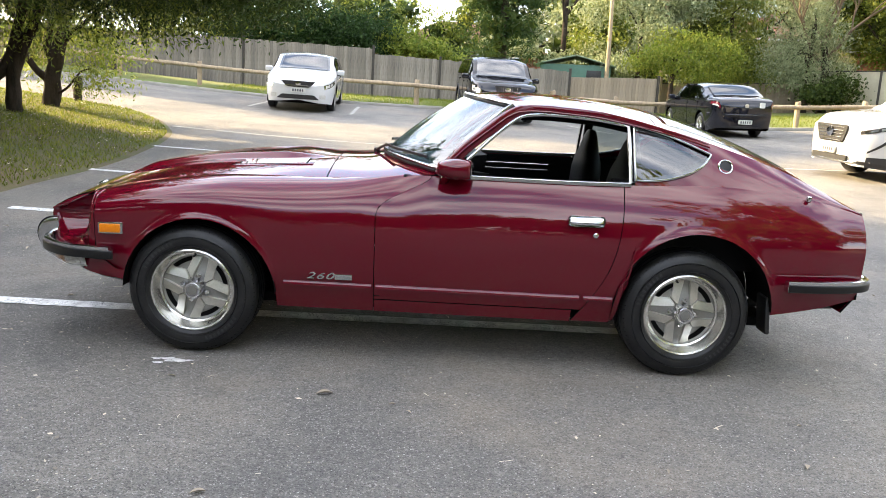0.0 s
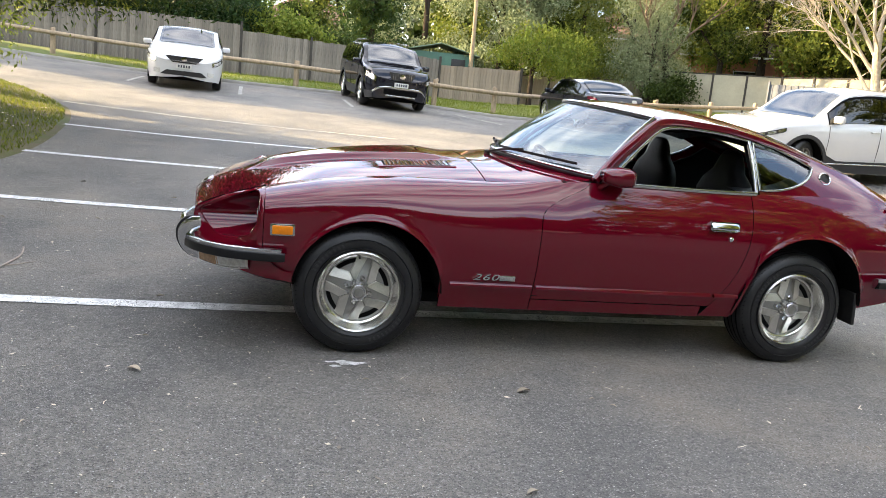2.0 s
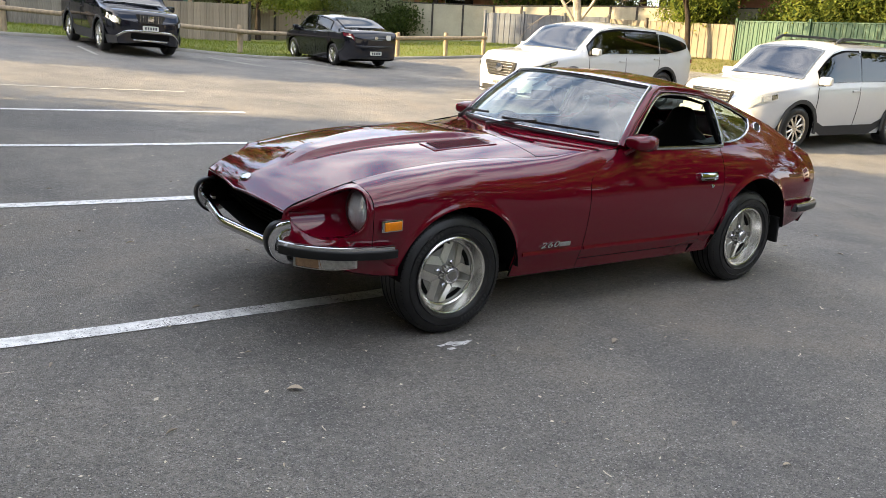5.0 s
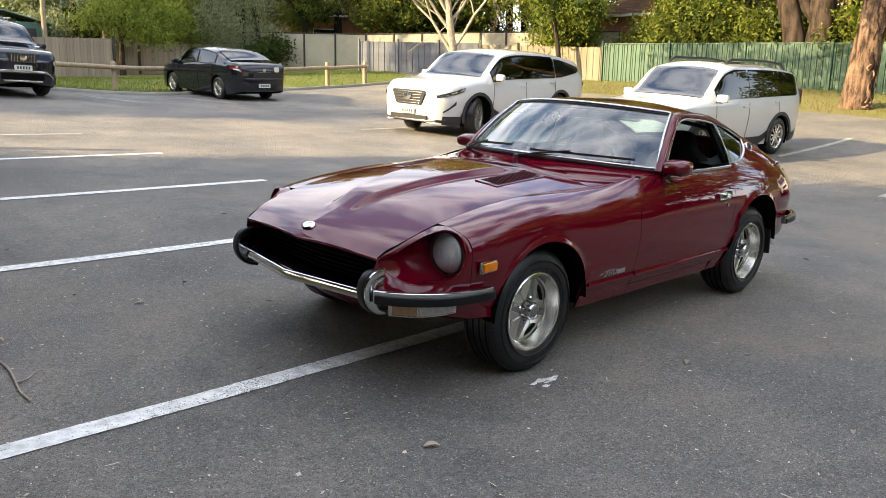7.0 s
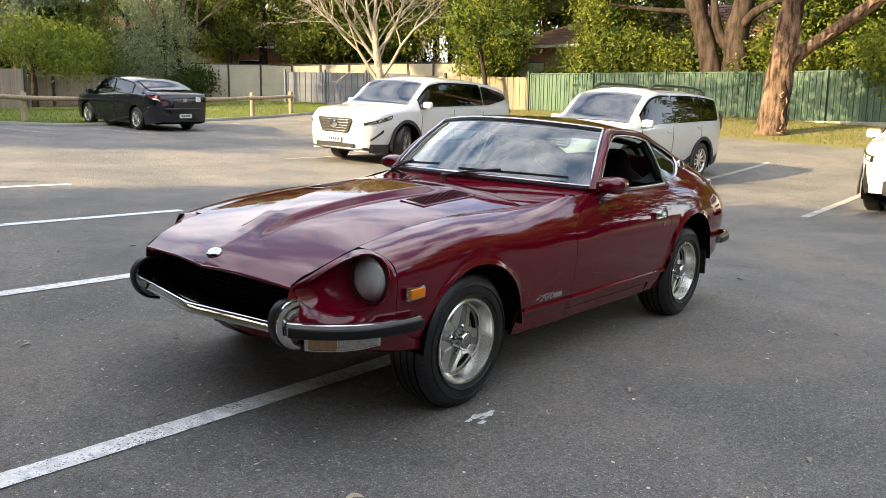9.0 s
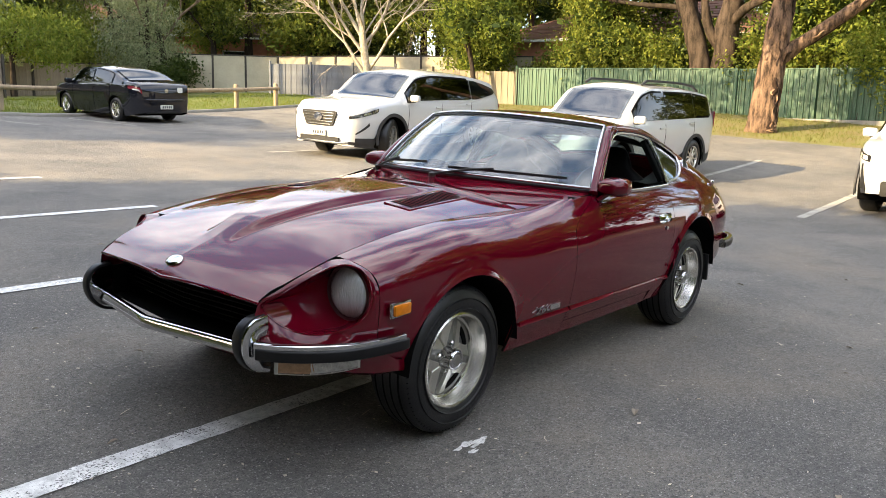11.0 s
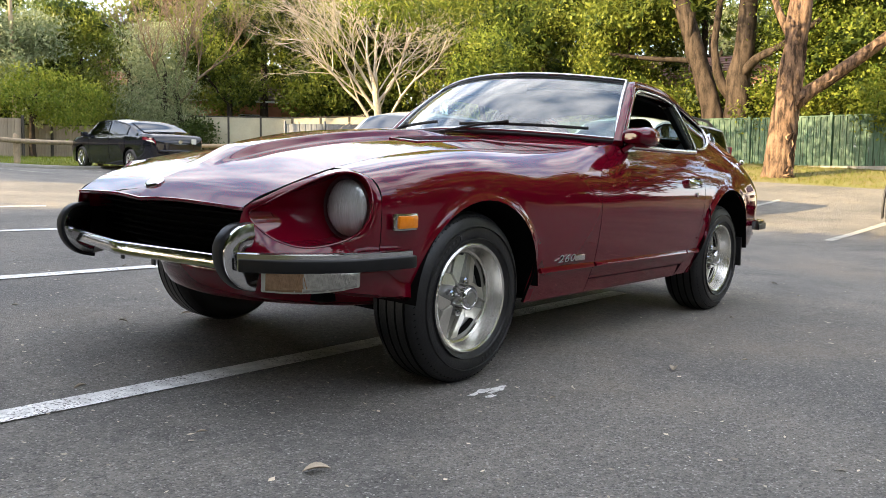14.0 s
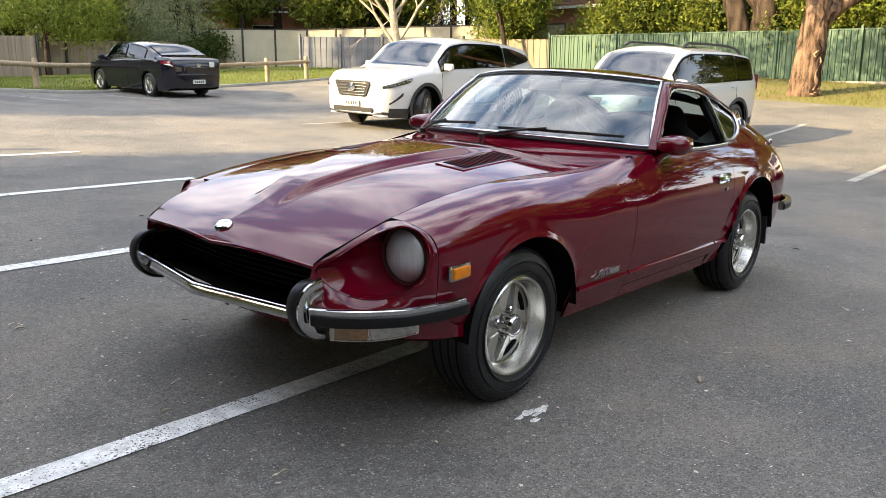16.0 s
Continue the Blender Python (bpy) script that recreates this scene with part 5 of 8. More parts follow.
# ---------------------------------------------------------------- other parked cars
def plain_rim(spokes, rim_mat):
    def build(hub, rr, w, tyre):
        rim = lathe("rim", [(rr + 0.004, w * 0.9), (rr + 0.004, w * 0.98), (rr - 0.014, w * 0.92), (rr - 0.03, w * 0.5), (rr - 0.035, -w * 0.8)], rim_mat, hub, "", 36)
        lathe("dish", [(rr - 0.03, w * 0.2), (0.0001, w * 0.25)], RECESS_BLACK, rim, "", 24)
        for k in range(spokes):
            bm = box_bm(0.036, 0.03, rr - 0.03, pose(0, w * 0.66, (rr - 0.03) / 2 + 0.01), 0.006, 1)
            bm.transform(pose(0, 0, 0, 0, 360 * k / spokes, 0))
            part("spoke", bm, rim_mat, rim, smooth=False)
        lathe("hub_cap", [(0.055, w * 0.5), (0.05, w * 0.78), (0.0001, w * 0.8)], rim_mat, rim, "", 18)
    return build


def parked_car(name, label, at, L, W, H, wb, front_over, belt, top, paint, low_mat, tyre_r, spokes, windows, clearance=0.2, nose_z=0.62, glass_side=GLASS_DARK, roof_w=0.66, cladding=0.0):
    """A modern car, its nose to +x and its origin under the middle of the wheelbase.
    belt: pairs of (x, height) of the waist; top: pairs of the outline over bonnet, screen, roof and tail."""
    car = thing(name, label, "car", "cars parked on the far bays", at=at)
    xf, xr = wb / 2 + front_over, wb / 2 + front_over - L
    axles = (wb / 2, -wb / 2)
    zb, zt = spline(*belt), spline(*top)
    zr = max(q[1] for q in top)
    R = tyre_r + 0.055

    def half(x):
        f = max(0.0, min(1.0, (xf - x) / 0.8))
        r = max(0.0, min(1.0, (x - xr) / 0.6))
        return W / 2 * (0.62 + 0.38 * math.sqrt(1 - (1 - f) ** 2)) * (0.73 + 0.27 * math.sqrt(1 - (1 - r) ** 2))

    def low(x, arches=True):
        f = max(0.0, 1 - (xf - x) / 0.5)
        r = max(0.0, 1 - (x - xr) / 0.5)
        z = clearance + 0.05 * f + 0.10 * r
        if arches:
            for c in axles:
                if abs(x - c) < R:
                    z = max(z, tyre_r + math.sqrt(R * R - (x - c) ** 2))
        return z

    def surf(x, v, off=0.0):
        """v: 0 sill, 0.5 waist, 0.75 edge of the roof or bonnet, 1 middle line."""
        w = half(x)
        b, t = zb(x), zt(x)
        b = min(b, t - 0.015)
        k = max(0.0, min(1.0, (t - b) / max(zr - b, 0.1)))
        wt = lerp(w * 0.90, w * roof_w / 0.82, k ** 0.8) if k > 0.25 else lerp(w * 0.93, w * 0.9, k / 0.25)
        zl = low(x)
        if v <= 0.5:
            z = lerp(zl, b, v / 0.5)
            s = (z - clearance) / (b - clearance)
            y = w * (0.93 + 0.07 * math.sin(min(max(s, 0), 1) * math.pi * 0.62)) if s < 0.8 else w * (0.93 + 0.07 * math.sin(0.8 * math.pi * 0.62)) - (s - 0.8) * w * 0.10
            p = Vector((x, y, z))
        elif v <= 0.75:
            s = (v - 0.5) / 0.25
            e = t - (t - b) * 0.10 - 0.012
            y0 = w * (0.93 + 0.07 * math.sin(0.8 * math.pi * 0.62)) - 0.2 * w * 0.10
            p = Vector((x, lerp(y0, wt, s) + 0.01 * math.sin(math.pi * s), lerp(b, e, s)))
        else:
            s = (v - 0.75) / 0.25
            e = t - (t - b) * 0.10 - 0.012
            p = Vector((x, wt * (1 - s), e + (t - e) * (1 - (1 - s) ** 2.6)))
        if off:
            p = p + Vector((0, off, off * 0.5) if v < 0.75 else (0, 0, off))
        return p

    xs = sorted(set([round(v, 4) for v in np.linspace(xr, xf, 96)] + [round(xf - d, 4) for d in (0.01, 0.03, 0.07, 0.12, 0.2, 0.3)] + [round(xr + d, 4) for d in (0.01, 0.03, 0.07, 0.13, 0.2)] + [round(c + R * math.cos(math.pi * k / 14), 4) for c in axles for k in range(15)]))
    vs = [0, 0.02, 0.12, 0.22, 0.32, 0.4, 0.46, 0.5, 0.53, 0.58, 0.64, 0.7, 0.735, 0.75, 0.77, 0.8, 0.86, 0.93, 1.0]
    P = []
    for x in xs:
        half_row = [surf(x, v) for v in vs]
        P.append([Vector((p.x, -p.y, p.z)) for p in half_row] + [p for p in half_row[::-1][1:]])
    body = net("body", P, paint, car, thick=0.0, sharp=38)
    for x, name_, sgn in ((xf, "front_face", 1), (xr, "rear_face", -1)):
        loop_ = [surf(x, v) for v in vs]
        cap = []
        for k in np.linspace(0, 1, 7):
            row = [Vector((x + sgn * 0.05 * math.sqrt(max(0, 1 - (1 - k) ** 2)), p.y * (1 - k), lerp(p.z, lerp(low(x), zt(x), 0.5), k * 0.3))) for p in loop_]
            cap.append([Vector((p.x, -p.y, p.z)) for p in row] + row[::-1][1:])
        net(name_, cap, paint, body, sharp=60)
    part("underside", box_bm(L - 0.5, W * 0.8, 0.12, pose((xf + xr) / 2, 0, clearance + 0.08), 0.02), RECESS_BLACK, car)
    if cladding:
        for side in (-1, 1):
            for xa, xb in ((xr + 0.05, axles[1] - R), (axles[1] + R, axles[0] - R), (axles[0] + R, xf - 0.1)):
                strip = [[Vector((x, side * (surf(x, v).y + 0.008), surf(x, v).z)) for v in (0.0, 0.05, cladding)] for x in np.linspace(xa, xb, 8)]
                net("cladding", strip, low_mat, body, thick=0.006)
            for c in axles:
                ring = [[(c + rr * math.cos(a), side * (surf(c, 0.3).y + 0.010 + d), tyre_r + rr * math.sin(a)) for rr, d in ((R - 0.01, -0.02), (R - 0.008, 0), (R + 0.055, 0), (R + 0.06, -0.02))] for a in np.linspace(-0.2, math.pi + 0.2, 25)]
                net("arch_trim", ring, low_mat, body, "dark plastic wheel arch trim")
    for c in axles:
        for side in (-1, 1):
            well = [[(c + (R - 0.004) * math.cos(a), side * y, tyre_r + (R - 0.004) * math.sin(a)) for y in (half(c) * 0.96, half(c) * 0.55)] for a in np.linspace(-0.4, math.pi + 0.4, 19)]
            net("wheel_well", well, RECESS_BLACK, car)
        part("wheel_well", box_bm(R * 2, W * 0.55 * 2 * 0.55, R * 1.3, pose(c, 0, tyre_r + 0.1)), RECESS_BLACK, car)
    # near-black hull faces mimic cabin shade; windows lie a hair outside the body
    body.data.materials.append(RECESS_BLACK)
    for f in body.data.polygons:
        c = f.center
        for xa, xb, va, vb, *tip in windows:
            if not tip and xa < c.x < xb and surf(c.x, va).z - 0.01 < c.z < surf(c.x, vb).z + 0.01 and abs(c.y) > surf(c.x, 0.75).y - 0.02:
                f.material_index = 1
    for side in (-1, 1):
        for xa, xb, va, vb, *tip in windows:
            rows = []
            for x in np.linspace(xa, xb, 25):
                s_ = math.sqrt(min(1.0, (x - xa) / (xb - xa) * 1.25))
                lo_, hi_ = (lerp(tip[0], va, s_), lerp(tip[1], vb, s_)) if tip else (va, vb)
                rows.append([Vector((p.x, side * p.y, p.z)) for p in [surf(x, v, 0.018) for v in np.linspace(lo_, hi_, 7)]])
            facing(net("side_window", rows, glass_side, car, "tinted side window"), Vector((0, side, 0.2)))
    return car, surf, half, zt, zb, xf, xr, low


def screen_on(car, surf, x0, x1, material, name, edge=0.785, n=27):
    body = next(c for c in car.children if c.name.startswith("body"))
    # hull under the pane is coloured near-black in place of a shaded cabin
    for f in body.data.polygons:
        c = f.center
        if min(x0, x1) + 0.03 < c.x < max(x0, x1) - 0.03 and abs(c.y) < surf(c.x, edge + 0.03).y and c.z > surf(c.x, 0.75).z - 0.01:
            f.material_index = 1
    rows = []
    for x in np.linspace(x0, x1, n):
        half_row = [surf(x, v, 0.022) for v in np.linspace(edge, 1.0, 9)]
        rows.append([Vector((p.x, -p.y, p.z)) for p in half_row] + half_row[::-1][1:])
    return facing(net(name, rows, material, car, "glass " + name.replace("_", " ")), Vector((0, 0, 1)))


def face_plate(car, name, w, h, x, y, z, material, yaw=0.0, tilt=0.0, depth=0.03, r=0.3, label="", taper=0.0, skew=0.0):
    """A rounded plate that faces +x (or -x when yaw is 180)."""
    o = rounded(w / 2, h / 2, min(w, h) * r / 1.0 * 0.5, 3)
    o = [(a * (1 + taper * b / h), b + skew * a) for a, b in o]
    bm = plate_bm(o, depth, pose(x, y, z, 0, 0, yaw + 90) @ pose(0, -depth / 2, 0, tilt, 0, 0), 0.004)
    return part(name, bm, material, car, label)


def wrap_patch(car, surf, name, side, xa, xb, va, vb, material, label="", off=0.008, n=11, m=5):
    """A patch laid over the skin from xa to xb; va and vb are pairs of its lower and upper edge at both ends."""
    rows = []
    for x in np.linspace(xa, xb, n):
        s_ = (x - xa) / (xb - xa)
        row = []
        for v in np.linspace(lerp(va[0], va[1], s_), lerp(vb[0], vb[1], s_), m):
            p = surf(x, v)
            nrm = (surf(x + 0.01, v) - surf(x - 0.01, v)).cross(surf(x, v + 0.01) - surf(x, v - 0.01))
            nrm = nrm.normalized() if nrm.y > 0 else -nrm.normalized()
            q = p + nrm * off
            row.append((q.x, side * q.y, q.z))
        rows.append(row)
    return net(name, rows, material, car, label, thick=0.006)


def lamp_unit(car, surf, side, xa, xb, va, vb, label="swept headlamp behind clear plastic", cover=CLEAR, housing=BLACK):
    """A dark housing wrapped round the corner, with a clear cover and bright inner pieces."""
    unit = wrap_patch(car, surf, "headlamp", side, xa, xb, va, vb, housing, label)
    shrink = lambda lo, hi, k: ((lerp(lo[0], hi[0], k), lerp(lo[1], hi[1], k)))
    for k, (a, b) in enumerate(((0.06, 0.34), (0.40, 0.66), (0.72, 0.95))):
        cell = lambda e, t: (lerp(e[0], e[1], t[0]), lerp(e[0], e[1], t[1]))
        lo, hi = shrink(va, vb, 0.16), shrink(va, vb, 0.84)
        wrap_patch(unit, surf, "reflector", side, lerp(xa, xb, a), lerp(xa, xb, b), cell(lo, (a, b)), cell(hi, (a, b)), cover if k < 2 else STEEL, off=0.014, n=5, m=3)
    return unit


def plates(car, x, z, yaw, y=0.0):
    p = face_plate(car, "number_plate", 0.37, 0.11, x, y, z, PLATE, yaw, label="plain number plate")
    s = 1 if yaw == 0 else -1
    for k in range(5):
        part("bar", box_bm(0.004, 0.035, 0.06, pose(x + s * 0.017, y - 0.12 + k * 0.06, z)), INK, p)


def add_wheels(car, wb, W, r, rim_r, width, spokes, rim_mat, steer=0.0):
    w0 = make_wheel("wheel", r, rim_r, width, RUBBER, plain_rim(spokes, rim_mat), "alloy wheel with a black tyre")
    w0.parent = car
    y = W / 2 - width / 2 - 0.03
    w0.matrix_basis = pose(wb / 2, y, r, 0, 0, steer)
    for x, s, st in ((wb / 2, -1, 180 + steer), (-wb / 2, 1, 0), (-wb / 2, -1, 180)):
        copy_thing(w0, pose(x, s * y, r, 0, 20 * x, st))


def mirrors(car, surf, x, z, W, paint):
    for side in (-1, 1):
        bm = box_bm(0.11, 0.20, 0.135, pose(x, side * (W / 2 + 0.06), z, 0, 0, side * 10), 0.05, 3)
        part("mirror_foot", box_bm(0.07, 0.16, 0.035, pose(x + 0.01, side * (W / 2 - 0.02), z - 0.06), 0.012), BLACK, car)
        part("door_mirror", bm, paint, car, "door mirror")


def seams(car, surf, xs, v1=0.06, v2=0.5):
    for side in (-1, 1):
        for x in xs:
            pts = [surf(x, v, 0.002) for v in np.linspace(v1, v2, 9)]
            sweep("door_seam", [(p.x, side * p.y, p.z) for p in pts], [(-0.004, -0.002), (0.004, -0.002), (0.004, 0.002), (-0.004, 0.002)], RECESS_BLACK, car, up=(0, 1, 0))


def handles(car, surf, xs, paint, v=0.44):
    for side in (-1, 1):
        for x in xs:
            p = surf(x, v, 0.012)
            part("door_handle", box_bm(0.2, 0.03, 0.03, pose(x, side * p.y, p.z), 0.01), paint, car)


# white sedan nosed out of its bay
car, surf, half, zt, zb, xf, xr, low = parked_car(
    "white_sedan", "white four-door sedan parked nose out with black grille", ground_pose(-3.95, 18.2, -86), 4.8, 1.82, 1.47, 2.77, 0.96,
    ((-2.4, 0.95), (-0.5, 0.95), (1.2, 0.90), (2.35, 0.72)), ((-2.42, 0.98), (-1.9, 1.06), (-1.0, 1.40), (-0.2, 1.465), (0.35, 1.44), (1.12, 1.03), (2.0, 0.90), (2.25, 0.80), (2.36, 0.68)), WHITE, WHITE, 0.325, 10,
    ((-1.25, -0.22, 0.53, 0.72), (-0.2, 0.72, 0.53, 0.72)), clearance=0.19)
screen_on(car, surf, 1.08, 0.46, GLASS_MID, "windscreen")
screen_on(car, surf, -1.1, -1.85, GLASS_DARK, "rear_screen")
add_wheels(car, 2.77, 1.82, 0.325, 0.215, 0.21, 10, ALLOY_CAST)
mirrors(car, surf, 0.85, 1.0, 1.82, WHITE)
g_ = face_plate(car, "grille", 0.72, 0.15, xf + 0.052, 0, 0.70, BLACK, taper=0.45, label="black grille with a chrome strip")
face_plate(g_, "grille_trim", 0.66, 0.02, xf + 0.078, 0, 0.665, CHROME, taper=0.0)
lathe("round_badge", [(0.05, 0), (0.05, 0.02), (0.0001, 0.025)], CHROME, g_, "", 20, pose(xf + 0.072, 0, 0.71, 0, 0, -90) @ Matrix.Diagonal((1.4, 1, 1, 1)))
face_plate(car, "lower_intake", 0.95, 0.11, xf + 0.052, 0, 0.38, BLACK, taper=-0.3, label="dark lower intake")
plates(car, xf + 0.075, 0.545, 0)
for s in (-1, 1):
    lamp_unit(car, surf, s, xf - 0.03, xf - 0.52, (0.37, 0.43), (0.47, 0.50), "clear swept headlamp", CLEAR, STEEL)
    face_plate(car, "fog_lamp", 0.16, 0.1, xf - 0.02, s * 0.62, 0.40, CLEAR, s * 18)
seams(car, surf, (0.95, -0.2, -1.1))

# black off-roader
car, surf, half, zt, zb, xf, xr, low = parked_car(
    "black_suv", "glossy black off-roader with silver lower bumper trim", ground_pose(1.38, 18.35, -85), 4.73, 1.845, 1.70, 2.715, 0.93,
    ((-2.4, 1.08), (-0.5, 1.06), (1.2, 1.02), (2.3, 0.85)), ((-2.44, 1.0), (-2.3, 1.25), (-1.85, 1.58), (-0.9, 1.68), (0.2, 1.68), (0.55, 1.62), (1.2, 1.14), (2.05, 1.02), (2.28, 0.82)), DARKCAR, PLASTIC, 0.365, 7,
    ((-1.95, -1.2, 0.54, 0.72), (-1.12, -0.12, 0.53, 0.72), (-0.05, 0.9, 0.53, 0.72)), clearance=0.22, cladding=0.14)
screen_on(car, surf, 1.16, 0.63, GLASS_MID, "windscreen")
add_wheels(car, 2.715, 1.845, 0.365, 0.235, 0.225, 7, ALLOY)
mirrors(car, surf, 0.95, 1.12, 1.845, DARKCAR)
g_ = face_plate(car, "grille", 0.62, 0.2, xf + 0.052, 0, 0.86, BLACK, taper=0.3, label="barred grille in a chrome frame")
for k in range(9):
    part("grille_bar", box_bm(0.012, 0.008, 0.16, pose(xf + 0.078, -0.24 + 0.06 * k, 0.86)), STEEL, g_)
lathe("round_badge", [(0.06, 0), (0.06, 0.02), (0.0001, 0.025)], CHROME, g_, "", 20, pose(xf + 0.078, 0, 0.87, 0, 0, -90) @ Matrix.Diagonal((1.3, 1, 1, 1)))
sweep("bumper_trim", catmull([(xf - 0.1, -0.72, 0.42), (xf + 0.045, -0.50, 0.56), (xf + 0.06, 0, 0.57), (xf + 0.045, 0.50, 0.56), (xf - 0.1, 0.72, 0.42)], 4), rounded(0.02, 0.028, 0.012, 2), STEEL, car, "silver bumper trim bar")
sweep("bumper_trim", [(xf + 0.06, y, 0.36) for y in (-0.4, -0.2, 0, 0.2, 0.4)], rounded(0.02, 0.02, 0.012, 2), STEEL, car)
face_plate(car, "lower_intake", 0.9, 0.13, xf + 0.052, 0, 0.46, RECESS_BLACK)
plates(car, xf + 0.078, 0.655, 0)
for s in (-1, 1):
    lamp_unit(car, surf, s, xf - 0.03, xf - 0.42, (0.37, 0.41), (0.48, 0.50), "clear headlamp", CLEAR, STEEL)
    sweep("roof_rail", [(x, s * 0.58, zt(x) + 0.03) for x in np.linspace(-1.7, 0.2, 7)], rounded(0.02, 0.02, 0.012, 2), STEEL, car)
seams(car, surf, (0.98, -0.08, -1.15))
handles(car, surf, (-0.0, -1.05), DARKCAR)

# black sedan seen from behind
car, surf, half, zt, zb, xf, xr, low = parked_car(
    "black_sedan", "black compact sedan parked tail out with clear-red tail lamps", ground_pose(7.95, 18.9, 92), 4.58, 1.755, 1.46, 2.64, 0.92,
    ((-2.2, 0.98), (-0.5, 0.95), (1.0, 0.90), (2.2, 0.70)), ((-2.36, 0.84), (-2.28, 0.99), (-2.15, 1.05), (-1.8, 1.09), (-0.95, 1.38), (-0.2, 1.455), (0.35, 1.42), (1.25, 0.98), (1.95, 0.84), (2.24, 0.62)), DARKCAR, PLASTIC, 0.315, 10,
    ((-1.2, -0.3, 0.53, 0.72), (-0.22, 0.75, 0.53, 0.72)), clearance=0.17)
screen_on(car, surf, -1.0, -1.75, GLASS_DARK, "rear_screen")
screen_on(car, surf, 0.45, 1.15, GLASS_MID, "windscreen")
add_wheels(car, 2.64, 1.755, 0.315, 0.205, 0.205, 10, ALLOY)
mirrors(car, surf, 0.95, 0.98, 1.755, DARKCAR)
plates(car, xr - 0.06, 0.43, 180)
for s in (-1, 1):
    t_ = wrap_patch(car, surf, "tail_lamp", s, xr + 0.012, xr + 0.38, (0.40, 0.45), (0.475, 0.495), REDLENS, "red and clear wrap-round tail lamp")
    wrap_patch(t_, surf, "clear_strip", s, xr + 0.03, xr + 0.22, (0.405, 0.425), (0.43, 0.445), CLEAR, off=0.015)
face_plate(car, "round_badge", 0.12, 0.09, xr - 0.052, 0, 0.86, STEEL, 180, r=0.9)
face_plate(car, "learner_plate", 0.14, 0.14, xr - 0.05, -0.42, 0.88, PLATE, 180, label="small white square plate")
part("rear_diffuser", box_bm(0.12, 1.1, 0.14, pose(xr + 0.04, 0, 0.33), 0.03), PLASTIC, car)
sweep("bumper_step", catmull([(xr + 0.42, -0.845, 0.62), (xr + 0.10, -0.70, 0.615), (xr - 0.075, -0.35, 0.61), (xr - 0.085, 0.0, 0.61), (xr - 0.075, 0.35, 0.61), (xr + 0.10, 0.70, 0.615), (xr + 0.42, 0.845, 0.62)], 5), rounded(0.03, 0.035, 0.02, 3), DARKCAR, car, "rounded rear bumper step")
seams(car, surf, (0.85, -0.25, -1.1))
handles(car, surf, (-0.2, -1.0), DARKCAR)

# long white family SUV
car, surf, half, zt, zb, xf, xr, low = parked_car(
    "white_family_suv", "long white family SUV with barred grille and dark side glass", ground_pose(8.9, 8.75, 184), 5.07, 1.96, 1.73, 2.93, 0.97,
    ((-2.6, 1.10), (-0.5, 1.06), (1.4, 1.03), (2.4, 0.86)), ((-2.62, 1.0), (-2.5, 1.2), (-2.15, 1.55), (-1.0, 1.70), (0.0, 1.725), (0.55, 1.66), (1.32, 1.14), (2.1, 1.06), (2.4, 0.86)), WHITE, PLASTIC, 0.385, 10,
    ((-2.22, -1.235, 0.53, 0.715, 0.63, 0.66), (-1.21, -0.12, 0.53, 0.715), (-0.1, 1.02, 0.53, 0.715)), clearance=0.22, cladding=0.13)
screen_on(car, surf, 1.26, 0.66, GLASS_MID, "windscreen")
add_wheels(car, 2.93, 1.96, 0.385, 0.255, 0.24, 10, ALLOY_CAST, steer=22)
face_plate(car, "lower_intake", 1.0, 0.085, xf + 0.052, 0, 0.375, BLACK, label="dark lower intake")
mirrors(car, surf, 0.9, 1.16, 1.96, WHITE)
g_ = face_plate(car, "grille", 0.80, 0.28, xf + 0.052, 0, 0.755, BLACK, taper=0.3, label="barred grille in a chrome frame")
for k in range(5):
    part("grille_bar", box_bm(0.015, 0.62 + 0.035 * k, 0.014, pose(xf + 0.078, 0, 0.645 + 0.053 * k), 0.004), STEEL, g_)
lathe("round_badge", [(0.075, 0), (0.075, 0.02), (0.0001, 0.025)], CHROME, g_, "", 20, pose(xf + 0.078, 0, 0.775, 0, 0, -90) @ Matrix.Diagonal((1.3, 1, 1, 1)))
plates(car, xf + 0.075, 0.49, 0)
sweep("bumper_trim", catmull([(xf - 0.16, -0.79, 0.34), (xf + 0.02, -0.56, 0.32), (xf + 0.065, 0, 0.315), (xf + 0.02, 0.56, 0.32), (xf - 0.16, 0.79, 0.34)], 4), rounded(0.012, 0.02, 0.01, 2), STEEL, car, "bright lower bumper trim")
for s in (-1, 1):
    lamp_unit(car, surf, s, xf - 0.02, xf - 0.55, (0.43, 0.455), (0.475, 0.505), "narrow dark headlamp", STEEL)
    wrap_patch(car, surf, "fog_recess", s, xf - 0.10, xf - 0.34, (0.18, 0.30), (0.205, 0.345), BLACK, "dark fog lamp recess")
    wrap_patch(car, surf, "side_intake", s, xf - 0.02, xf - 0.36, (0.03, 0.02), (0.075, 0.05), BLACK, "dark side intake")
    sweep("side_trim", [(x, s * (surf(x, 0.1).y + 0.016), surf(x, 0.1).z) for x in np.linspace(-0.95, 0.95, 6)], rounded(0.006, 0.012, 0.004, 2), STEEL, car)
    face_plate(car, "tail_lamp", 0.36, 0.08, xr + 0.08, s * 0.78, 1.0, REDLENS, 180 - s * 40)
seams(car, surf, (1.0, -0.12, -1.22))
handles(car, surf, (-0.0, -1.12), WHITE, 0.45)

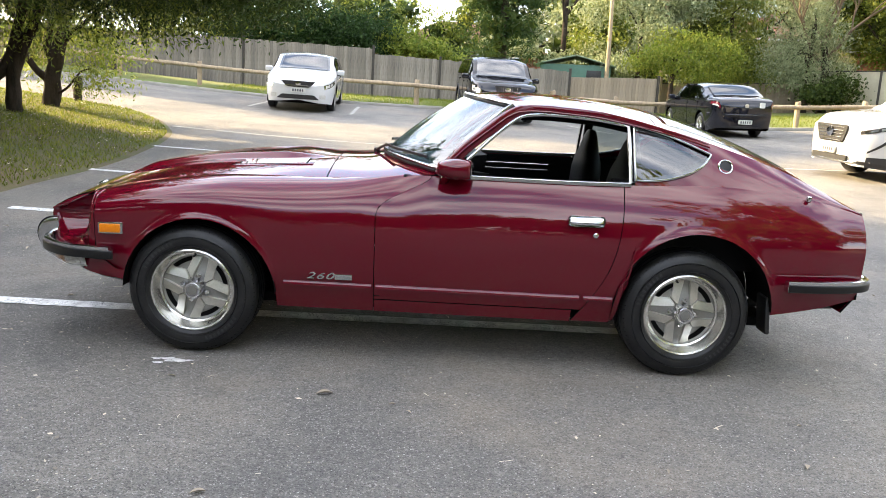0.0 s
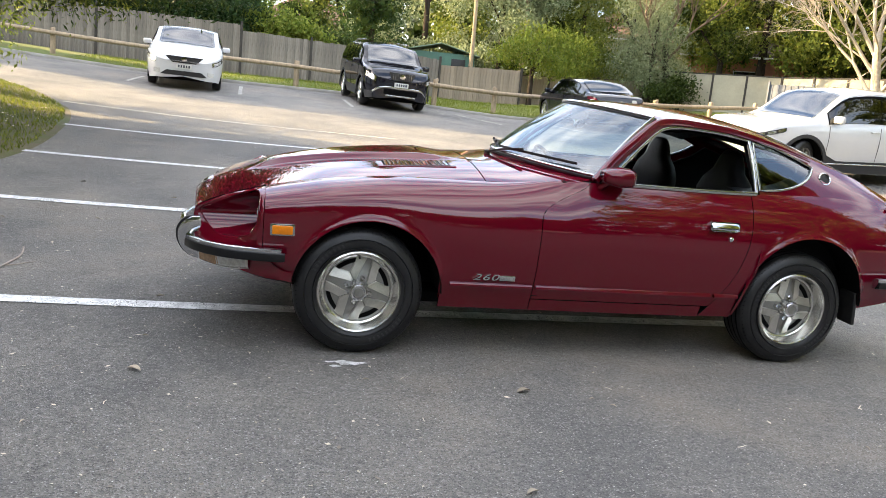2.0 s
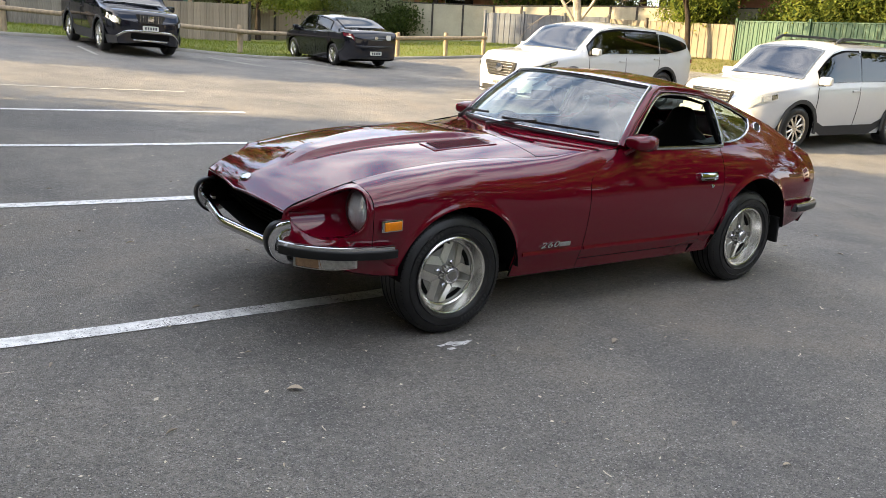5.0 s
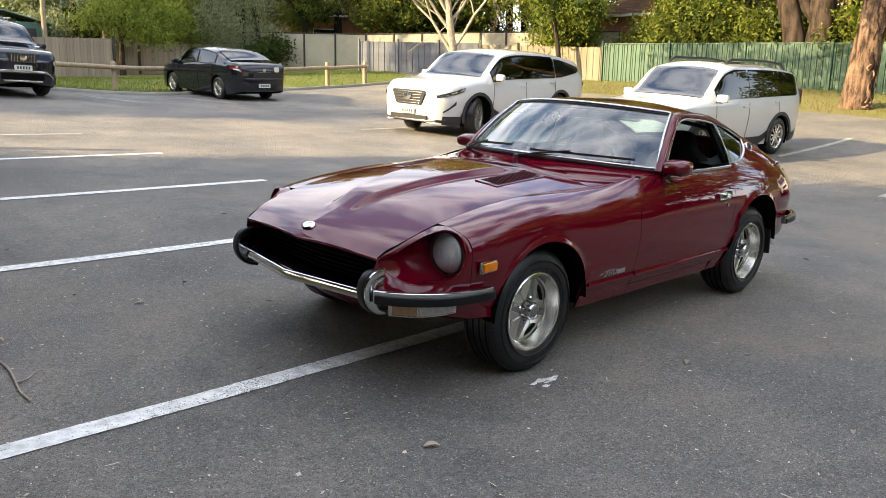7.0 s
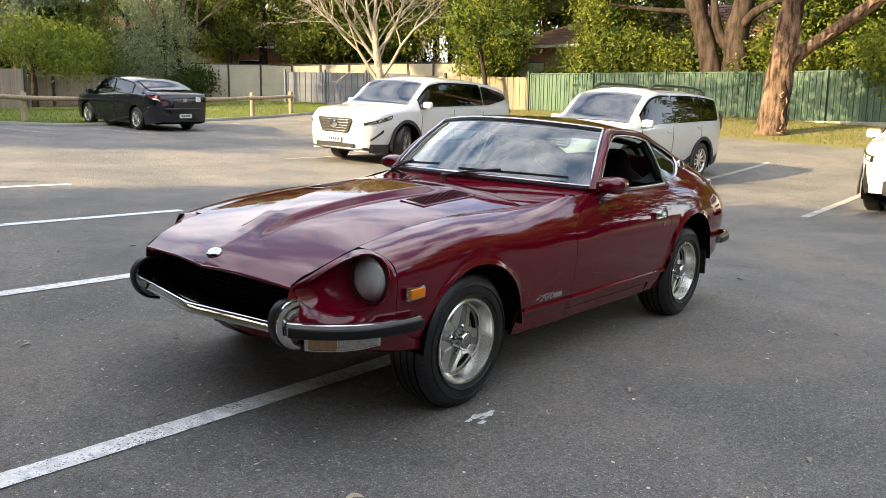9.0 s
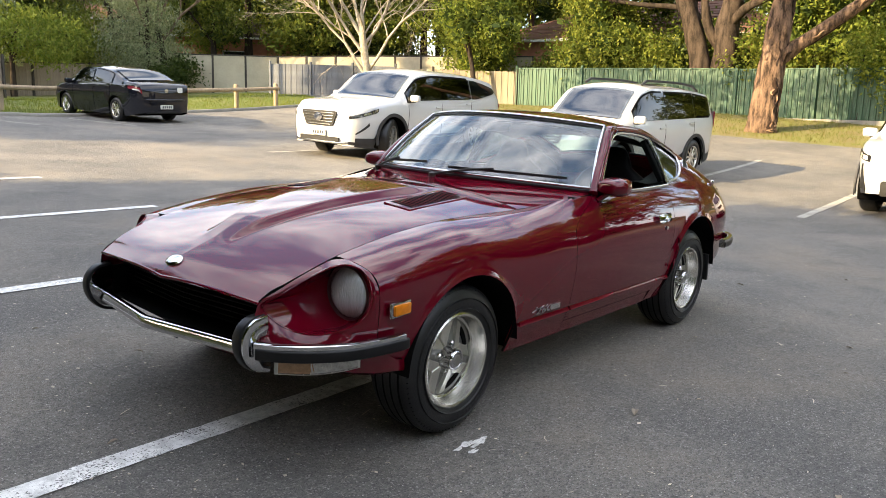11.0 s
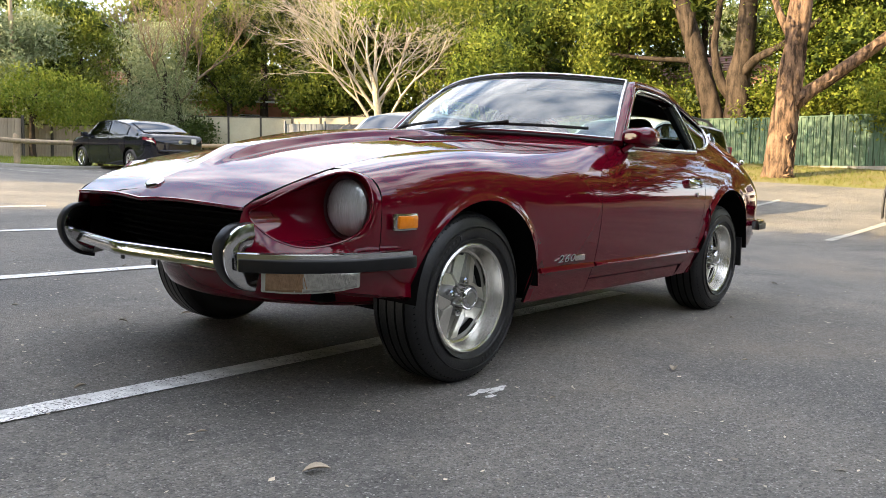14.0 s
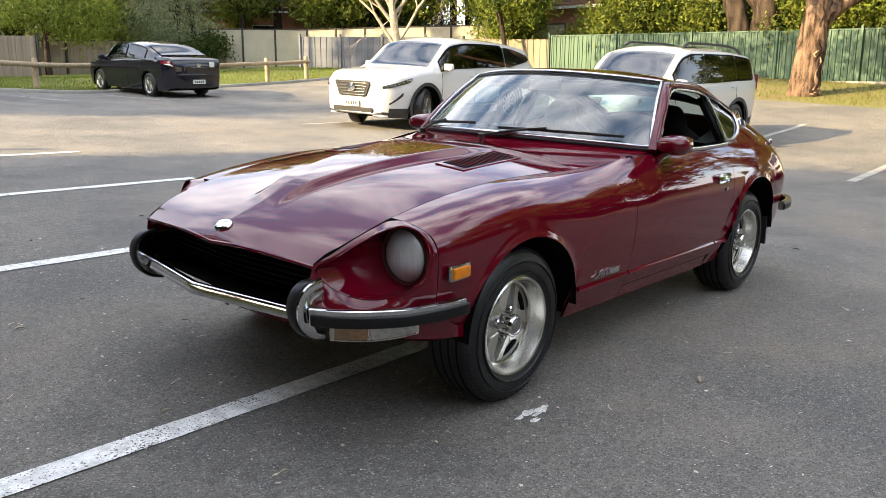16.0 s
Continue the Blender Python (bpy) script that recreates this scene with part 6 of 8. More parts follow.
# white estate-shaped SUV with roof rails
car, surf, half, zt, zb, xf, xr, low = parked_car(
    "white_estate_suv", "white boxy estate SUV with black roof rails", ground_pose(9.45, 3.95, 176), 4.56, 1.78, 1.66, 2.62, 0.95,
    ((-2.2, 1.04), (-0.5, 1.0), (1.2, 0.97), (2.2, 0.85)), ((-2.30, 0.98), (-2.22, 1.2), (-1.85, 1.56), (-0.8, 1.65), (0.2, 1.66), (0.52, 1.60), (1.22, 1.06), (2.0, 0.97), (2.24, 0.78)), WHITE, PLASTIC, 0.345, 10,
    ((-1.85, -1.25, 0.54, 0.72), (-1.23, -0.12, 0.53, 0.72), (-0.1, 0.92, 0.53, 0.72)), clearance=0.22, cladding=0.10)
screen_on(car, surf, 1.16, 0.61, GLASS_MID, "windscreen")
add_wheels(car, 2.62, 1.78, 0.345, 0.22, 0.22, 10, ALLOY)
mirrors(car, surf, 0.92, 1.08, 1.78, WHITE)
g_ = face_plate(car, "grille", 0.74, 0.19, xf + 0.052, 0, 0.78, BLACK, taper=0.3, label="chrome barred grille")
for k in range(4):
    part("grille_bar", box_bm(0.015, 0.66 + 0.03 * k, 0.022, pose(xf + 0.078, 0, 0.72 + 0.045 * k), 0.004), CHROME, g_)
plates(car, xf + 0.075, 0.56, 0)
face_plate(car, "lower_intake", 1.0, 0.1, xf + 0.052, 0, 0.42, BLACK)
for s in (-1, 1):
    lamp_unit(car, surf, s, xf - 0.03, xf - 0.42, (0.37, 0.42), (0.48, 0.50), "large clear headlamp", CLEAR, PLATE)
    lathe("fog_lamp", [(0.09, 0), (0.09, 0.03), (0.06, 0.04), (0.0001, 0.045)], CLEAR, car, "", 18, pose(xf - 0.08, s * 0.68, 0.46, 0, 0, -90 + s * 20))
    pts = [(x, s * 0.56, zt(x) + 0.05) for x in np.linspace(-1.6, 0.15, 7)]
    sweep("roof_rail", [(0.3, s * 0.57, zt(0.3) - 0.01)] + pts[::-1] + [(-1.8, s * 0.56, zt(-1.8) - 0.01)], rounded(0.022, 0.022, 0.012, 2), BLACK, car, "black roof rail")
    face_plate(car, "tail_lamp", 0.2, 0.3, xr + 0.06, s * 0.72, 1.05, REDLENS, 180 - s * 40)
    part("roof_hatch", box_bm(0.8, 0.9, 0.012, pose(-0.35, 0, 1.652, 0, 0.6, 0), 0.004), GLASS_DARK, car, "dark glass sunroof") if s > 0 else None
seams(car, surf, (0.95, -0.12, -1.2))
handles(car, surf, (-0.0, -1.1), WHITE, 0.45)

# the white SUV that stands nearest on the flank of the lot
car, surf, half, zt, zb, xf, xr, low = parked_car(
    "white_suv", "white SUV with black lower grille, parked across the lane", ground_pose(10.25, -1.22, 178), 4.5, 1.85, 1.68, 2.66, 0.88,
    ((-2.2, 1.05), (-0.5, 1.0), (1.2, 0.98), (2.2, 0.86)), ((-2.24, 0.95), (-2.15, 1.2), (-1.8, 1.55), (-0.8, 1.66), (0.2, 1.67), (0.52, 1.60), (1.22, 1.10), (2.0, 1.02), (2.24, 0.82)), WHITE, PLASTIC, 0.35, 5,
    ((-1.85, -1.25, 0.54, 0.72), (-1.23, -0.12, 0.53, 0.72), (-0.1, 0.92, 0.53, 0.72)), clearance=0.29, cladding=0.12)
screen_on(car, surf, 1.16, 0.61, GLASS_MID, "windscreen")
add_wheels(car, 2.66, 1.85, 0.35, 0.23, 0.225, 5, ALLOY)
mirrors(car, surf, 0.92, 1.1, 1.85, WHITE)
face_plate(car, "grille", 0.8, 0.16, xf + 0.052, 0, 0.80, BLACK)
face_plate(car, "lower_intake", 1.0, 0.2, xf + 0.052, 0, 0.42, BLACK)
for s in (-1, 1):
    lamp_unit(car, surf, s, xf - 0.03, xf - 0.42, (0.40, 0.43), (0.48, 0.50))
    face_plate(car, "bumper_vent", 0.16, 0.34, xf - 0.12, s * 0.72, 0.56, BLACK, s * 34)
seams(car, surf, (0.95, -0.12, -1.2))


# ---------------------------------------------------------------- verges, kerbs and fences
def verge(name, outline_lo, outline_hi, label, lift=0.05, nx=40, ny=10, mound=0.0, seed=3, material=TURF):
    """A strip of turf between two lines of (x, y), standing a little above the asphalt."""
    rng = random.Random(seed)
    a = catmull([(*p, 0) for p in outline_lo], max(1, nx // (len(outline_lo) - 1)))
    b = catmull([(*p, 0) for p in outline_hi], max(1, nx // (len(outline_hi) - 1)))
    n = min(len(a), len(b))
    P = []
    for i in range(n):
        row = []
        for j in range(ny + 1):
            t = j / ny
            p = a[i].lerp(b[min(len(b) - 1, i)], t)
            edge = min(1.0, t * 5, (n - 1 - i) * 0.6 + 0.05, i * 0.6 + 0.05)
            h = lift * edge + mound * math.sin(math.pi * min(1, t * 0.8)) + 0.03 * noise.noise(Vector((p.x * 1.3, p.y * 1.3, 1))) * edge
            row.append((p.x, p.y, ground_z(p.x, p.y) + max(h, -0.02 + 0.02 * edge)))
        P.append(row)
    ob = net(name, P, material)
    return tagged(ob, label, "grass", kind="structure"), P


BANKTURF = mat("bank_turf", (0.07, 0.085, 0.016), 0.9, vary=0.95, scale=0.9, color2=(0.12, 0.085, 0.045), bump=1.0, bscale=45)
bank, BANKP = verge("grass_bank", ((-4.35, -3.0), (-4.25, 0.5), (-4.3, 3.4), (-4.22, 5.4), (-4.45, 7.6), (-4.75, 9.2), (-5.2, 10.5), (-6.1, 12.1), (-7.6, 13.4), (-12.0, 14.2)), ((-24, -3.0), (-24, 0.5), (-24, 2.0), (-24, 3.4), (-24, 4.6), (-24, 6.2), (-24, 8), (-24, 9), (-24, 11), (-24, 13)), "mown grass bank under trees", 0.10, 60, 40, 0.25, material=BANKTURF)
far, FARP = verge("back_verge", ((-24, 21.6), (-12, 21.2), (-8, 20.9), (-4, 20.7), (0, 20.6), (2.5, 19.5), (5, 18.9), (8, 19.6), (11.5, 20.3), (16, 20.9), (19, 21.0)), ((-24, 46), (-12, 46), (-8, 46), (-4, 46), (0, 46), (2.5, 46), (5, 46), (8, 46), (11.5, 46), (16, 46), (30, 46)), "green verge before the back fences", 0.06, 60, 26)
side_v, SIDEP = verge("side_verge", ((19.0, 21.0), (18.7, 17), (18.6, 13), (18.6, 9), (18.5, 5), (18.4, 1), (18.4, -6), (18.4, -16)), ((40, 30), (40, 22), (40, 14), (40, 9), (40, 5), (40, 0), (40, -8), (40, -16)), "dry grass verge with fallen leaves", 0.06, 50, 22, material=mat("dry_turf", (0.15, 0.15, 0.032), 0.9, vary=0.9, scale=1.4, color2=(0.17, 0.13, 0.055), bump=1.0, bscale=45))


def blades(name, area, count, height, colors, label, seed, spread=0.02):
    """Grass blades sown over a patch; area gives a random (x, y, z) on it."""
    rng = np.random.default_rng(seed)
    pts = np.array([area(rng) for _ in range(count)])
    a = rng.uniform(0, 2 * np.pi, count)
    h = height * rng.uniform(0.5, 1.3, count)
    lean = rng.normal(0, 0.4, (count, 2)) * h[:, None]
    w = 0.006 * rng.uniform(0.7, 1.5, count)
    d = np.stack([np.cos(a) * w, np.sin(a) * w, 0 * w], 1)
    tip = pts + np.stack([lean[:, 0], lean[:, 1], h], 1)
    v = np.stack([pts - d, pts + d, tip], 1).reshape(-1, 3)
    me = bpy.data.meshes.new(name)
    me.from_pydata(v.tolist(), [], [(3 * k, 3 * k + 1, 3 * k + 2) for k in range(count)])
    return tagged(put(name, me, leaf_mat(name, *colors)), label, "grass", kind="stuff")


def patch(P, ia, ib, ja, jb):
    def pick(rng):
        i, j = rng.uniform(ia, ib), rng.uniform(ja, jb)
        i0, j0 = int(i), int(j)
        p, q, r = Vector(P[i0][j0]), Vector(P[min(i0 + 1, len(P) - 1)][j0]), Vector(P[i0][min(j0 + 1, len(P[0]) - 1)])
        s = p + (q - p) * (i - i0) + (r - p) * (j - j0)
        return tuple(s)
    return pick


nb = len(BANKP)
blades("bank_grass", patch(BANKP, int(nb * 0.2), nb - 1.01, 0.2, 12), 42000, 0.05, ((0.085, 0.115, 0.014), (0.24, 0.26, 0.04)), "short sunlit grass on the bank", 5)
blades("verge_grass", patch(FARP, int(len(FARP) * 0.2), len(FARP) - 1.01, 0.1, 8), 36000, 0.09, ((0.09, 0.135, 0.014), (0.2, 0.22, 0.032)), "short grass on the back verge", 6)
blades("side_grass", patch(SIDEP, 0, len(SIDEP) - 1.01, 0.1, 6), 26000, 0.07, ((0.09, 0.12, 0.02), (0.19, 0.16, 0.05)), "dry grass along the side fence", 7)


def edging(name, pts, label):
    path = [(p.x, p.y, ground_z(p.x, p.y) + 0.03) for p in catmull([(*q, 0) for q in pts], 8)]
    ob = sweep(name, path, rounded(0.07, 0.06, 0.02, 2), CONCRETE, None)
    return tagged(ob, label, "kerb", kind="structure")


edging("kerb", ((-14, 21.3), (-8, 20.85), (-4, 20.65), (0, 20.55), (2.5, 19.45), (5, 18.85), (8, 19.55), (11.5, 20.25), (16, 20.85), (19, 20.95)), "low concrete kerb along the verge")


# post-and-rail barrier of round logs
def log_rail(pts, label):
    rail = thing("post_and_rail_fence", label, "fence", kind="")
    tops = []
    for k, (x, y) in enumerate(pts):
        z = ground_z(x, y)
        rng = random.Random(k)
        h = 0.86 + rng.uniform(-0.03, 0.03)
        path = [(x, y, z - 0.2), (x, y, z + 0.4), (x + rng.uniform(-0.012, 0.012), y, z + h - 0.015), (x + rng.uniform(-0.012, 0.012), y, z + h)]
        sweep("post", path, circle(0.085, 12), POSTWOOD, rail, up=(0, 1, 0), scale=[1, 1, 1, 0.86])
        tops.append(Vector((x, y - 0.10, z + 0.68)))
    for a, b in zip(tops[:-1], tops[1:]):
        d = (b - a)
        sweep("rail", [a - d * 0.03, a.lerp(b, 0.3) + Vector((0, 0, -0.008)), a.lerp(b, 0.7), b + d * 0.03], circle(0.07, 10), POSTWOOD, rail)
    return rail


log_rail(((-17.0, 23.9), (-14.4, 23.8), (-11.6, 23.7), (-8.6, 23.2), (-4.6, 22.6), (-0.95, 21.7), (3.35, 20.2), (5.45, 20.6), (8.0, 21.0), (11.4, 20.95), (13.8, 21.4), (15.6, 21.4)), "round timber post and rail barrier along the verge")


def paling_fence(name, label, a, b, height, material, width=0.15, gap=0.001, base=None, jitter=0.02, rails=True, posts=2.4, post_mat=None, ridge=0.0, cap=None):
    """A fence of upright boards, each a piece of its own, from a to b."""
    fence = thing(name, label, "fence", kind="structure")
    A, B = Vector((*a, 0)), Vector((*b, 0))
    d = (B - A).normalized()
    side = Vector((-d.y, d.x, 0))
    n = int((B - A).length / (width + gap))
    rng = random.Random(int(a[0] * 7 + a[1] * 13))
    me = {}
    ang = math.atan2(d.y, d.x)
    for v in range(3):
        bm = box_bm(width + 0.024, 0.018, height + 0.9, None, 0.003, 1)
        if ridge:
            bm.free()
            o = [(-width / 2, 0), (-width * 0.2, 0), (-width * 0.12, -ridge), (width * 0.12, -ridge), (width * 0.2, 0), (width / 2, 0), (width / 2, 0.006), (-width / 2, 0.006)]
            bm = bmesh.new()
            lo, hi = [bm.verts.new((x, y, -height / 2 - 0.15)) for x, y in o], [bm.verts.new((x, y, height / 2 + 0.15)) for x, y in o]
            for q in range(len(o)):
                bm.faces.new((lo[q], lo[(q + 1) % len(o)], hi[(q + 1) % len(o)], hi[q]))
            bm.faces.new(hi)
            bmesh.ops.recalc_face_normals(bm, faces=bm.faces)
        m_ = bpy.data.meshes.new("board")
        bm.to_mesh(m_)
        bm.free()
        m_.materials.append(material)
        me[v] = m_
    lo0 = base[0] if base else ground_z(*a)
    lo1 = base[1] if base else ground_z(*b)
    for k in range(n):
        t = (k + 0.5) / n
        p = A.lerp(B, t)
        z = lerp(lo0, lo1, t) + height / 2 - (0.15 if ridge else 0.45) + rng.uniform(-jitter, jitter)
        ob = new("board", me[k % 3])
        ob.parent = fence
        ob.matrix_basis = pose(p.x + side.x * (0.011 if k % 2 else -0.011), p.y + side.y * (0.011 if k % 2 else -0.011) * (not ridge), z, rng.uniform(-0.4, 0.4), rng.uniform(-0.5, 0.5) if not ridge else 0, math.degrees(ang) + rng.uniform(-1, 1))
    if rails:
        for h in (0.35, height - 0.3):
            sweep("rail", [(*(A - side * -0.04).xy, lo0 + h), (*(B - side * -0.04).xy, lo1 + h)], rounded(0.02, 0.045, 0.005, 1), post_mat or material, fence)
    if cap:
        sweep("cap_rail", [(*A.xy, lo0 + height + 0.01), (*B.xy, lo1 + height + 0.01)], rounded(0.03, 0.025, 0.006, 1), cap, fence)
    if posts:
        m = max(1, int((B - A).length / posts))
        for k in range(m + 1):
            p = A.lerp(B, k / m)
            part("post", box_bm(0.09, 0.09, height + 0.45, pose(p.x - side.x * 0.05, p.y - side.y * 0.05, lerp(lo0, lo1, k / m) + height / 2 - 0.1, 0, 0, math.degrees(ang)), 0.008, 1), post_mat or material, fence)
    return fence


DARKPOST = mat("dark_post", (0.05, 0.042, 0.034), 0.85, vary=0.6, scale=6)
LIGHTPALING = mat("light_paling", (0.30, 0.24, 0.175), 0.85, vary=0.7, scale=1.6, color2=(0.18, 0.14, 0.1), obj=0.16, stretch=(6, 6, 0.5), bump=0.3, bscale=14)
paling_fence("paling_fence", "weathered grey timber paling fence behind the verge", (-19, 28.4), (-3.0, 28.0), 1.72, PALING, posts=4.2, post_mat=DARKPOST, base=(2.35, 1.95))
paling_fence("paling_fence", "weathered grey timber paling fence behind the verge", (-3.0, 28.0), (5.2, 28.8), 1.62, PALING, posts=2.6, post_mat=DARKPOST, base=(1.85, 1.62))
paling_fence("timber_fence", "newer brown timber paling fence", (5.2, 29.0), (9.3, 30.2), 1.30, LIGHTPALING, posts=2.2, post_mat=DARKPOST, base=(1.72, 1.92), jitter=0.006)
paling_fence("timber_fence", "low grey-brown timber fence with dark posts", (9.3, 33.8), (17.4, 34.2), 1.30, LIGHTPALING, posts=2.4, post_mat=DARKPOST, base=(1.86, 2.3), jitter=0.006, cap=DARKPOST)


def sheet_fence(name, label, pts, height, material, post_mat, panel=1.5, ridges=False):
    fence = thing(name, label, "fence", kind="structure")
    for (xa, ya, za), (xb, yb, zb_) in zip(pts[:-1], pts[1:]):
        A, B = Vector((xa, ya, za)), Vector((xb, yb, zb_))
        n = max(1, round((B - A).length / panel))
        for k in range(n):
            p, q = A.lerp(B, k / n), A.lerp(B, (k + 1) / n)
            d = q - p
            bm = box_bm(d.length - 0.05, 0.03, height + 0.4, pose((p.x + q.x) / 2, (p.y + q.y) / 2, (p.z + q.z) / 2 + height / 2 - 0.2, 0, 0, math.degrees(math.atan2(d.y, d.x))), 0.004, 1)
            part("panel", bm, material, fence, smooth=False)
        for k in range(n + 1):
            p = A.lerp(B, k / n)
            part("post", box_bm(0.10, 0.10, height + 0.5, pose(p.x, p.y, p.z + height / 2 - 0.2, 0, 0, math.degrees(math.atan2(yb - ya, xb - xa))), 0.006, 1), post_mat, fence)
        sweep("top_rail", [A + Vector((0, 0, height + 0.01)), B + Vector((0, 0, height + 0.01))], rounded(0.04, 0.03, 0.008, 1), post_mat, fence)
    return fence


sheet_fence("cream_fence", "cream sheet fence with dark posts and dappled light", ((17.5, 34.0, 2.45), (22.6, 30.0, 2.52), (25.6, 24.5, 2.6), (27.5, 17.5, 2.5)), 1.72, CREAM, DARKPOST)
paling_fence("grey_fence", "blue-grey timber fence before the cream one", (20.8, 28.3), (23.4, 22.4), 1.42, GREYFENCE, posts=2.0, post_mat=GREYFENCE, base=(2.32, 2.2), jitter=0.004)
paling_fence("buff_fence", "pale timber fence beside the green one", (23.4, 22.4), (24.0, 16.0), 1.45, mat("buff_paling", (0.2, 0.17, 0.12), 0.8, vary=0.6, scale=2, color2=(0.24, 0.2, 0.14), obj=0.12), posts=2.0, post_mat=DARKPOST, base=(2.1, 1.85), jitter=0.004)
paling_fence("green_fence", "green ribbed steel fence with tree shadows", (24.0, 16.0), (24.4, 7.0), 1.68, GREEN, width=0.2, gap=0.0, posts=2.4, post_mat=GREEN, base=(1.75, 1.56), jitter=0.0, ridge=0.03, cap=GREEN, rails=False)
paling_fence("green_fence", "green ribbed steel fence with tree shadows", (24.4, 7.0), (23.6, -9.0), 1.64, GREEN, width=0.2, gap=0.0, posts=2.4, post_mat=GREEN, base=(1.58, 1.35), jitter=0.0, ridge=0.03, cap=GREEN, rails=False)
plinth = sweep("fence_plinth", [(24.3, 12, 1.55), (24.3, 7.0, 1.44), (23.5, -9, 1.22)], rounded(0.06, 0.16, 0.01, 1), CONCRETE)
tagged(plinth, "pale concrete plinth under the green fence", "plinth", kind="structure")


# ---------------------------------------------------------------- trees
def leaf_cloud(name, blobs, count, size, material, parent, seed, clump=0.35, droop=0.0, narrow=0.45):
    """Leaves in clumps inside soft balls (x, y, z, rx, ry, rz)."""
    rng = np.random.default_rng(seed)
    vol = np.array([b[3] * b[4] * b[5] for b in blobs]) ** 0.7
    pick = rng.choice(len(blobs), count // 22 + 1, p=vol / vol.sum())
    B = np.array(blobs)[pick]
    d = rng.normal(size=(len(pick), 3))
    d /= np.linalg.norm(d, axis=1)[:, None]
    r = rng.uniform(0.25, 1.0, len(pick)) ** 0.55
    centres = B[:, :3] + d * r[:, None] * B[:, 3:]
    # ragged outline: push clumps in and out by place
    wob = np.array([noise.noise(Vector(c * 0.9)) for c in centres])
    centres += d * (wob * 0.35)[:, None] * B[:, 3:]
    c = np.repeat(centres, 22, 0)[:count]
    n = len(c)
    pos = c + rng.normal(0, clump * 0.85, (n, 3)) * np.array([1, 1, 0.75])
    pos[:, 2] -= droop * rng.uniform(0, 1, n)
    ax = rng.normal(size=(n, 3))
    ax[:, 2] -= 0.4 + droop
    ax /= np.linalg.norm(ax, axis=1)[:, None]
    up = rng.normal(size=(n, 3)) + np.array([0, 0, 0.9])
    sd = np.cross(ax, up)
    sd /= np.linalg.norm(sd, axis=1)[:, None] + 1e-9
    L = size * rng.uniform(0.6, 1.4, n)[:, None]
    a = pos - ax * L * 0.5
    b_ = pos + sd * L * narrow * 0.5
    t = pos + ax * L * 0.5
    e = pos - sd * L * narrow * 0.5
    v = np.stack([a, b_, t, e], 1).reshape(-1, 3)
    me = bpy.data.meshes.new(name)
    me.vertices.add(4 * n)
    me.vertices.foreach_set("co", v.ravel())
    me.loops.add(4 * n)
    me.loops.foreach_set("vertex_index", np.arange(4 * n))
    me.polygons.add(n)
    me.polygons.foreach_set("loop_start", np.arange(n) * 4)
    me.update(calc_edges=True)
    return put(name, me, material, parent)


def limb(name, pts, r0, r1, material, parent, n=9, lumps=0.12, seed=0, label=""):
    path = catmull(pts, 5)
    k = len(path)
    rng = random.Random(seed)
    rows = []
    for i, p in enumerate(path):
        a, b = path[max(i - 1, 0)], path[min(i + 1, k - 1)]
        d = (b - a).normalized()
        s = d.cross(Vector((0.3, 1, 0.1))).normalized()
        u = s.cross(d)
        r = lerp(r0, r1, (i / (k - 1)) ** 0.8)
        rows.append([p + (s * math.cos(q) + u * math.sin(q)) * r * (1 + lumps * noise.noise(Vector((q * 1.3 + seed, i * 0.35, seed)))) for q in [2 * math.pi * j / n for j in range(n)]])
    v, f = grid_data(rows, False, True)
    return put(name, mesh(name, v, f), material, parent, label)


def twigs(name, root, spread, levels, count, length, r0, material, parent, seed, up=0.5, droop=0.0):
    """A crown of bare twigs: one mesh of thin tapering prisms that fork again and again."""
    rng = random.Random(seed)
    V, F = [], []

    def stick(p, d, L, r, lev):
        steps = 4
        ring_prev = None
        q = p.copy()
        for s in range(steps + 1):
            side = d.cross(Vector((0.31, 0.9, 0.2))).normalized()
            top = side.cross(d)
            rr = r * (1 - 0.5 * s / steps)
            ring = []
            for k in range(4):
                a = math.pi / 2 * k
                ring.append(len(V))
                V.append(q + (side * math.cos(a) + top * math.sin(a)) * rr)
            if ring_prev:
                for k in range(4):
                    F.append((ring_prev[k], ring_prev[(k + 1) % 4], ring[(k + 1) % 4], ring[k]))
            ring_prev = ring
            if s < steps:
                d = (d + Vector((rng.gauss(0, 0.16), rng.gauss(0, 0.16), rng.gauss(0, 0.1) + (0.05 - droop) * (levels - lev + 1) * 0.5))).normalized()
                q = q + d * (L / steps)
                if lev > 0 and s >= 1:
                    for _ in range(count if s < steps - 1 else count + 1):
                        if rng.random() < 0.75:
                            nd = (d + Vector((rng.gauss(0, spread), rng.gauss(0, spread), rng.gauss(0, spread * 0.7) + 0.1))).normalized()
                            stick(q.copy(), nd, L * rng.uniform(0.45, 0.72), rr * 0.55, lev - 1)

    for p, d in root:
        stick(Vector(p), Vector(d).normalized(), length, r0, levels)
    return put(name, mesh(name, V, F), material, parent)


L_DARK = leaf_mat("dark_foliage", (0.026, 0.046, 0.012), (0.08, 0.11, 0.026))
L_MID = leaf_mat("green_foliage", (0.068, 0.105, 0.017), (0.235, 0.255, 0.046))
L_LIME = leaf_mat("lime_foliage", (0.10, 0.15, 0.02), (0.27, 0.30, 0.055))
L_GREY = leaf_mat("grey_green_foliage", (0.12, 0.16, 0.075), (0.36, 0.39, 0.23))
L_IVY = leaf_mat("ivy_leaves", (0.02, 0.045, 0.014), (0.05, 0.09, 0.026))


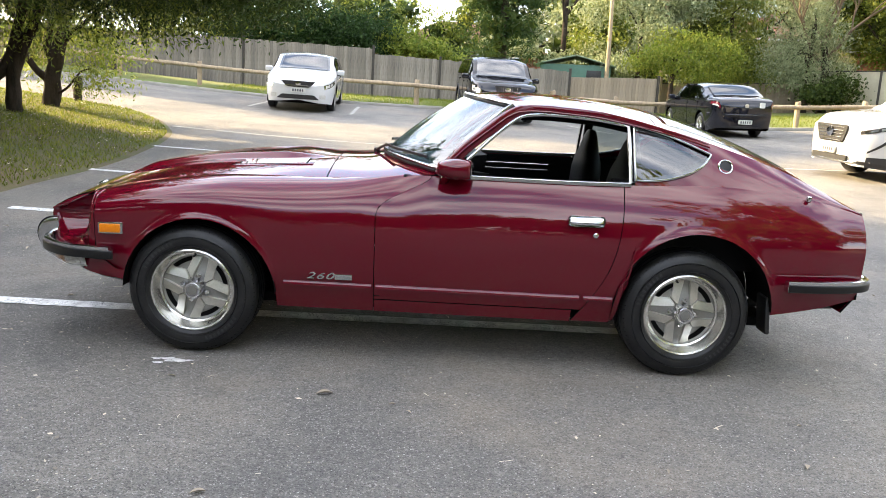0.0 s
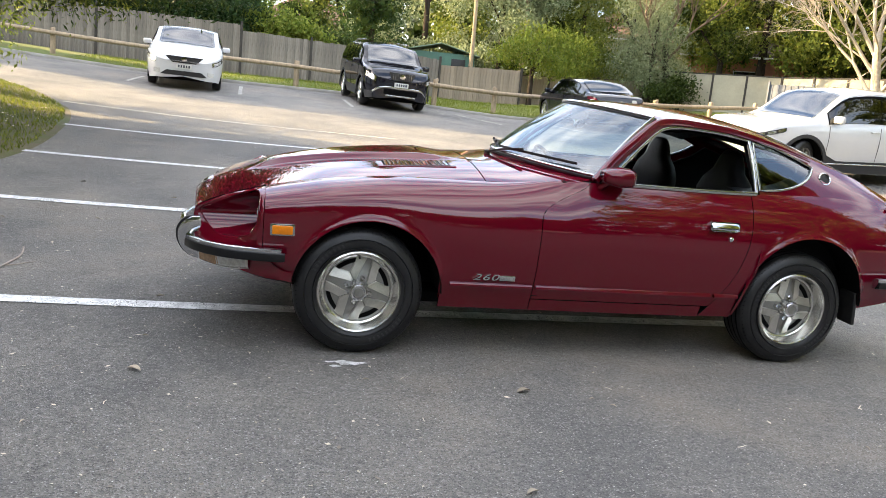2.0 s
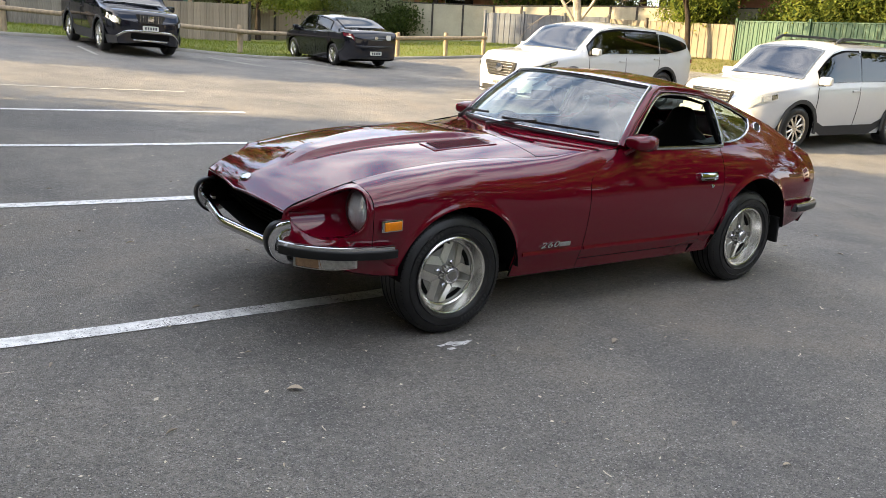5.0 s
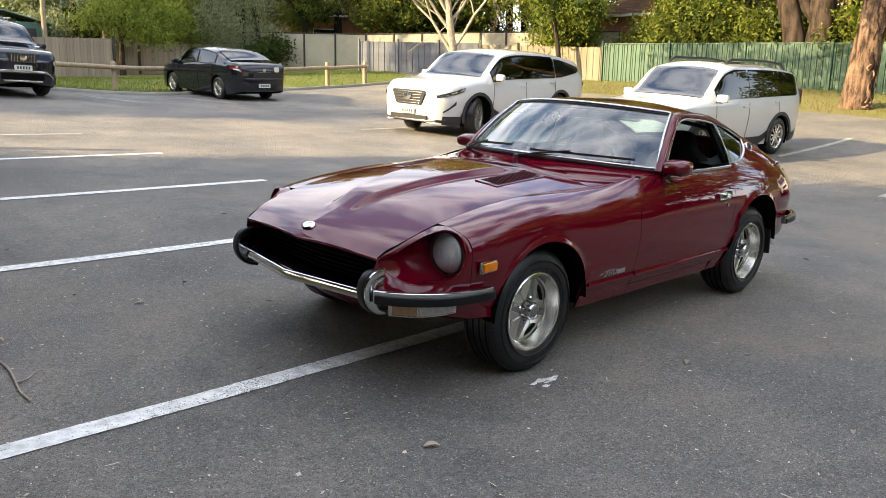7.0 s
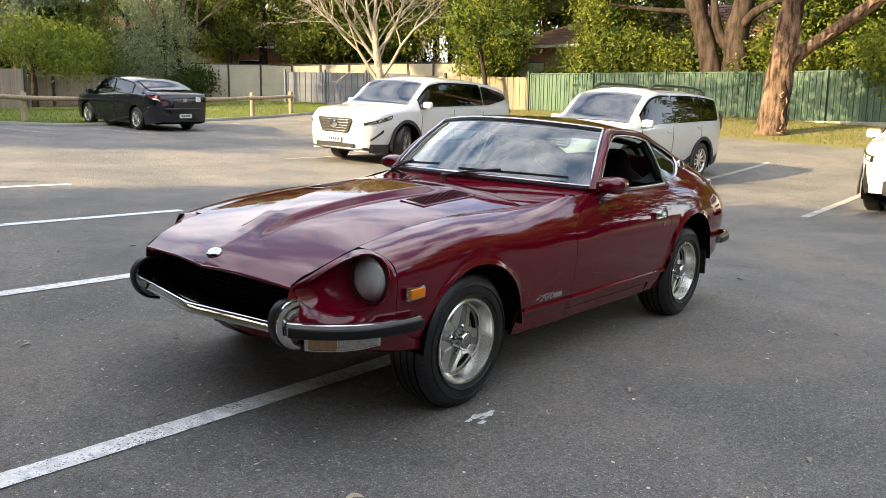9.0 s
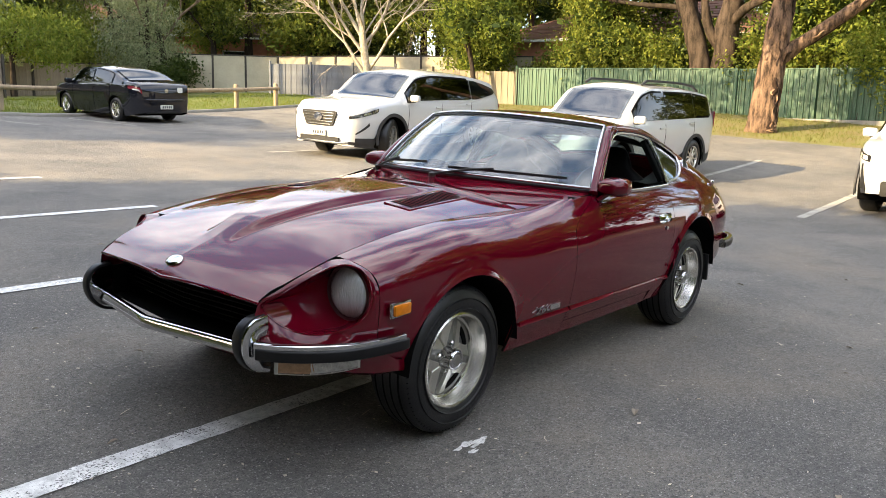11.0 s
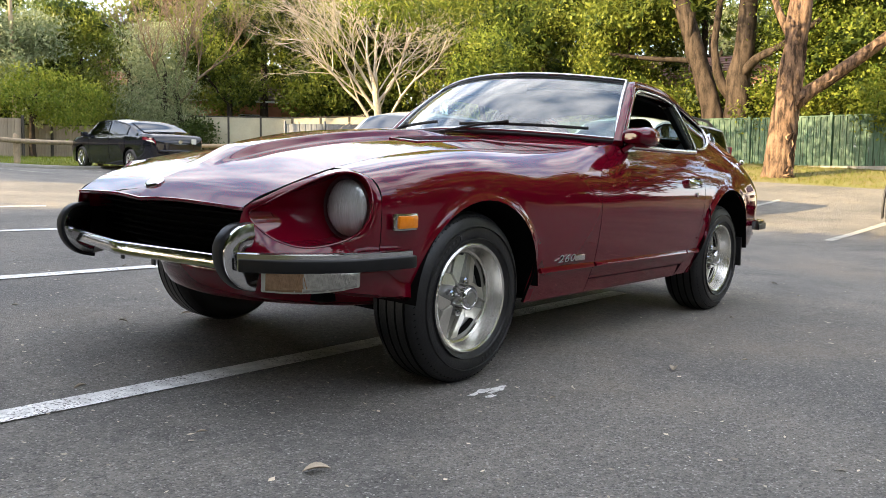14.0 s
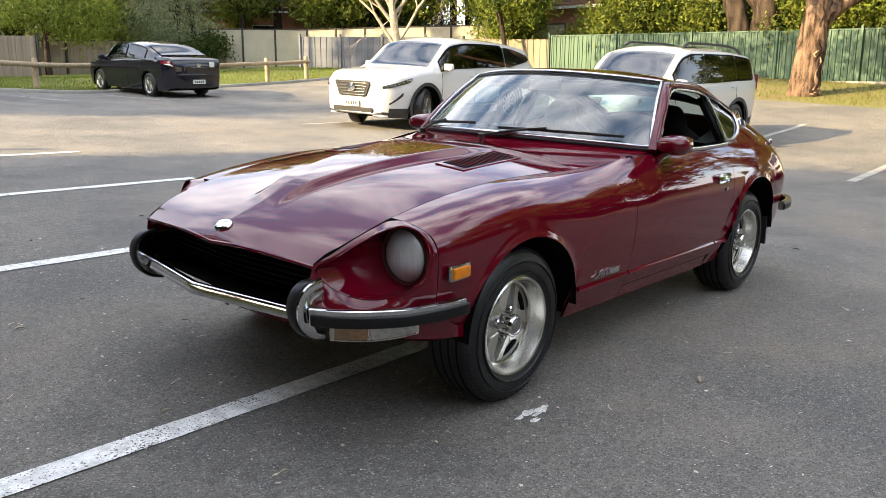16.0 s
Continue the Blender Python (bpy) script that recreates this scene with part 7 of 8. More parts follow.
def tree(name, label, x, y, h, trunk_r, blobs, count, leaf, material, bark=BARK, seed=1, lean=(0, 0), base=None, limbs=4, clump=0.35, droop=0.0, narrow=0.45, category="tree", trunk_h=None, inner=True):
    z = ground_z(x, y) if base is None else base
    t = thing(name, label, category)
    th = trunk_h or h * 0.6
    top = Vector((x + lean[0], y + lean[1], z + th))
    limb("trunk", [(x, y, z - 0.3), (x + lean[0] * 0.15, y + lean[1] * 0.15, z + th * 0.3), (x + lean[0] * 0.6, y + lean[1] * 0.6, z + th * 0.7), tuple(top)], trunk_r * 1.15, trunk_r * 0.45, bark, t, 10, 0.2, seed)
    rng = random.Random(seed)
    world_blobs = [(x + b[0], y + b[1], z + b[2], b[3], b[4], b[5]) for b in blobs]
    for k in range(min(limbs, len(world_blobs))):
        b = world_blobs[k]
        s = Vector((x, y, z)).lerp(top, rng.uniform(0.45, 0.9))
        e = Vector(b[:3])
        limb("limb", [tuple(s), tuple(s.lerp(e, 0.5) + Vector((rng.gauss(0, 0.2), rng.gauss(0, 0.2), 0.25))), tuple(e)], trunk_r * 0.45, trunk_r * 0.12, bark, t, 7, 0.2, seed + k)
    leaf_cloud("crown", world_blobs, count, leaf, material, t, seed, clump, droop, narrow)
    # larger dark leaves put the crown's inner shade into the leaf colour
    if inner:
        leaf_cloud("inner_shade_leaves", [(b[0], b[1], b[2], b[3] * 0.62, b[4] * 0.62, b[5] * 0.62) for b in world_blobs], count // 14, leaf * 2.6, L_DARK, t, seed + 500, clump, 0.0, 0.7)
    return t


def blob_row(n, rx, rz, z0, z1, r, seed):
    rng = random.Random(seed)
    return [(rng.uniform(-rx, rx), rng.uniform(-rx, rx) * 0.7, rng.uniform(z0, z1), r * rng.uniform(0.7, 1.25), r * rng.uniform(0.7, 1.2), r * rng.uniform(0.6, 1.0)) for _ in range(n)]


# twin-stemmed tree on the bank, its crown hanging over the bays
bt = thing("bank_tree", "dark multi-stemmed tree leaning over the grass bank", "tree")
zb0 = ground_z(-7.6, 9.6) + 0.2
for k, (pts, r0, r1) in enumerate((
    (((-7.55, 9.42, 0.2), (-7.55, 9.42, 0.75), (-7.56, 9.42, 1.14), (-7.52, 9.42, 1.56), (-7.37, 9.45, 1.99), (-7.21, 9.5, 2.33), (-7.05, 9.5, 2.75), (-6.6, 9.3, 3.9)), 0.155, 0.07),
    (((-7.87, 11.29, 0.3), (-7.86, 11.29, 0.8), (-7.81, 11.29, 1.27), (-7.77, 11.29, 1.61), (-7.65, 11.3, 2.09), (-7.54, 11.3, 2.52), (-7.45, 11.3, 2.99), (-7.2, 11.2, 4.2)), 0.2, 0.08),
    (((-8.3, 9.3, 0.4), (-8.0, 9.35, 1.2), (-7.78, 9.42, 1.51), (-7.57, 9.42, 1.81), (-7.45, 9.42, 2.23), (-7.32, 9.42, 2.73), (-7.3, 9.4, 3.8)), 0.13, 0.07),
    (((-7.8, 11.29, 1.3), (-7.92, 11.27, 1.47), (-8.1, 11.25, 1.64), (-8.28, 11.2, 1.94), (-8.32, 11.2, 2.34), (-8.49, 11.1, 2.75), (-8.9, 11.0, 3.6)), 0.085, 0.04),
    (((-7.73, 11.29, 1.75), (-7.87, 11.25, 2.08), (-7.78, 11.2, 2.41), (-7.64, 11.2, 2.98), (-7.6, 11.1, 3.8)), 0.09, 0.05),
    (((-7.66, 11.3, 2.05), (-7.35, 11.25, 2.39), (-7.0, 11.2, 2.64), (-6.61, 11.1, 2.94), (-5.9, 10.9, 3.3)), 0.06, 0.03),
    (((-7.78, 11.3, 1.15), (-7.5, 11.25, 1.3), (-7.2, 11.2, 1.62), (-6.95, 11.1, 1.7)), 0.03, 0.012),
)):
    limb("trunk" if k < 3 else "limb", pts, r0, r1, BARK, bt, 10, 0.3, k + 3)
# lime leaves: the sunlight on these sprays is put into their colour
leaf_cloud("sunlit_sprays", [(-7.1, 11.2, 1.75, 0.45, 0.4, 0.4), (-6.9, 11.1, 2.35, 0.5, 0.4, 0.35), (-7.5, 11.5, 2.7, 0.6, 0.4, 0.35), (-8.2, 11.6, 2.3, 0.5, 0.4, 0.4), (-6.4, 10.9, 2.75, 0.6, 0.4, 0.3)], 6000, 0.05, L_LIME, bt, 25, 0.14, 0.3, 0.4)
# crown leaves coloured dark for the shade of neighbouring trees
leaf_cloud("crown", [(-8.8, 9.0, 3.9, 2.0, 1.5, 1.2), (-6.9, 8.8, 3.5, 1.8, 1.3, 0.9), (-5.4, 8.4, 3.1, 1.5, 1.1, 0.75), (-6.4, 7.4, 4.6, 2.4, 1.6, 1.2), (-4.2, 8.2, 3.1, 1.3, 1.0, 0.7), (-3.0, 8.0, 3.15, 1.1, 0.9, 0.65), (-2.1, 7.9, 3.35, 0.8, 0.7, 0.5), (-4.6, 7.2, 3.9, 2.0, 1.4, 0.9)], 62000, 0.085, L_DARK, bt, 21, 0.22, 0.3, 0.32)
# lighter copy of the same foliage, coloured as if lit
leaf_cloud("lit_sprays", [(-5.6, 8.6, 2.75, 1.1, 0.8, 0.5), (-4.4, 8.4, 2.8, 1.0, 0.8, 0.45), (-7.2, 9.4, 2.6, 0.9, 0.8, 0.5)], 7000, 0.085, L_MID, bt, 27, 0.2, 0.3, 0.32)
# dark leaves inside this crown too, coloured for its shade
leaf_cloud("inner_shade_leaves", [(-6.6, 8.4, 3.9, 2.2, 0.9, 0.6), (-4.2, 8.0, 3.4, 1.9, 0.7, 0.4)], 3500, 0.2, L_DARK, bt, 28, 0.3, 0.2, 0.5)
# low sprays take the lime colour for sunlight as well
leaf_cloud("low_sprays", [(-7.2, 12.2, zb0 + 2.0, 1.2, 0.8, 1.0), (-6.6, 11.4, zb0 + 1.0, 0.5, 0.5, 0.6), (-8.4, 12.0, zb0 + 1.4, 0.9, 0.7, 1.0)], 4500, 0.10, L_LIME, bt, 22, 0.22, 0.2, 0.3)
stump = thing("mossy_post", "short mossy timber post in the grass", "post")
limb("stem", [(-8.15, 13.1, 0.7), (-8.15, 13.1, 1.2), (-8.14, 13.1, 1.58)], 0.10, 0.085, BARK, stump, 10, 0.25, 4)

# ivy hedge, shrubs and conifer behind the paling fence
def shrub(name, label, blobs, count, leaf, material, seed, clump=0.25, category="shrub", droop=0.0, narrow=0.5):
    t = thing(name, label, category)
    for k, b in enumerate(blobs[:4]):
        zz = ground_z(b[0], b[1])
        limb("stem", [(b[0], b[1], zz - 0.2), (b[0] + 0.1, b[1], (zz + b[2]) / 2), (b[0], b[1], b[2])], 0.06, 0.02, BARK, t, 6, 0.2, seed + k)
    leaf_cloud("foliage", blobs, count, leaf, material, t, seed, clump, droop, narrow)
    return t


shrub("ivy_hedge", "dense dark ivy hedge spilling over the paling fence", [(x, 29.3, 4.25 - 0.02 * x + 0.2 * math.sin(x * 2.1), 1.1, 0.8, 1.1) for x in np.arange(-9.5, -2.6, 0.9)], 26000, 0.14, L_IVY, 31)
shrub("lime_shrub", "yellow-green shrub above the paling fence", [(-1.9, 29.3, 3.9, 0.9, 0.7, 0.7), (-0.9, 29.4, 3.75, 0.9, 0.7, 0.6), (0.1, 29.6, 3.4, 0.7, 0.6, 0.5)], 6000, 0.16, L_LIME, 32)
shrub("dark_shrub", "dark rounded shrub behind the fence", [(0.6, 31.0, 3.3, 0.9, 0.8, 0.6), (1.4, 31, 3.1, 0.8, 0.8, 0.6)], 3600, 0.17, L_DARK, 33)
tree("conifer", "tall dark conifer behind the paling fence", 2.6, 33.0, 14, 0.25, [(0.1, 0, 10.2, 1.4, 1.3, 1.4), (-0.2, 0, 12.0, 1.1, 1.0, 1.3), (0.1, 0, 13.6, 0.7, 0.7, 1.1), (0, 0, 3.0, 1.9, 1.6, 1.4), (0.2, 0, 4.8, 2.1, 1.8, 1.5), (-0.3, 0, 6.6, 1.9, 1.7, 1.5), (0.3, 0, 8.4, 1.5, 1.4, 1.4), (-0.9, 0, 5.6, 1.3, 1.2, 1.3), (1.0, 0, 5.4, 1.2, 1.2, 1.3)], 26000, 0.16, L_IVY, seed=34, narrow=0.25)
tree("tall_tree", "tall dark tree behind the hedge", -9.5, 33.5, 11, 0.25, blob_row(9, 3.6, 0, 4.0, 9.0, 1.8, 35), 15300, 0.192, L_DARK, seed=35)
tree("tall_tree", "leafy tree above the paling fence", -14.0, 32.5, 11, 0.25, blob_row(9, 4.0, 0, 3.0, 9.0, 2.0, 36), 15300, 0.192, L_MID, seed=36)
tree("garden_tree", "light feathery green tree over the timber fence", 9.6, 35.2, 9, 0.14, blob_row(10, 2.6, 0, 2.0, 7.0, 1.1, 37), 15000, 0.2, L_GREY, seed=37, narrow=0.34, inner=False)
tree("garden_tree", "light feathery green tree over the timber fence", 12.4, 36.6, 9, 0.16, blob_row(11, 2.6, 0, 2.0, 7.4, 1.2, 38), 15000, 0.2, L_MID, seed=38, narrow=0.34)
tree("garden_tree", "bright green tree with drooping sprays", 14.2, 35.6, 8, 0.16, [(-0.8, -1.0, 2.2, 1.8, 1.2, 0.9), (0.8, -0.9, 1.9, 1.6, 1.2, 0.8), (0, 0, 3.6, 2.0, 1.5, 1.2), (0.5, 0.4, 5.4, 1.8, 1.5, 1.2)], 16150, 0.16, L_MID, seed=39, droop=0.3, narrow=0.3, inner=False)
tree("grey_shrub_tree", "grey-green feathery tree above the fence", 17.2, 33.2, 7, 0.14, [(-1.0, 0, 2.4, 1.4, 1.2, 1.2), (0.8, 0, 2.0, 1.4, 1.2, 1.0), (0, 0, 3.8, 1.7, 1.4, 1.2), (-0.5, 0.3, 5.6, 1.6, 1.4, 1.3)], 15300, 0.152, L_GREY, seed=40, droop=0.35, narrow=0.28, inner=False)
shrub("dark_shrub", "dark low shrub spilling over the cream fence", [(18.3, 32.0, 3.3, 1.0, 0.8, 0.7), (17.2, 32.0, 3.0, 0.9, 0.7, 0.5)], 2600, 0.17, L_DARK, 41)
tree("tall_tree", "tall dark tree behind the gardens", 20.0, 42.0, 9, 0.25, blob_row(9, 3.4, 0, 3.2, 8.0, 1.6, 42), 12000, 0.17, L_GREY, seed=42, inner=False)
tree("tall_tree", "tall grey-green tree behind the gardens", 13.0, 44.0, 9, 0.3, blob_row(12, 4.2, 0, 3.0, 7.5, 1.9, 43), 15000, 0.2, L_GREY, seed=43, inner=False)
tree("tall_tree", "tall leafy tree behind the gardens", 3.0, 52.0, 10, 0.3, blob_row(10, 4.0, 0, 3.4, 7.6, 2.0, 44), 11900, 0.24, L_MID, seed=44)
tree("tall_tree", "tall leafy tree behind the brick house", 28.5, 34.0, 13, 0.3, blob_row(12, 4.0, 0, 3.4, 11.5, 2.1, 45), 18000, 0.2, L_MID, seed=45)
tree("garden_tree", "dark leafy tree beside the bare tree", 21.9, 34.6, 9, 0.2, blob_row(10, 1.8, 0, 3.0, 8.2, 1.3, 46), 17000, 0.15, L_MID, seed=46)

for k, (x, y, h) in enumerate(((-26, 44, 13), (-20, 50, 14), (-12, 55, 12), (9, 58, 10), (16, 56, 10), (22, 50, 10), (29, 48, 13), (35, 40, 15), (38, 32, 15), (40, 24, 15), (41, 15, 15), (42, 6, 15), (41, -4, 15), (38, -12, 16), (28, 41, 12), (33, 27, 12), (7.5, 46, 8), (31, 38, 13), (35, 35, 14), (37, 28, 14), (26, 37, 12))):
    tree("wood_tree", "tall mixed tree in the wooded backdrop", x, y, h, 0.3, blob_row(max(15, h), 4.2, 0, 3.0, h, 2.4, 140 + k), 500 * h, 0.36, (L_MID, L_GREY, L_MID)[k % 3], seed=140 + k, narrow=0.5)

for k, (x, y, h) in enumerate(((27.0, 30.0, 10), (31.5, 33.0, 12), (29.5, 26.0, 11), (32.5, 22.5, 12))):
    tree("wood_tree", "leafy tree filling the gap behind the bare one", x, y, h, 0.25, blob_row(20, 2.6, 0, 2.6, h, 1.8, 170 + k), 18000, 0.22, (L_MID, L_DARK)[k % 2], seed=170 + k)

# slender pole-like trunks among the leaves
for x, y in ((7.6, 33.2), (10.3, 33.6)):
    t = thing("slender_trunk", "slender straight bare trunk among foliage", "tree")
    z = ground_z(x, y)
    limb("trunk", [(x, y, z - 0.2), (x + 0.05, y, z + 3), (x - 0.02, y, z + 7), (x + 0.03, y, z + 11)], 0.12, 0.07, POSTWOOD, t, 9, 0.1, 5)

# bare winter trees
PALEBARK2 = mat("brown_bare_bark", (0.2, 0.15, 0.11), 0.85, spec=0.1, vary=0.7, scale=6, color2=(0.1, 0.075, 0.055))
bare = thing("bare_tree", "pale leafless tree with a fan of fine twigs", "tree")
zt0 = ground_z(21.3, 22.0)
limb("trunk", [(21.3, 22.0, zt0 - 0.3), (21.2, 22.1, zt0 + 1.2), (21.1, 22.2, zt0 + 2.2), (21.0, 22.3, zt0 + 3.6)], 0.22, 0.14, PALEBARK, bare, 10, 0.2, 8)
roots = [((21.2, 22.1, zt0 + 1.0), (-0.45, 0.35, 0.9)), ((21.2, 22.1, zt0 + 1.2), (0.35, -0.3, 0.95)), ((21.1, 22.2, zt0 + 2.0), (-0.25, 0.3, 0.9)), ((21.0, 22.3, zt0 + 3.4), (0.15, -0.1, 1)), ((21.0, 22.3, zt0 + 2.8), (-0.4, 0.4, 0.8)), ((21.1, 22.2, zt0 + 2.4), (0.4, -0.45, 0.8)), ((21.0, 22.3, zt0 + 3.0), (0.1, 0.3, 0.95))]
twigs("branching", roots, 0.36, 4, 2, 3.5, 0.085, PALEBARK, bare, 9, droop=0.05)
twigs("fine_branching", [((21.1, 22.2, zt0 + 1.9 + 0.3 * k), (0.7 * math.cos(k * 1.9), 0.7 * math.sin(k * 1.9), 0.75)) for k in range(5)], 0.55, 3, 2, 3.2, 0.045, PALEBARK, bare, 12, droop=0.12)
bare2 = thing("bare_tree", "brown leafless tree among the garden trees", "tree")
zt1 = ground_z(18.2, 33.4)
limb("trunk", [(18.2, 33.4, zt1 - 0.3), (18.1, 33.4, zt1 + 2.0), (17.9, 33.5, zt1 + 3.4)], 0.2, 0.14, BARK, bare2, 9, 0.2, 8)
twigs("branching", [((18.0, 33.4, zt1 + 2.2), (-0.6, 0.2, 0.8)), ((18.0, 33.4, zt1 + 2.5), (0.6, -0.2, 0.8)), ((17.9, 33.5, zt1 + 3.3), (-0.1, 0, 1)), ((17.9, 33.5, zt1 + 3.0), (0.2, -0.2, 1)), ((17.9, 33.5, zt1 + 3.0), (-0.35, 0.2, 1))], 0.36, 4, 2, 3.4, 0.085, PALEBARK2, bare2, 19, droop=-0.02)

# big gum on the side verge
gum = thing("gum_tree", "massive gum tree with peeling orange-brown bark", "tree")
gz = ground_z(20.1, 4.7)
limb("trunk", [(20.1, 4.7, gz - 0.2), (20.1, 4.7, gz + 0.12), (20.11, 4.66, gz + 0.8), (20.14, 4.56, gz + 1.9), (20.18, 4.45, gz + 3.3), (20.22, 4.3, gz + 4.8), (20.3, 4.1, gz + 8)], 0.47, 0.27, GUMBARK, gum, 22, 0.28, 11, "peeling orange-brown trunk")
limb("limb", [(20.15, 4.45, gz + 2.0), (20.25, 4.1, gz + 2.35), (20.5, 3.3, gz + 2.95), (20.8, 2.3, gz + 3.75), (21.1, 1.2, gz + 4.7), (21.3, -0.3, gz + 6.5)], 0.24, 0.12, GUMBARK, gum, 14, 0.25, 12)
limb("limb", [(20.2, 4.4, gz + 3.8), (20.35, 4.8, gz + 4.5), (20.7, 5.3, gz + 5.5), (21.2, 6.2, gz + 7.0)], 0.14, 0.06, GUMBARK, gum, 10, 0.25, 13)
# two limbs added out of view to carry the canopy that shades the fence
limb("limb", [(20.25, 4.2, gz + 6.4), (18.5, 6.0, gz + 6.4), (16.2, 9.0, gz + 6.0), (15.0, 13.0, gz + 5.9)], 0.14, 0.05, GUMBARK, gum, 8, 0.25, 14)
limb("limb", [(20.25, 4.2, gz + 6.2), (18.4, 4.0, gz + 6.3), (16.4, 2.8, gz + 5.9), (15.0, 1.6, gz + 5.8)], 0.13, 0.05, GUMBARK, gum, 8, 0.25, 17)
PEEL = (mat("peeling_dark_bark", (0.055, 0.033, 0.024), 0.9, spec=0.1, vary=0.8, scale=9, color2=(0.02, 0.014, 0.011), bump=0.8, bscale=30), mat("fresh_bark", (0.36, 0.23, 0.15), 0.85, spec=0.1, vary=0.8, scale=7, color2=(0.17, 0.1, 0.065), bump=0.8, bscale=30))
trunk_line = catmull([(20.1, 4.7, gz - 0.2), (20.1, 4.7, gz + 0.12), (20.11, 4.66, gz + 0.8), (20.14, 4.56, gz + 1.9), (20.18, 4.45, gz + 3.3), (20.22, 4.3, gz + 4.8), (20.3, 4.1, gz + 8)], 5)
limb_line = catmull([(20.15, 4.45, gz + 2.0), (20.25, 4.1, gz + 2.35), (20.5, 3.3, gz + 2.95), (20.8, 2.3, gz + 3.75), (21.1, 1.2, gz + 4.7), (21.3, -0.3, gz + 6.5)], 5)
rngp = random.Random(77)
for k in range(88):
    line, r0, r1 = (trunk_line, 0.47, 0.27) if k < 66 else (limb_line, 0.24, 0.12)
    m_ = len(line)
    i0 = rngp.uniform(1.0, m_ * (0.62 if k < 66 else 0.8))
    ln, ang, w_ = rngp.uniform(1.2, 4.5), rngp.uniform(math.pi * 0.45, math.pi * 1.75), rngp.uniform(0.05, 0.16)
    rows = []
    for q in range(9):
        f = min(i0 + ln * q / 8, m_ - 1.001)
        c = line[int(f)].lerp(line[int(f) + 1], f - int(f))
        d = (line[int(f) + 1] - line[int(f)]).normalized()
        sd = d.cross(Vector((0.3, 1, 0.1))).normalized()
        up_ = sd.cross(d)
        r = lerp(r0, r1, (f / (m_ - 1)) ** 0.8) * (1.075 + 0.03 * math.sin(q * 1.7 + k))
        ww = w_ * math.sin(math.pi * (q + 0.6) / 9.2) * (1 + 0.3 * math.sin(q * 2.3 + k))
        aa = ang + 0.12 * math.sin(q * 0.9 + k)
        rows.append([c + (sd * math.cos(aa + e * ww) + up_ * math.sin(aa + e * ww)) * r * (1 - 0.05 * abs(e)) for e in (-1.6, -0.8, 0, 0.8, 1.6)])
    net("bark_strip", rows, PEEL[k % 2], gum, thick=0.012)
# the four outlying low blobs are unseen, added to shade the green fence
leaf_cloud("crown", [(20.6, 4.0, gz + 9.6, 3.6, 3.6, 2.0), (21.2, -1.6, gz + 8.2, 2.6, 2.6, 1.5), (21.3, 7.6, gz + 7.6, 2.2, 2.4, 1.4), (15.6, 6.5, gz + 5.6, 2.2, 2.4, 0.8), (14.8, 11.0, gz + 5.7, 2.2, 2.6, 0.8), (15.5, 15.0, gz + 5.9, 2.0, 2.2, 0.8), (15.2, 2.0, gz + 5.6, 2.0, 2.4, 0.8)], 15000, 0.2, L_MID, gum, 23, 0.4, 0.3, 0.25)
# more unseen canopy, added so that its shade dapples the fence
leaf_cloud("fence_shade_canopy", [(15.6, 6.5, gz + 5.6, 2.2, 2.4, 0.8), (14.8, 11.0, gz + 5.7, 2.2, 2.6, 0.8), (15.5, 15.0, gz + 5.9, 2.0, 2.2, 0.8), (15.2, 2.0, gz + 5.6, 2.0, 2.4, 0.8), (14.6, -2.0, gz + 5.8, 2.0, 2.2, 0.8)], 7000, 0.24, L_MID, gum, 29, 0.45, 0.3, 0.3)

# dark-trunked trees and the leafy wall over the green fence
DARKBARK = mat("dark_bark", (0.075, 0.055, 0.042), 0.9, spec=0.1, vary=0.95, scale=3.5, color2=(0.018, 0.014, 0.011), stretch=(2, 2, 0.5), bump=1.0, bscale=16)
dark = thing("twin_trunk_tree", "dark twin-trunked tree behind the green fence", "tree")
dz = ground_z(26.4, 8.6)
for k, pts in enumerate((((25.3, 8.7, dz - 0.3), (25.3, 8.7, dz + 1.6), (25.2, 9.2, dz + 3.4), (25.1, 10.3, dz + 7)), ((25.4, 7.9, dz - 0.3), (25.4, 7.85, dz + 2.5), (25.5, 7.7, dz + 4), (25.5, 7.5, dz + 7.5)))):
    limb("trunk", pts, (0.44, 0.52)[k], 0.30, DARKBARK, dark, 14, 0.35, 15 + k)
for k, pts in enumerate((((25.35, 7.8, dz + 2.9), (25.2, 7.2, dz + 3.5), (25.0, 6.2, dz + 3.9), (24.9, 5.0, dz + 4.6)), ((25.25, 9.2, dz + 3.2), (25.0, 9.6, dz + 4.0), (24.8, 9.4, dz + 5.4)), ((25.4, 7.9, dz + 2.0), (25.1, 8.4, dz + 2.9), (25.0, 8.6, dz + 4.2), (25.1, 8.4, dz + 6.5)))):
    limb("limb", pts, (0.2, 0.15, 0.22)[k], 0.1, DARKBARK, dark, 10, 0.3, 40 + k)
limb("limb", [(26.3, 9.2, dz + 3.4), (26.0, 9.8, dz + 3.8), (25.5, 11.4, dz + 4.0), (25.2, 13.0, dz + 4.3)], 0.16, 0.06, BARK, dark, 8, 0.25, 16)
leaf_cloud("crown", [(26.6, 8.8, dz + 8.2, 4.0, 4.0, 2.0), (25.6, 12.4, dz + 5.8, 2.2, 2.6, 1.4)], 8000, 0.2, L_MID, dark, 24)
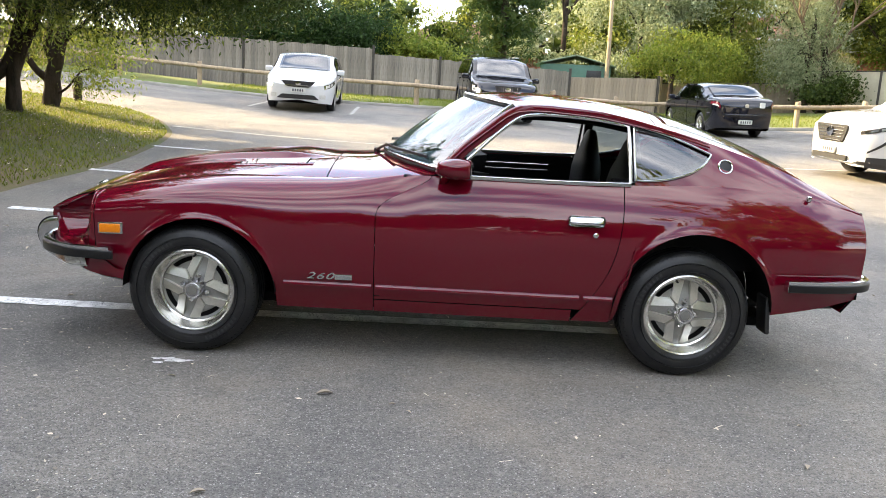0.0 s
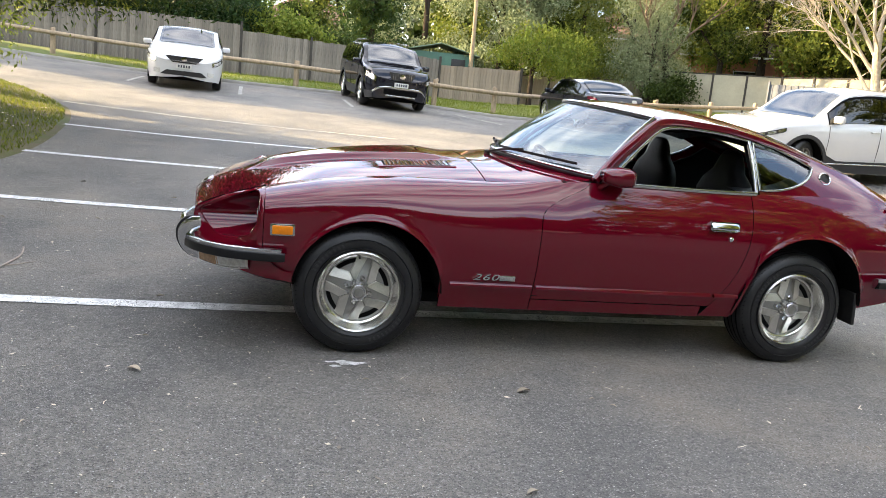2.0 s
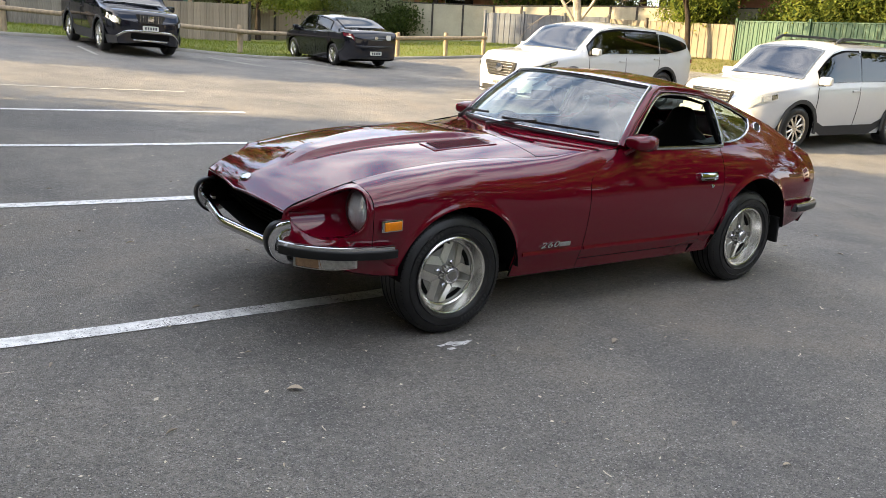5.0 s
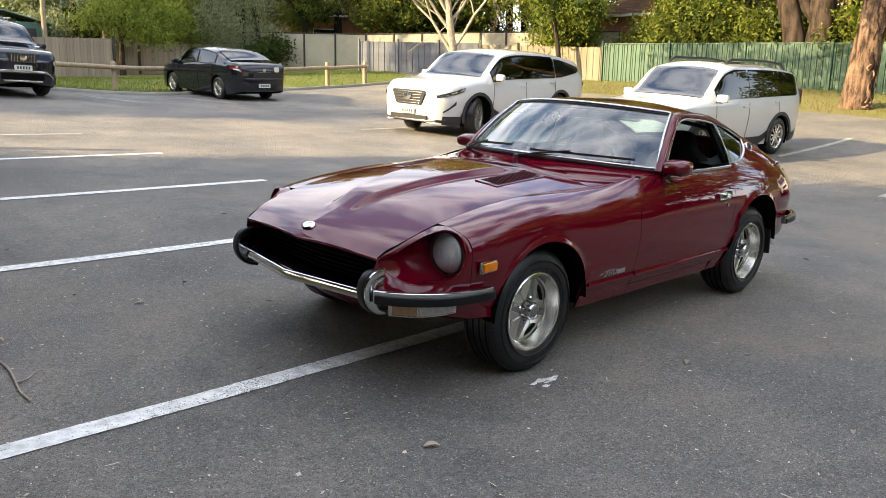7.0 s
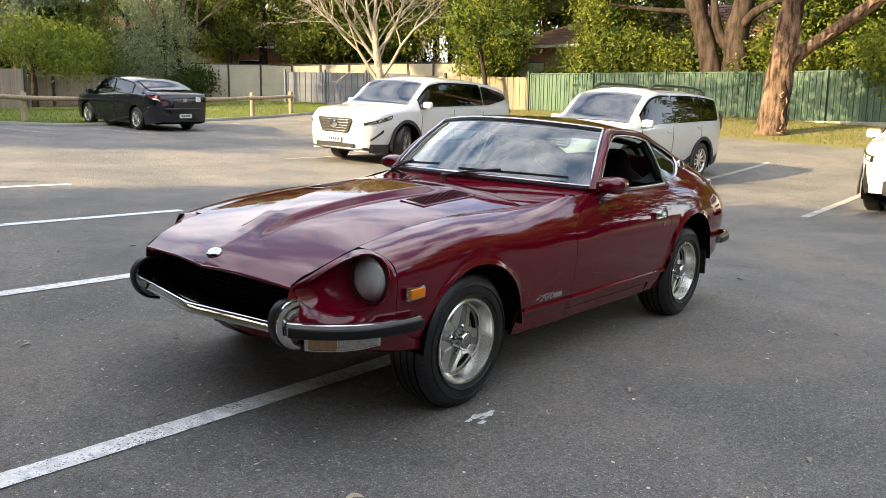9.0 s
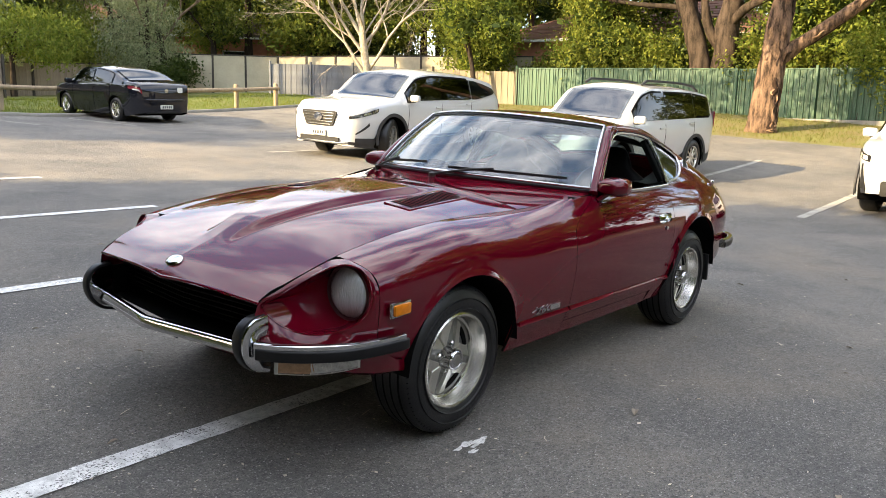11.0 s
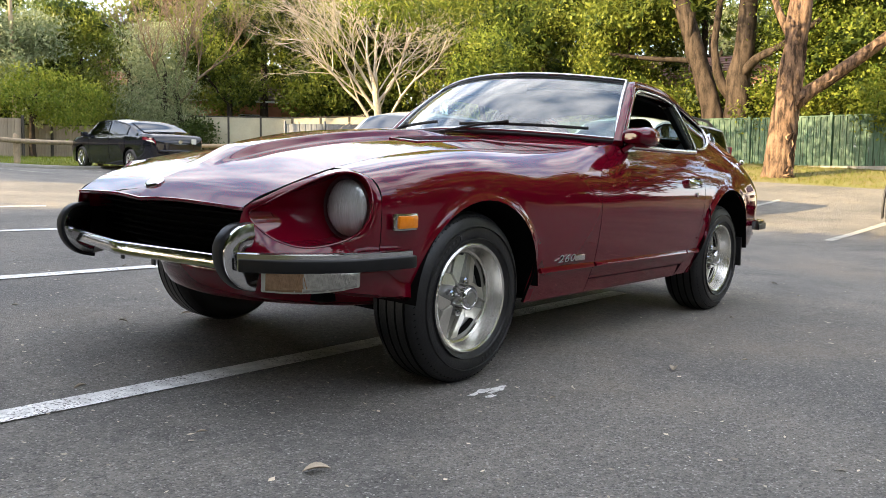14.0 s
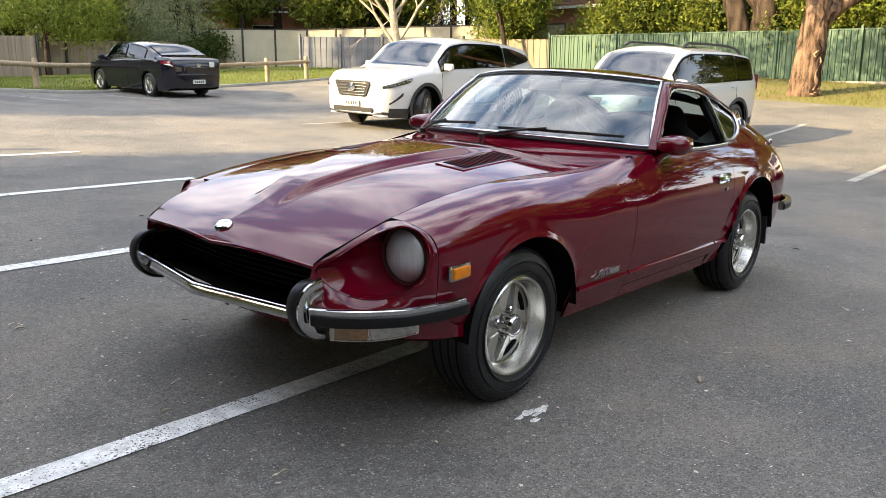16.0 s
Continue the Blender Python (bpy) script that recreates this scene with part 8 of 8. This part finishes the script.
for k, (x, y, h, n, m_, sp) in enumerate(((26.0, 18.6, 8, 9, L_LIME, 1.6), (28.0, 15.5, 10, 13, L_MID, 2.2), (26.8, 13.0, 9, 12, L_MID, 2.0), (30.0, 11.0, 11, 14, L_MID, 2.6), (27.2, 5.2, 9, 13, L_LIME, 1.9), (29.5, 2.6, 10, 13, L_MID, 2.4), (27.2, -0.6, 9, 12, L_MID, 2.2), (28.5, -5.0, 10, 12, L_MID, 2.4), (31, 20, 12, 13, L_MID, 2.8), (35, 7, 14, 14, L_DARK, 3.2), (34, -2, 13, 13, L_DARK, 3.0))):
    tree("leafy_tree", "sunlit leafy tree crowding behind the green fence", x, y, h, 0.2, blob_row(n + 4, sp, 0, 1.7, h * 0.97, 1.4, 60 + k), 30000, 0.14, m_, seed=60 + k)
tree("lime_tree", "small yellow-green tree before the pale fence", 22.9, 17.4, 5.2, 0.13, [(0, 0.2, 3.4, 1.0, 1.1, 0.9), (0.3, -0.8, 3.0, 0.9, 0.9, 0.7), (-0.1, 1.0, 3.9, 0.9, 0.9, 0.8), (0.1, 0.2, 4.8, 1.0, 1.0, 0.8)], 6500, 0.15, L_LIME, seed=80, lean=(0, 0.5), droop=0.2, narrow=0.3, trunk_h=3.2)
shrub("creeper", "leafy creeper tumbling over the green fence", [(24.0, 1.9, 2.9, 0.5, 1.0, 0.9), (23.6, 0.6, 2.3, 0.4, 1.0, 0.7), (24.2, 3.0, 3.6, 0.7, 0.8, 0.9), (23.6, -0.8, 2.5, 0.5, 1.0, 0.9), (23.3, -2.2, 2.1, 0.5, 1.0, 0.7), (24.0, -3.4, 3.0, 0.6, 1.2, 0.9), (24.1, 0.4, 3.8, 0.7, 1.0, 0.8), (23.4, 1.4, 1.9, 0.25, 0.5, 0.4)], 9000, 0.13, L_LIME, 81)

# ---------------------------------------------------------------- houses and shed beyond the fences
def house(name, label, x, y, z, w, d, h, roof_h, heading, wall, roof, windows=()):
    t = thing(name, label, "house", at=pose(x, y, z, 0, 0, heading))
    part("wall", box_bm(w, d, h, pose(0, 0, h / 2)), wall, t, smooth=False)
    # hipped roof in courses
    n = 12
    rows = []
    for k in range(n + 1):
        s = k / n
        ww, dd = lerp(w / 2 + 0.5, max(w - d, 0.2) / 2, s), lerp(d / 2 + 0.5, 0.05, s)
        for dz in (0.0, 0.035):
            rows.append([(-ww, -dd, h + roof_h * s + dz), (ww, -dd, h + roof_h * s + dz), (ww, dd, h + roof_h * s + dz), (-ww, dd, h + roof_h * s + dz)])
    v, f = grid_data(rows, False, True)
    put("roof", mesh("roof", v, f, smooth=False), roof, t, "tiled hipped roof")
    sweep("gutter", [(-w / 2 - 0.5, -d / 2 - 0.5, h), (w / 2 + 0.5, -d / 2 - 0.5, h)], rounded(0.06, 0.06, 0.02, 2), WHITE, t)
    for wx, wz, ww, wh in windows:
        f_ = part("window", box_bm(ww + 0.12, 0.1, wh + 0.12, pose(wx, -d / 2 - 0.02, wz), 0.01), WHITE, t)
        part("pane", box_bm(ww, 0.04, wh, pose(wx, -d / 2 - 0.07, wz)), GLASS_DARK, f_)
    return t


house("brick_house", "orange-brick house with a tiled roof behind trees", 30.5, 39.0, 2.9, 13, 8, 2.9, 2.2, -38, BRICK, mat("dark_tiles", (0.12, 0.09, 0.08), 0.8, vary=0.6, scale=2), ((-3, 1.5, 1.6, 1.2), (1.5, 1.5, 1.4, 1.2)))
house("brick_house", "brick house glimpsed behind the leafy trees", 33.0, 14.0, 2.0, 14, 8, 3.0, 2.0, -82, BRICK, ROOF, ((-3, 1.5, 1.6, 1.2), (2.5, 1.5, 1.6, 1.2)))
house("tiled_house", "house with a hipped terracotta roof beyond the hedge", 0.8, 58.0, 2.8, 12, 9, 3.0, 2.5, 12, BRICK, ROOF)
house("tiled_house", "house with a red tiled roof beyond the garden trees", 26.0, 52.0, 4.2, 14, 9, 3.0, 2.6, -15, CREAM, ROOF)
shed = thing("garden_shed", "small green metal garden shed with a gabled roof", "shed", at=pose(6.4, 35.0, 1.9, 0, 0, -8))
SHED = mat("shed_green", (0.06, 0.15, 0.11), 0.5, vary=0.4, scale=2)
part("wall", box_bm(3.4, 2.2, 2.0, pose(0, 0, 1.0), 0.01), SHED, shed, smooth=False)
SHEDROOF = mat("shed_roof", (0.16, 0.24, 0.18), 0.5, vary=0.4, scale=2)
for s in (-1, 1):
    part("roof", box_bm(2.0, 2.6, 0.05, pose(s * 0.95, 0, 2.2, 0, s * 14, 0), 0.01), SHEDROOF, shed, "pale green sheet roof")
part("window", box_bm(0.7, 0.05, 0.5, pose(0.9, -1.11, 1.5), 0.01), BLACK, shed)

shrub("garden_shrubs", "dense shrubs pressed behind the green fence", [(25.6 + 0.5 * math.sin(y * 1.7), y, 3.6 + 0.5 * math.sin(y * 2.3), 0.9, 0.9, 1.0) for y in np.arange(-7.0, 16.5, 1.15) if not 7.0 < y < 9.6], 26000, 0.14, L_MID, 91)
shrub("garden_shrubs", "dense shrubs behind the timber fences", [(x, 37.5 + math.sin(x * 1.3), 3.8 + 0.6 * math.sin(x * 1.9), 1.2, 1.0, 1.2) for x in np.arange(6.5, 20, 1.3)], 20000, 0.17, L_GREY, 92)
# leaf colour kept dark so these shrubs read as shaded
shrub("garden_shrubs", "shrubs behind the dark trunks, their shade set by dark leaves", [(28.0 + 0.4 * math.sin(y * 1.7), y, 3.4 + 0.9 * (k % 2), 1.0, 1.0, 1.1) for k, y in enumerate(np.arange(3.0, 12.0, 0.7))], 16000, 0.15, L_DARK, 95)
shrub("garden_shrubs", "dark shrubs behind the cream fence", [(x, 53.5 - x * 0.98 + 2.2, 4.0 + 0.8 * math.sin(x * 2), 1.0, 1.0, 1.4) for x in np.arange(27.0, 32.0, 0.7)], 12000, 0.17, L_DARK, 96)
# unseen hedges added to block low sky and close the lot behind the camera
shrub("boundary_hedge", "unseen tall hedge added along the lot's edge to block low sky", [(x, -13.5 + 0.4 * math.sin(x), 1.6, 1.6, 1.1, 1.5) for x in np.arange(-16, 26, 1.7)], 26000, 0.34, L_DARK, 93, clump=0.3)
shrub("boundary_hedge", "unseen tall hedge added along the lot's edge to block low sky", [(-19.5 + 0.4 * math.sin(y), y, 3.0, 1.1, 1.6, 2.3) for y in np.arange(-13, 9, 1.7)], 16000, 0.34, L_DARK, 94, clump=0.3)

# unseen canopy added over the bays to darken the asphalt and stop sun leaks
tree("overhanging_tree", "unseen leafy tree added over the bays from the bank to shade them", -8.7, 4.6, 8.0, 0.22, [(0.6, 0.2, 3.2, 1.3, 1.3, 0.8), (1.8, -0.6, 4.4, 1.5, 1.4, 0.8), (3.0, -1.2, 4.9, 1.4, 1.3, 0.7), (2.6, 1.0, 5.0, 1.4, 1.4, 0.8), (0.4, -2.0, 4.6, 1.5, 1.4, 0.9), (1.2, 1.4, 6.0, 1.6, 1.5, 0.9), (-0.4, 0.2, 7.0, 1.5, 1.5, 0.9), (2.6, -3.4, 4.9, 1.4, 1.4, 0.8)], 12000, 0.26, L_DARK, seed=330, narrow=0.5)
# unseen high crowns, added west of the lot to throw the far bays into shade
for k, (x, y, h) in enumerate(((-18.2, 24.6, 13.0), (-16.5, 27.4, 12.5), (-20.5, 25.6, 13.0))):
    rng = random.Random(300 + k)
    tree("high_crowned_tree", "unseen high-crowned tree added at the corner of the lot for shade", x, y, h, 0.28, [(rng.uniform(-2.2, 2.2), rng.uniform(-2.0, 2.0), rng.uniform(6.6, h - 1.6), rng.uniform(1.2, 1.9), rng.uniform(1.2, 1.9), rng.uniform(0.8, 1.2)) for _ in range(13)], 9000, 0.36, L_MID, seed=300 + k, narrow=0.6)
tree("drooping_tree", "bright green tree drooping over the timber fence", 10.4, 32.0, 4.4, 0.14, [(0.0, -0.6, 2.7, 1.3, 0.8, 0.6), (1.2, -0.7, 2.2, 1.1, 0.8, 0.5), (-1.1, -0.4, 2.5, 1.0, 0.8, 0.5), (0.4, 0.2, 3.5, 1.3, 1.0, 0.5), (2.0, -0.5, 3.1, 0.9, 0.7, 0.45)], 6500, 0.19, L_LIME, seed=310, droop=0.35, narrow=0.3, inner=False)
for x, y, h, k in ((-5.5, 50.0, 7.5, 0), (6.4, 39.5, 13.0, 1)):
    tree("garden_tree", "leafy garden tree beyond the hedge", x, y, h, 0.2, blob_row(11, 2.6, 0, 2.6, h - 0.6, 1.5, 320 + k), 11000, 0.24, L_MID, seed=320 + k)

# tall unseen trees, added round the rest of the lot: they shade the coupe and close the view behind the camera
for k, (x, y, h, r, n) in enumerate(((-14, 5.0, 11, 2.4, 11), (-13.0, 9.0, 8.5, 2.0, 9), (-15.5, 11.2, 10.5, 1.5, 14), (-16, 0.5, 13, 2.6, 10), (-13, -3.5, 11, 2.4, 9), (-19, -8, 15, 3.2, 10), (-21, 4.0, 14, 2.8, 9), (-12, -12, 11, 2.6, 8), (-7, -17, 7, 2.4, 9), (-1, -18, 6.5, 2.4, 9), (5, -20, 8, 2.5, 10), (12, -20, 14, 3.0, 13), (17, -19, 14, 3.0, 12), (20, -17, 15, 3.0, 12), (-18.5, 24.5, 11, 2.0, 9), (-23, 28.0, 13, 2.6, 9), (-24, 26.4, 12, 2.2, 10), (10, -9.5, 13, 3.2, 15), (15.5, -11.5, 14, 3.4, 16), (-8.8, 1.2, 8.5, 2.4, 12), (-8.5, -5.5, 8.5, 2.2, 10))):
    # the ones at +x and -y keep the flank's reflections dark
    rng = random.Random(k + 100)
    blobs = [(rng.uniform(-1, 1) * r * 0.9, rng.uniform(-1, 1) * r * 0.9, rng.uniform(2.4, h - 1.4), r * rng.uniform(0.6, 0.95), r * rng.uniform(0.6, 0.95), r * rng.uniform(0.5, 0.8)) for _ in range(n)]
    tree("shade_tree", "unseen tall shade tree added at the edge of the car park", x, y, h, 0.3, blobs, 15000 if k in (0, 3, 6) else 9000, 0.40 if k in (0, 3, 6) else 0.36, L_MID if k % 2 else L_DARK, seed=100 + k, narrow=0.6)

# ---------------------------------------------------------------- litter on the asphalt
rng = random.Random(12)
def ground_leaf(x, y, size, turn, label="dry fallen leaf curled on the asphalt"):
    n = 6
    P = []
    for i in range(n + 1):
        t = i / n
        w = size * 0.2 * math.sin(math.pi * min(1, t * 1.02)) ** 0.7 + 0.0004
        c = size * 0.10 * math.sin(math.pi * t)
        P.append([((t - 0.5) * size, -w, 0.004 + c + w * 0.5), ((t - 0.5) * size, 0, 0.003 + c * 0.6), ((t - 0.5) * size, w, 0.004 + c + w * 0.4)])
    ob = net("fallen_leaf", P, LEAFDRY, None)
    ob.matrix_world = Matrix.Translation((x, y, ground_z(x, y) + 0.002)) @ pose(0, 0, 0, 0, 0, turn)
    return tagged(ob, label, "leaf", "fallen leaves")


first = ground_leaf(-0.466, -1.244, 0.075, 20)
ground_leaf(-2.10, -1.06, 0.07, 150)
for k in range(90):
    x, y = rng.uniform(-3.6, 3.6), rng.uniform(-2.6, 3.6)
    if abs(y) < 0.9 and -2.1 < x < 2.1:
        continue
    c = copy_thing(first, Matrix.Translation((x, y, ground_z(x, y) + 0.002)) @ pose(0, 0, 0, rng.uniform(-12, 12), rng.uniform(-8, 8), rng.uniform(0, 360)))
    s = rng.uniform(0.3, 0.75)
    c.scale = (s, s * rng.uniform(0.5, 1.1), s)
# flat pale splash of old paint beside the front wheel
for k in range(9):
    x, y = -1.21 + rng.uniform(-0.08, 0.08), -0.925 + rng.uniform(-0.035, 0.035)
    o = [(0.035 * rng.uniform(0.5, 1.3) * math.cos(a), 0.014 * rng.uniform(0.4, 1.3) * math.sin(a)) for a in np.linspace(0, 2 * math.pi, 10)[:-1]]
    bm = bmesh.new()
    bm.faces.new([bm.verts.new((x + a, y + b, ground_z(x, y) + 0.004)) for a, b in o])
    tagged(part("paint_splash", bm, LINE), "flaked pale paint splash on asphalt", "paint mark", "old paint flecks", "structure")
# litter of grit and leaf scraps
V, F = [], []
for k in range(7000):
    x, y = rng.gauss(-1, 5) if k % 3 else rng.uniform(-4.4, -1.0), rng.uniform(-3.2, 10)
    s, a = rng.uniform(0.003, 0.010) * (1.8 if rng.random() < 0.08 else 1), rng.uniform(0, 6.28)
    z = ground_z(x, y) + 0.002
    i = len(V)
    q = rng.uniform(0.25, 0.8)
    for u, v, w in ((-s, 0, 0), (-s * 0.1, -s * q, 0.002), (s, s * q * 0.3, 0.003), (s * 0.1, s * q, 0.001)):
        V.append((x + u * math.cos(a) - v * math.sin(a), y + u * math.sin(a) + v * math.cos(a), z + w))
    F.append((i, i + 1, i + 2, i + 3))
for k in range(170):
    x, y = rng.gauss(-1.2, 2.6), rng.uniform(-3.4, 4.0)
    L_, a, w_ = rng.uniform(0.008, 0.034), rng.uniform(0, 6.28), rng.uniform(0.0012, 0.003)
    z = ground_z(x, y) + 0.004
    i = len(V)
    bend = rng.uniform(-0.25, 0.25)
    for t in (-1, 0, 1):
        px_, py_ = L_ * t, bend * L_ * (1 - t * t)
        for e in (-w_, w_):
            V.append((x + px_ * math.cos(a) - (py_ + e) * math.sin(a), y + px_ * math.sin(a) + (py_ + e) * math.cos(a), z + 0.002 * (1 - t * t)))
    F.extend([(i, i + 1, i + 3, i + 2), (i + 2, i + 3, i + 5, i + 4)])
pick = patch(BANKP, int(nb * 0.2), nb - 1.01, 0.2, 10)
nrng = np.random.default_rng(4)
for k in range(1500):
    x, y, z = pick(nrng)
    s, a, q = rng.uniform(0.012, 0.03), rng.uniform(0, 6.28), rng.uniform(0.3, 0.6)
    i = len(V)
    for u, v, w in ((-s, 0, 0.02), (0, -s * q, 0.028), (s, 0, 0.034), (0, s * q, 0.03)):
        V.append((x + u * math.cos(a) - v * math.sin(a), y + u * math.sin(a) + v * math.cos(a), z + w + 0.012))
    F.append((i, i + 1, i + 2, i + 3))
litter = put("leaf_litter", mesh("leaf_litter", V, F, smooth=False), mat("litter", (0.45, 0.39, 0.3), 0.8, island=0.6))
tagged(litter, "scattered leaf scraps and grit on asphalt", "litter", kind="stuff")
tw = thing("fallen_twig", "pale thin forked twig lying on the asphalt", "twig")
on_ground = lambda pts: [(x, y, ground_z(x, y) + 0.009) for x, y in pts]
TWIG = mat("dry_twig", (0.34, 0.28, 0.23), 0.85, vary=0.6, scale=30, bump=0.4, bscale=60)
stem = catmull(on_ground([(-3.10, 0.98), (-3.077, 0.889), (-3.061, 0.751), (-3.084, 0.551), (-3.10, 0.437), (-3.096, 0.314)]), 5)
sweep("stem", stem, circle(0.0075, 7), TWIG, tw, scale=[1 - 0.5 * k / len(stem) for k in range(len(stem))])
fork = catmull(on_ground([(-3.084, 0.551), (-3.027, 0.573), (-2.99, 0.622), (-2.941, 0.657)]), 5)
sweep("side_shoot", fork, circle(0.0045, 6), TWIG, tw, scale=[1 - 0.6 * k / len(fork) for k in range(len(fork))])
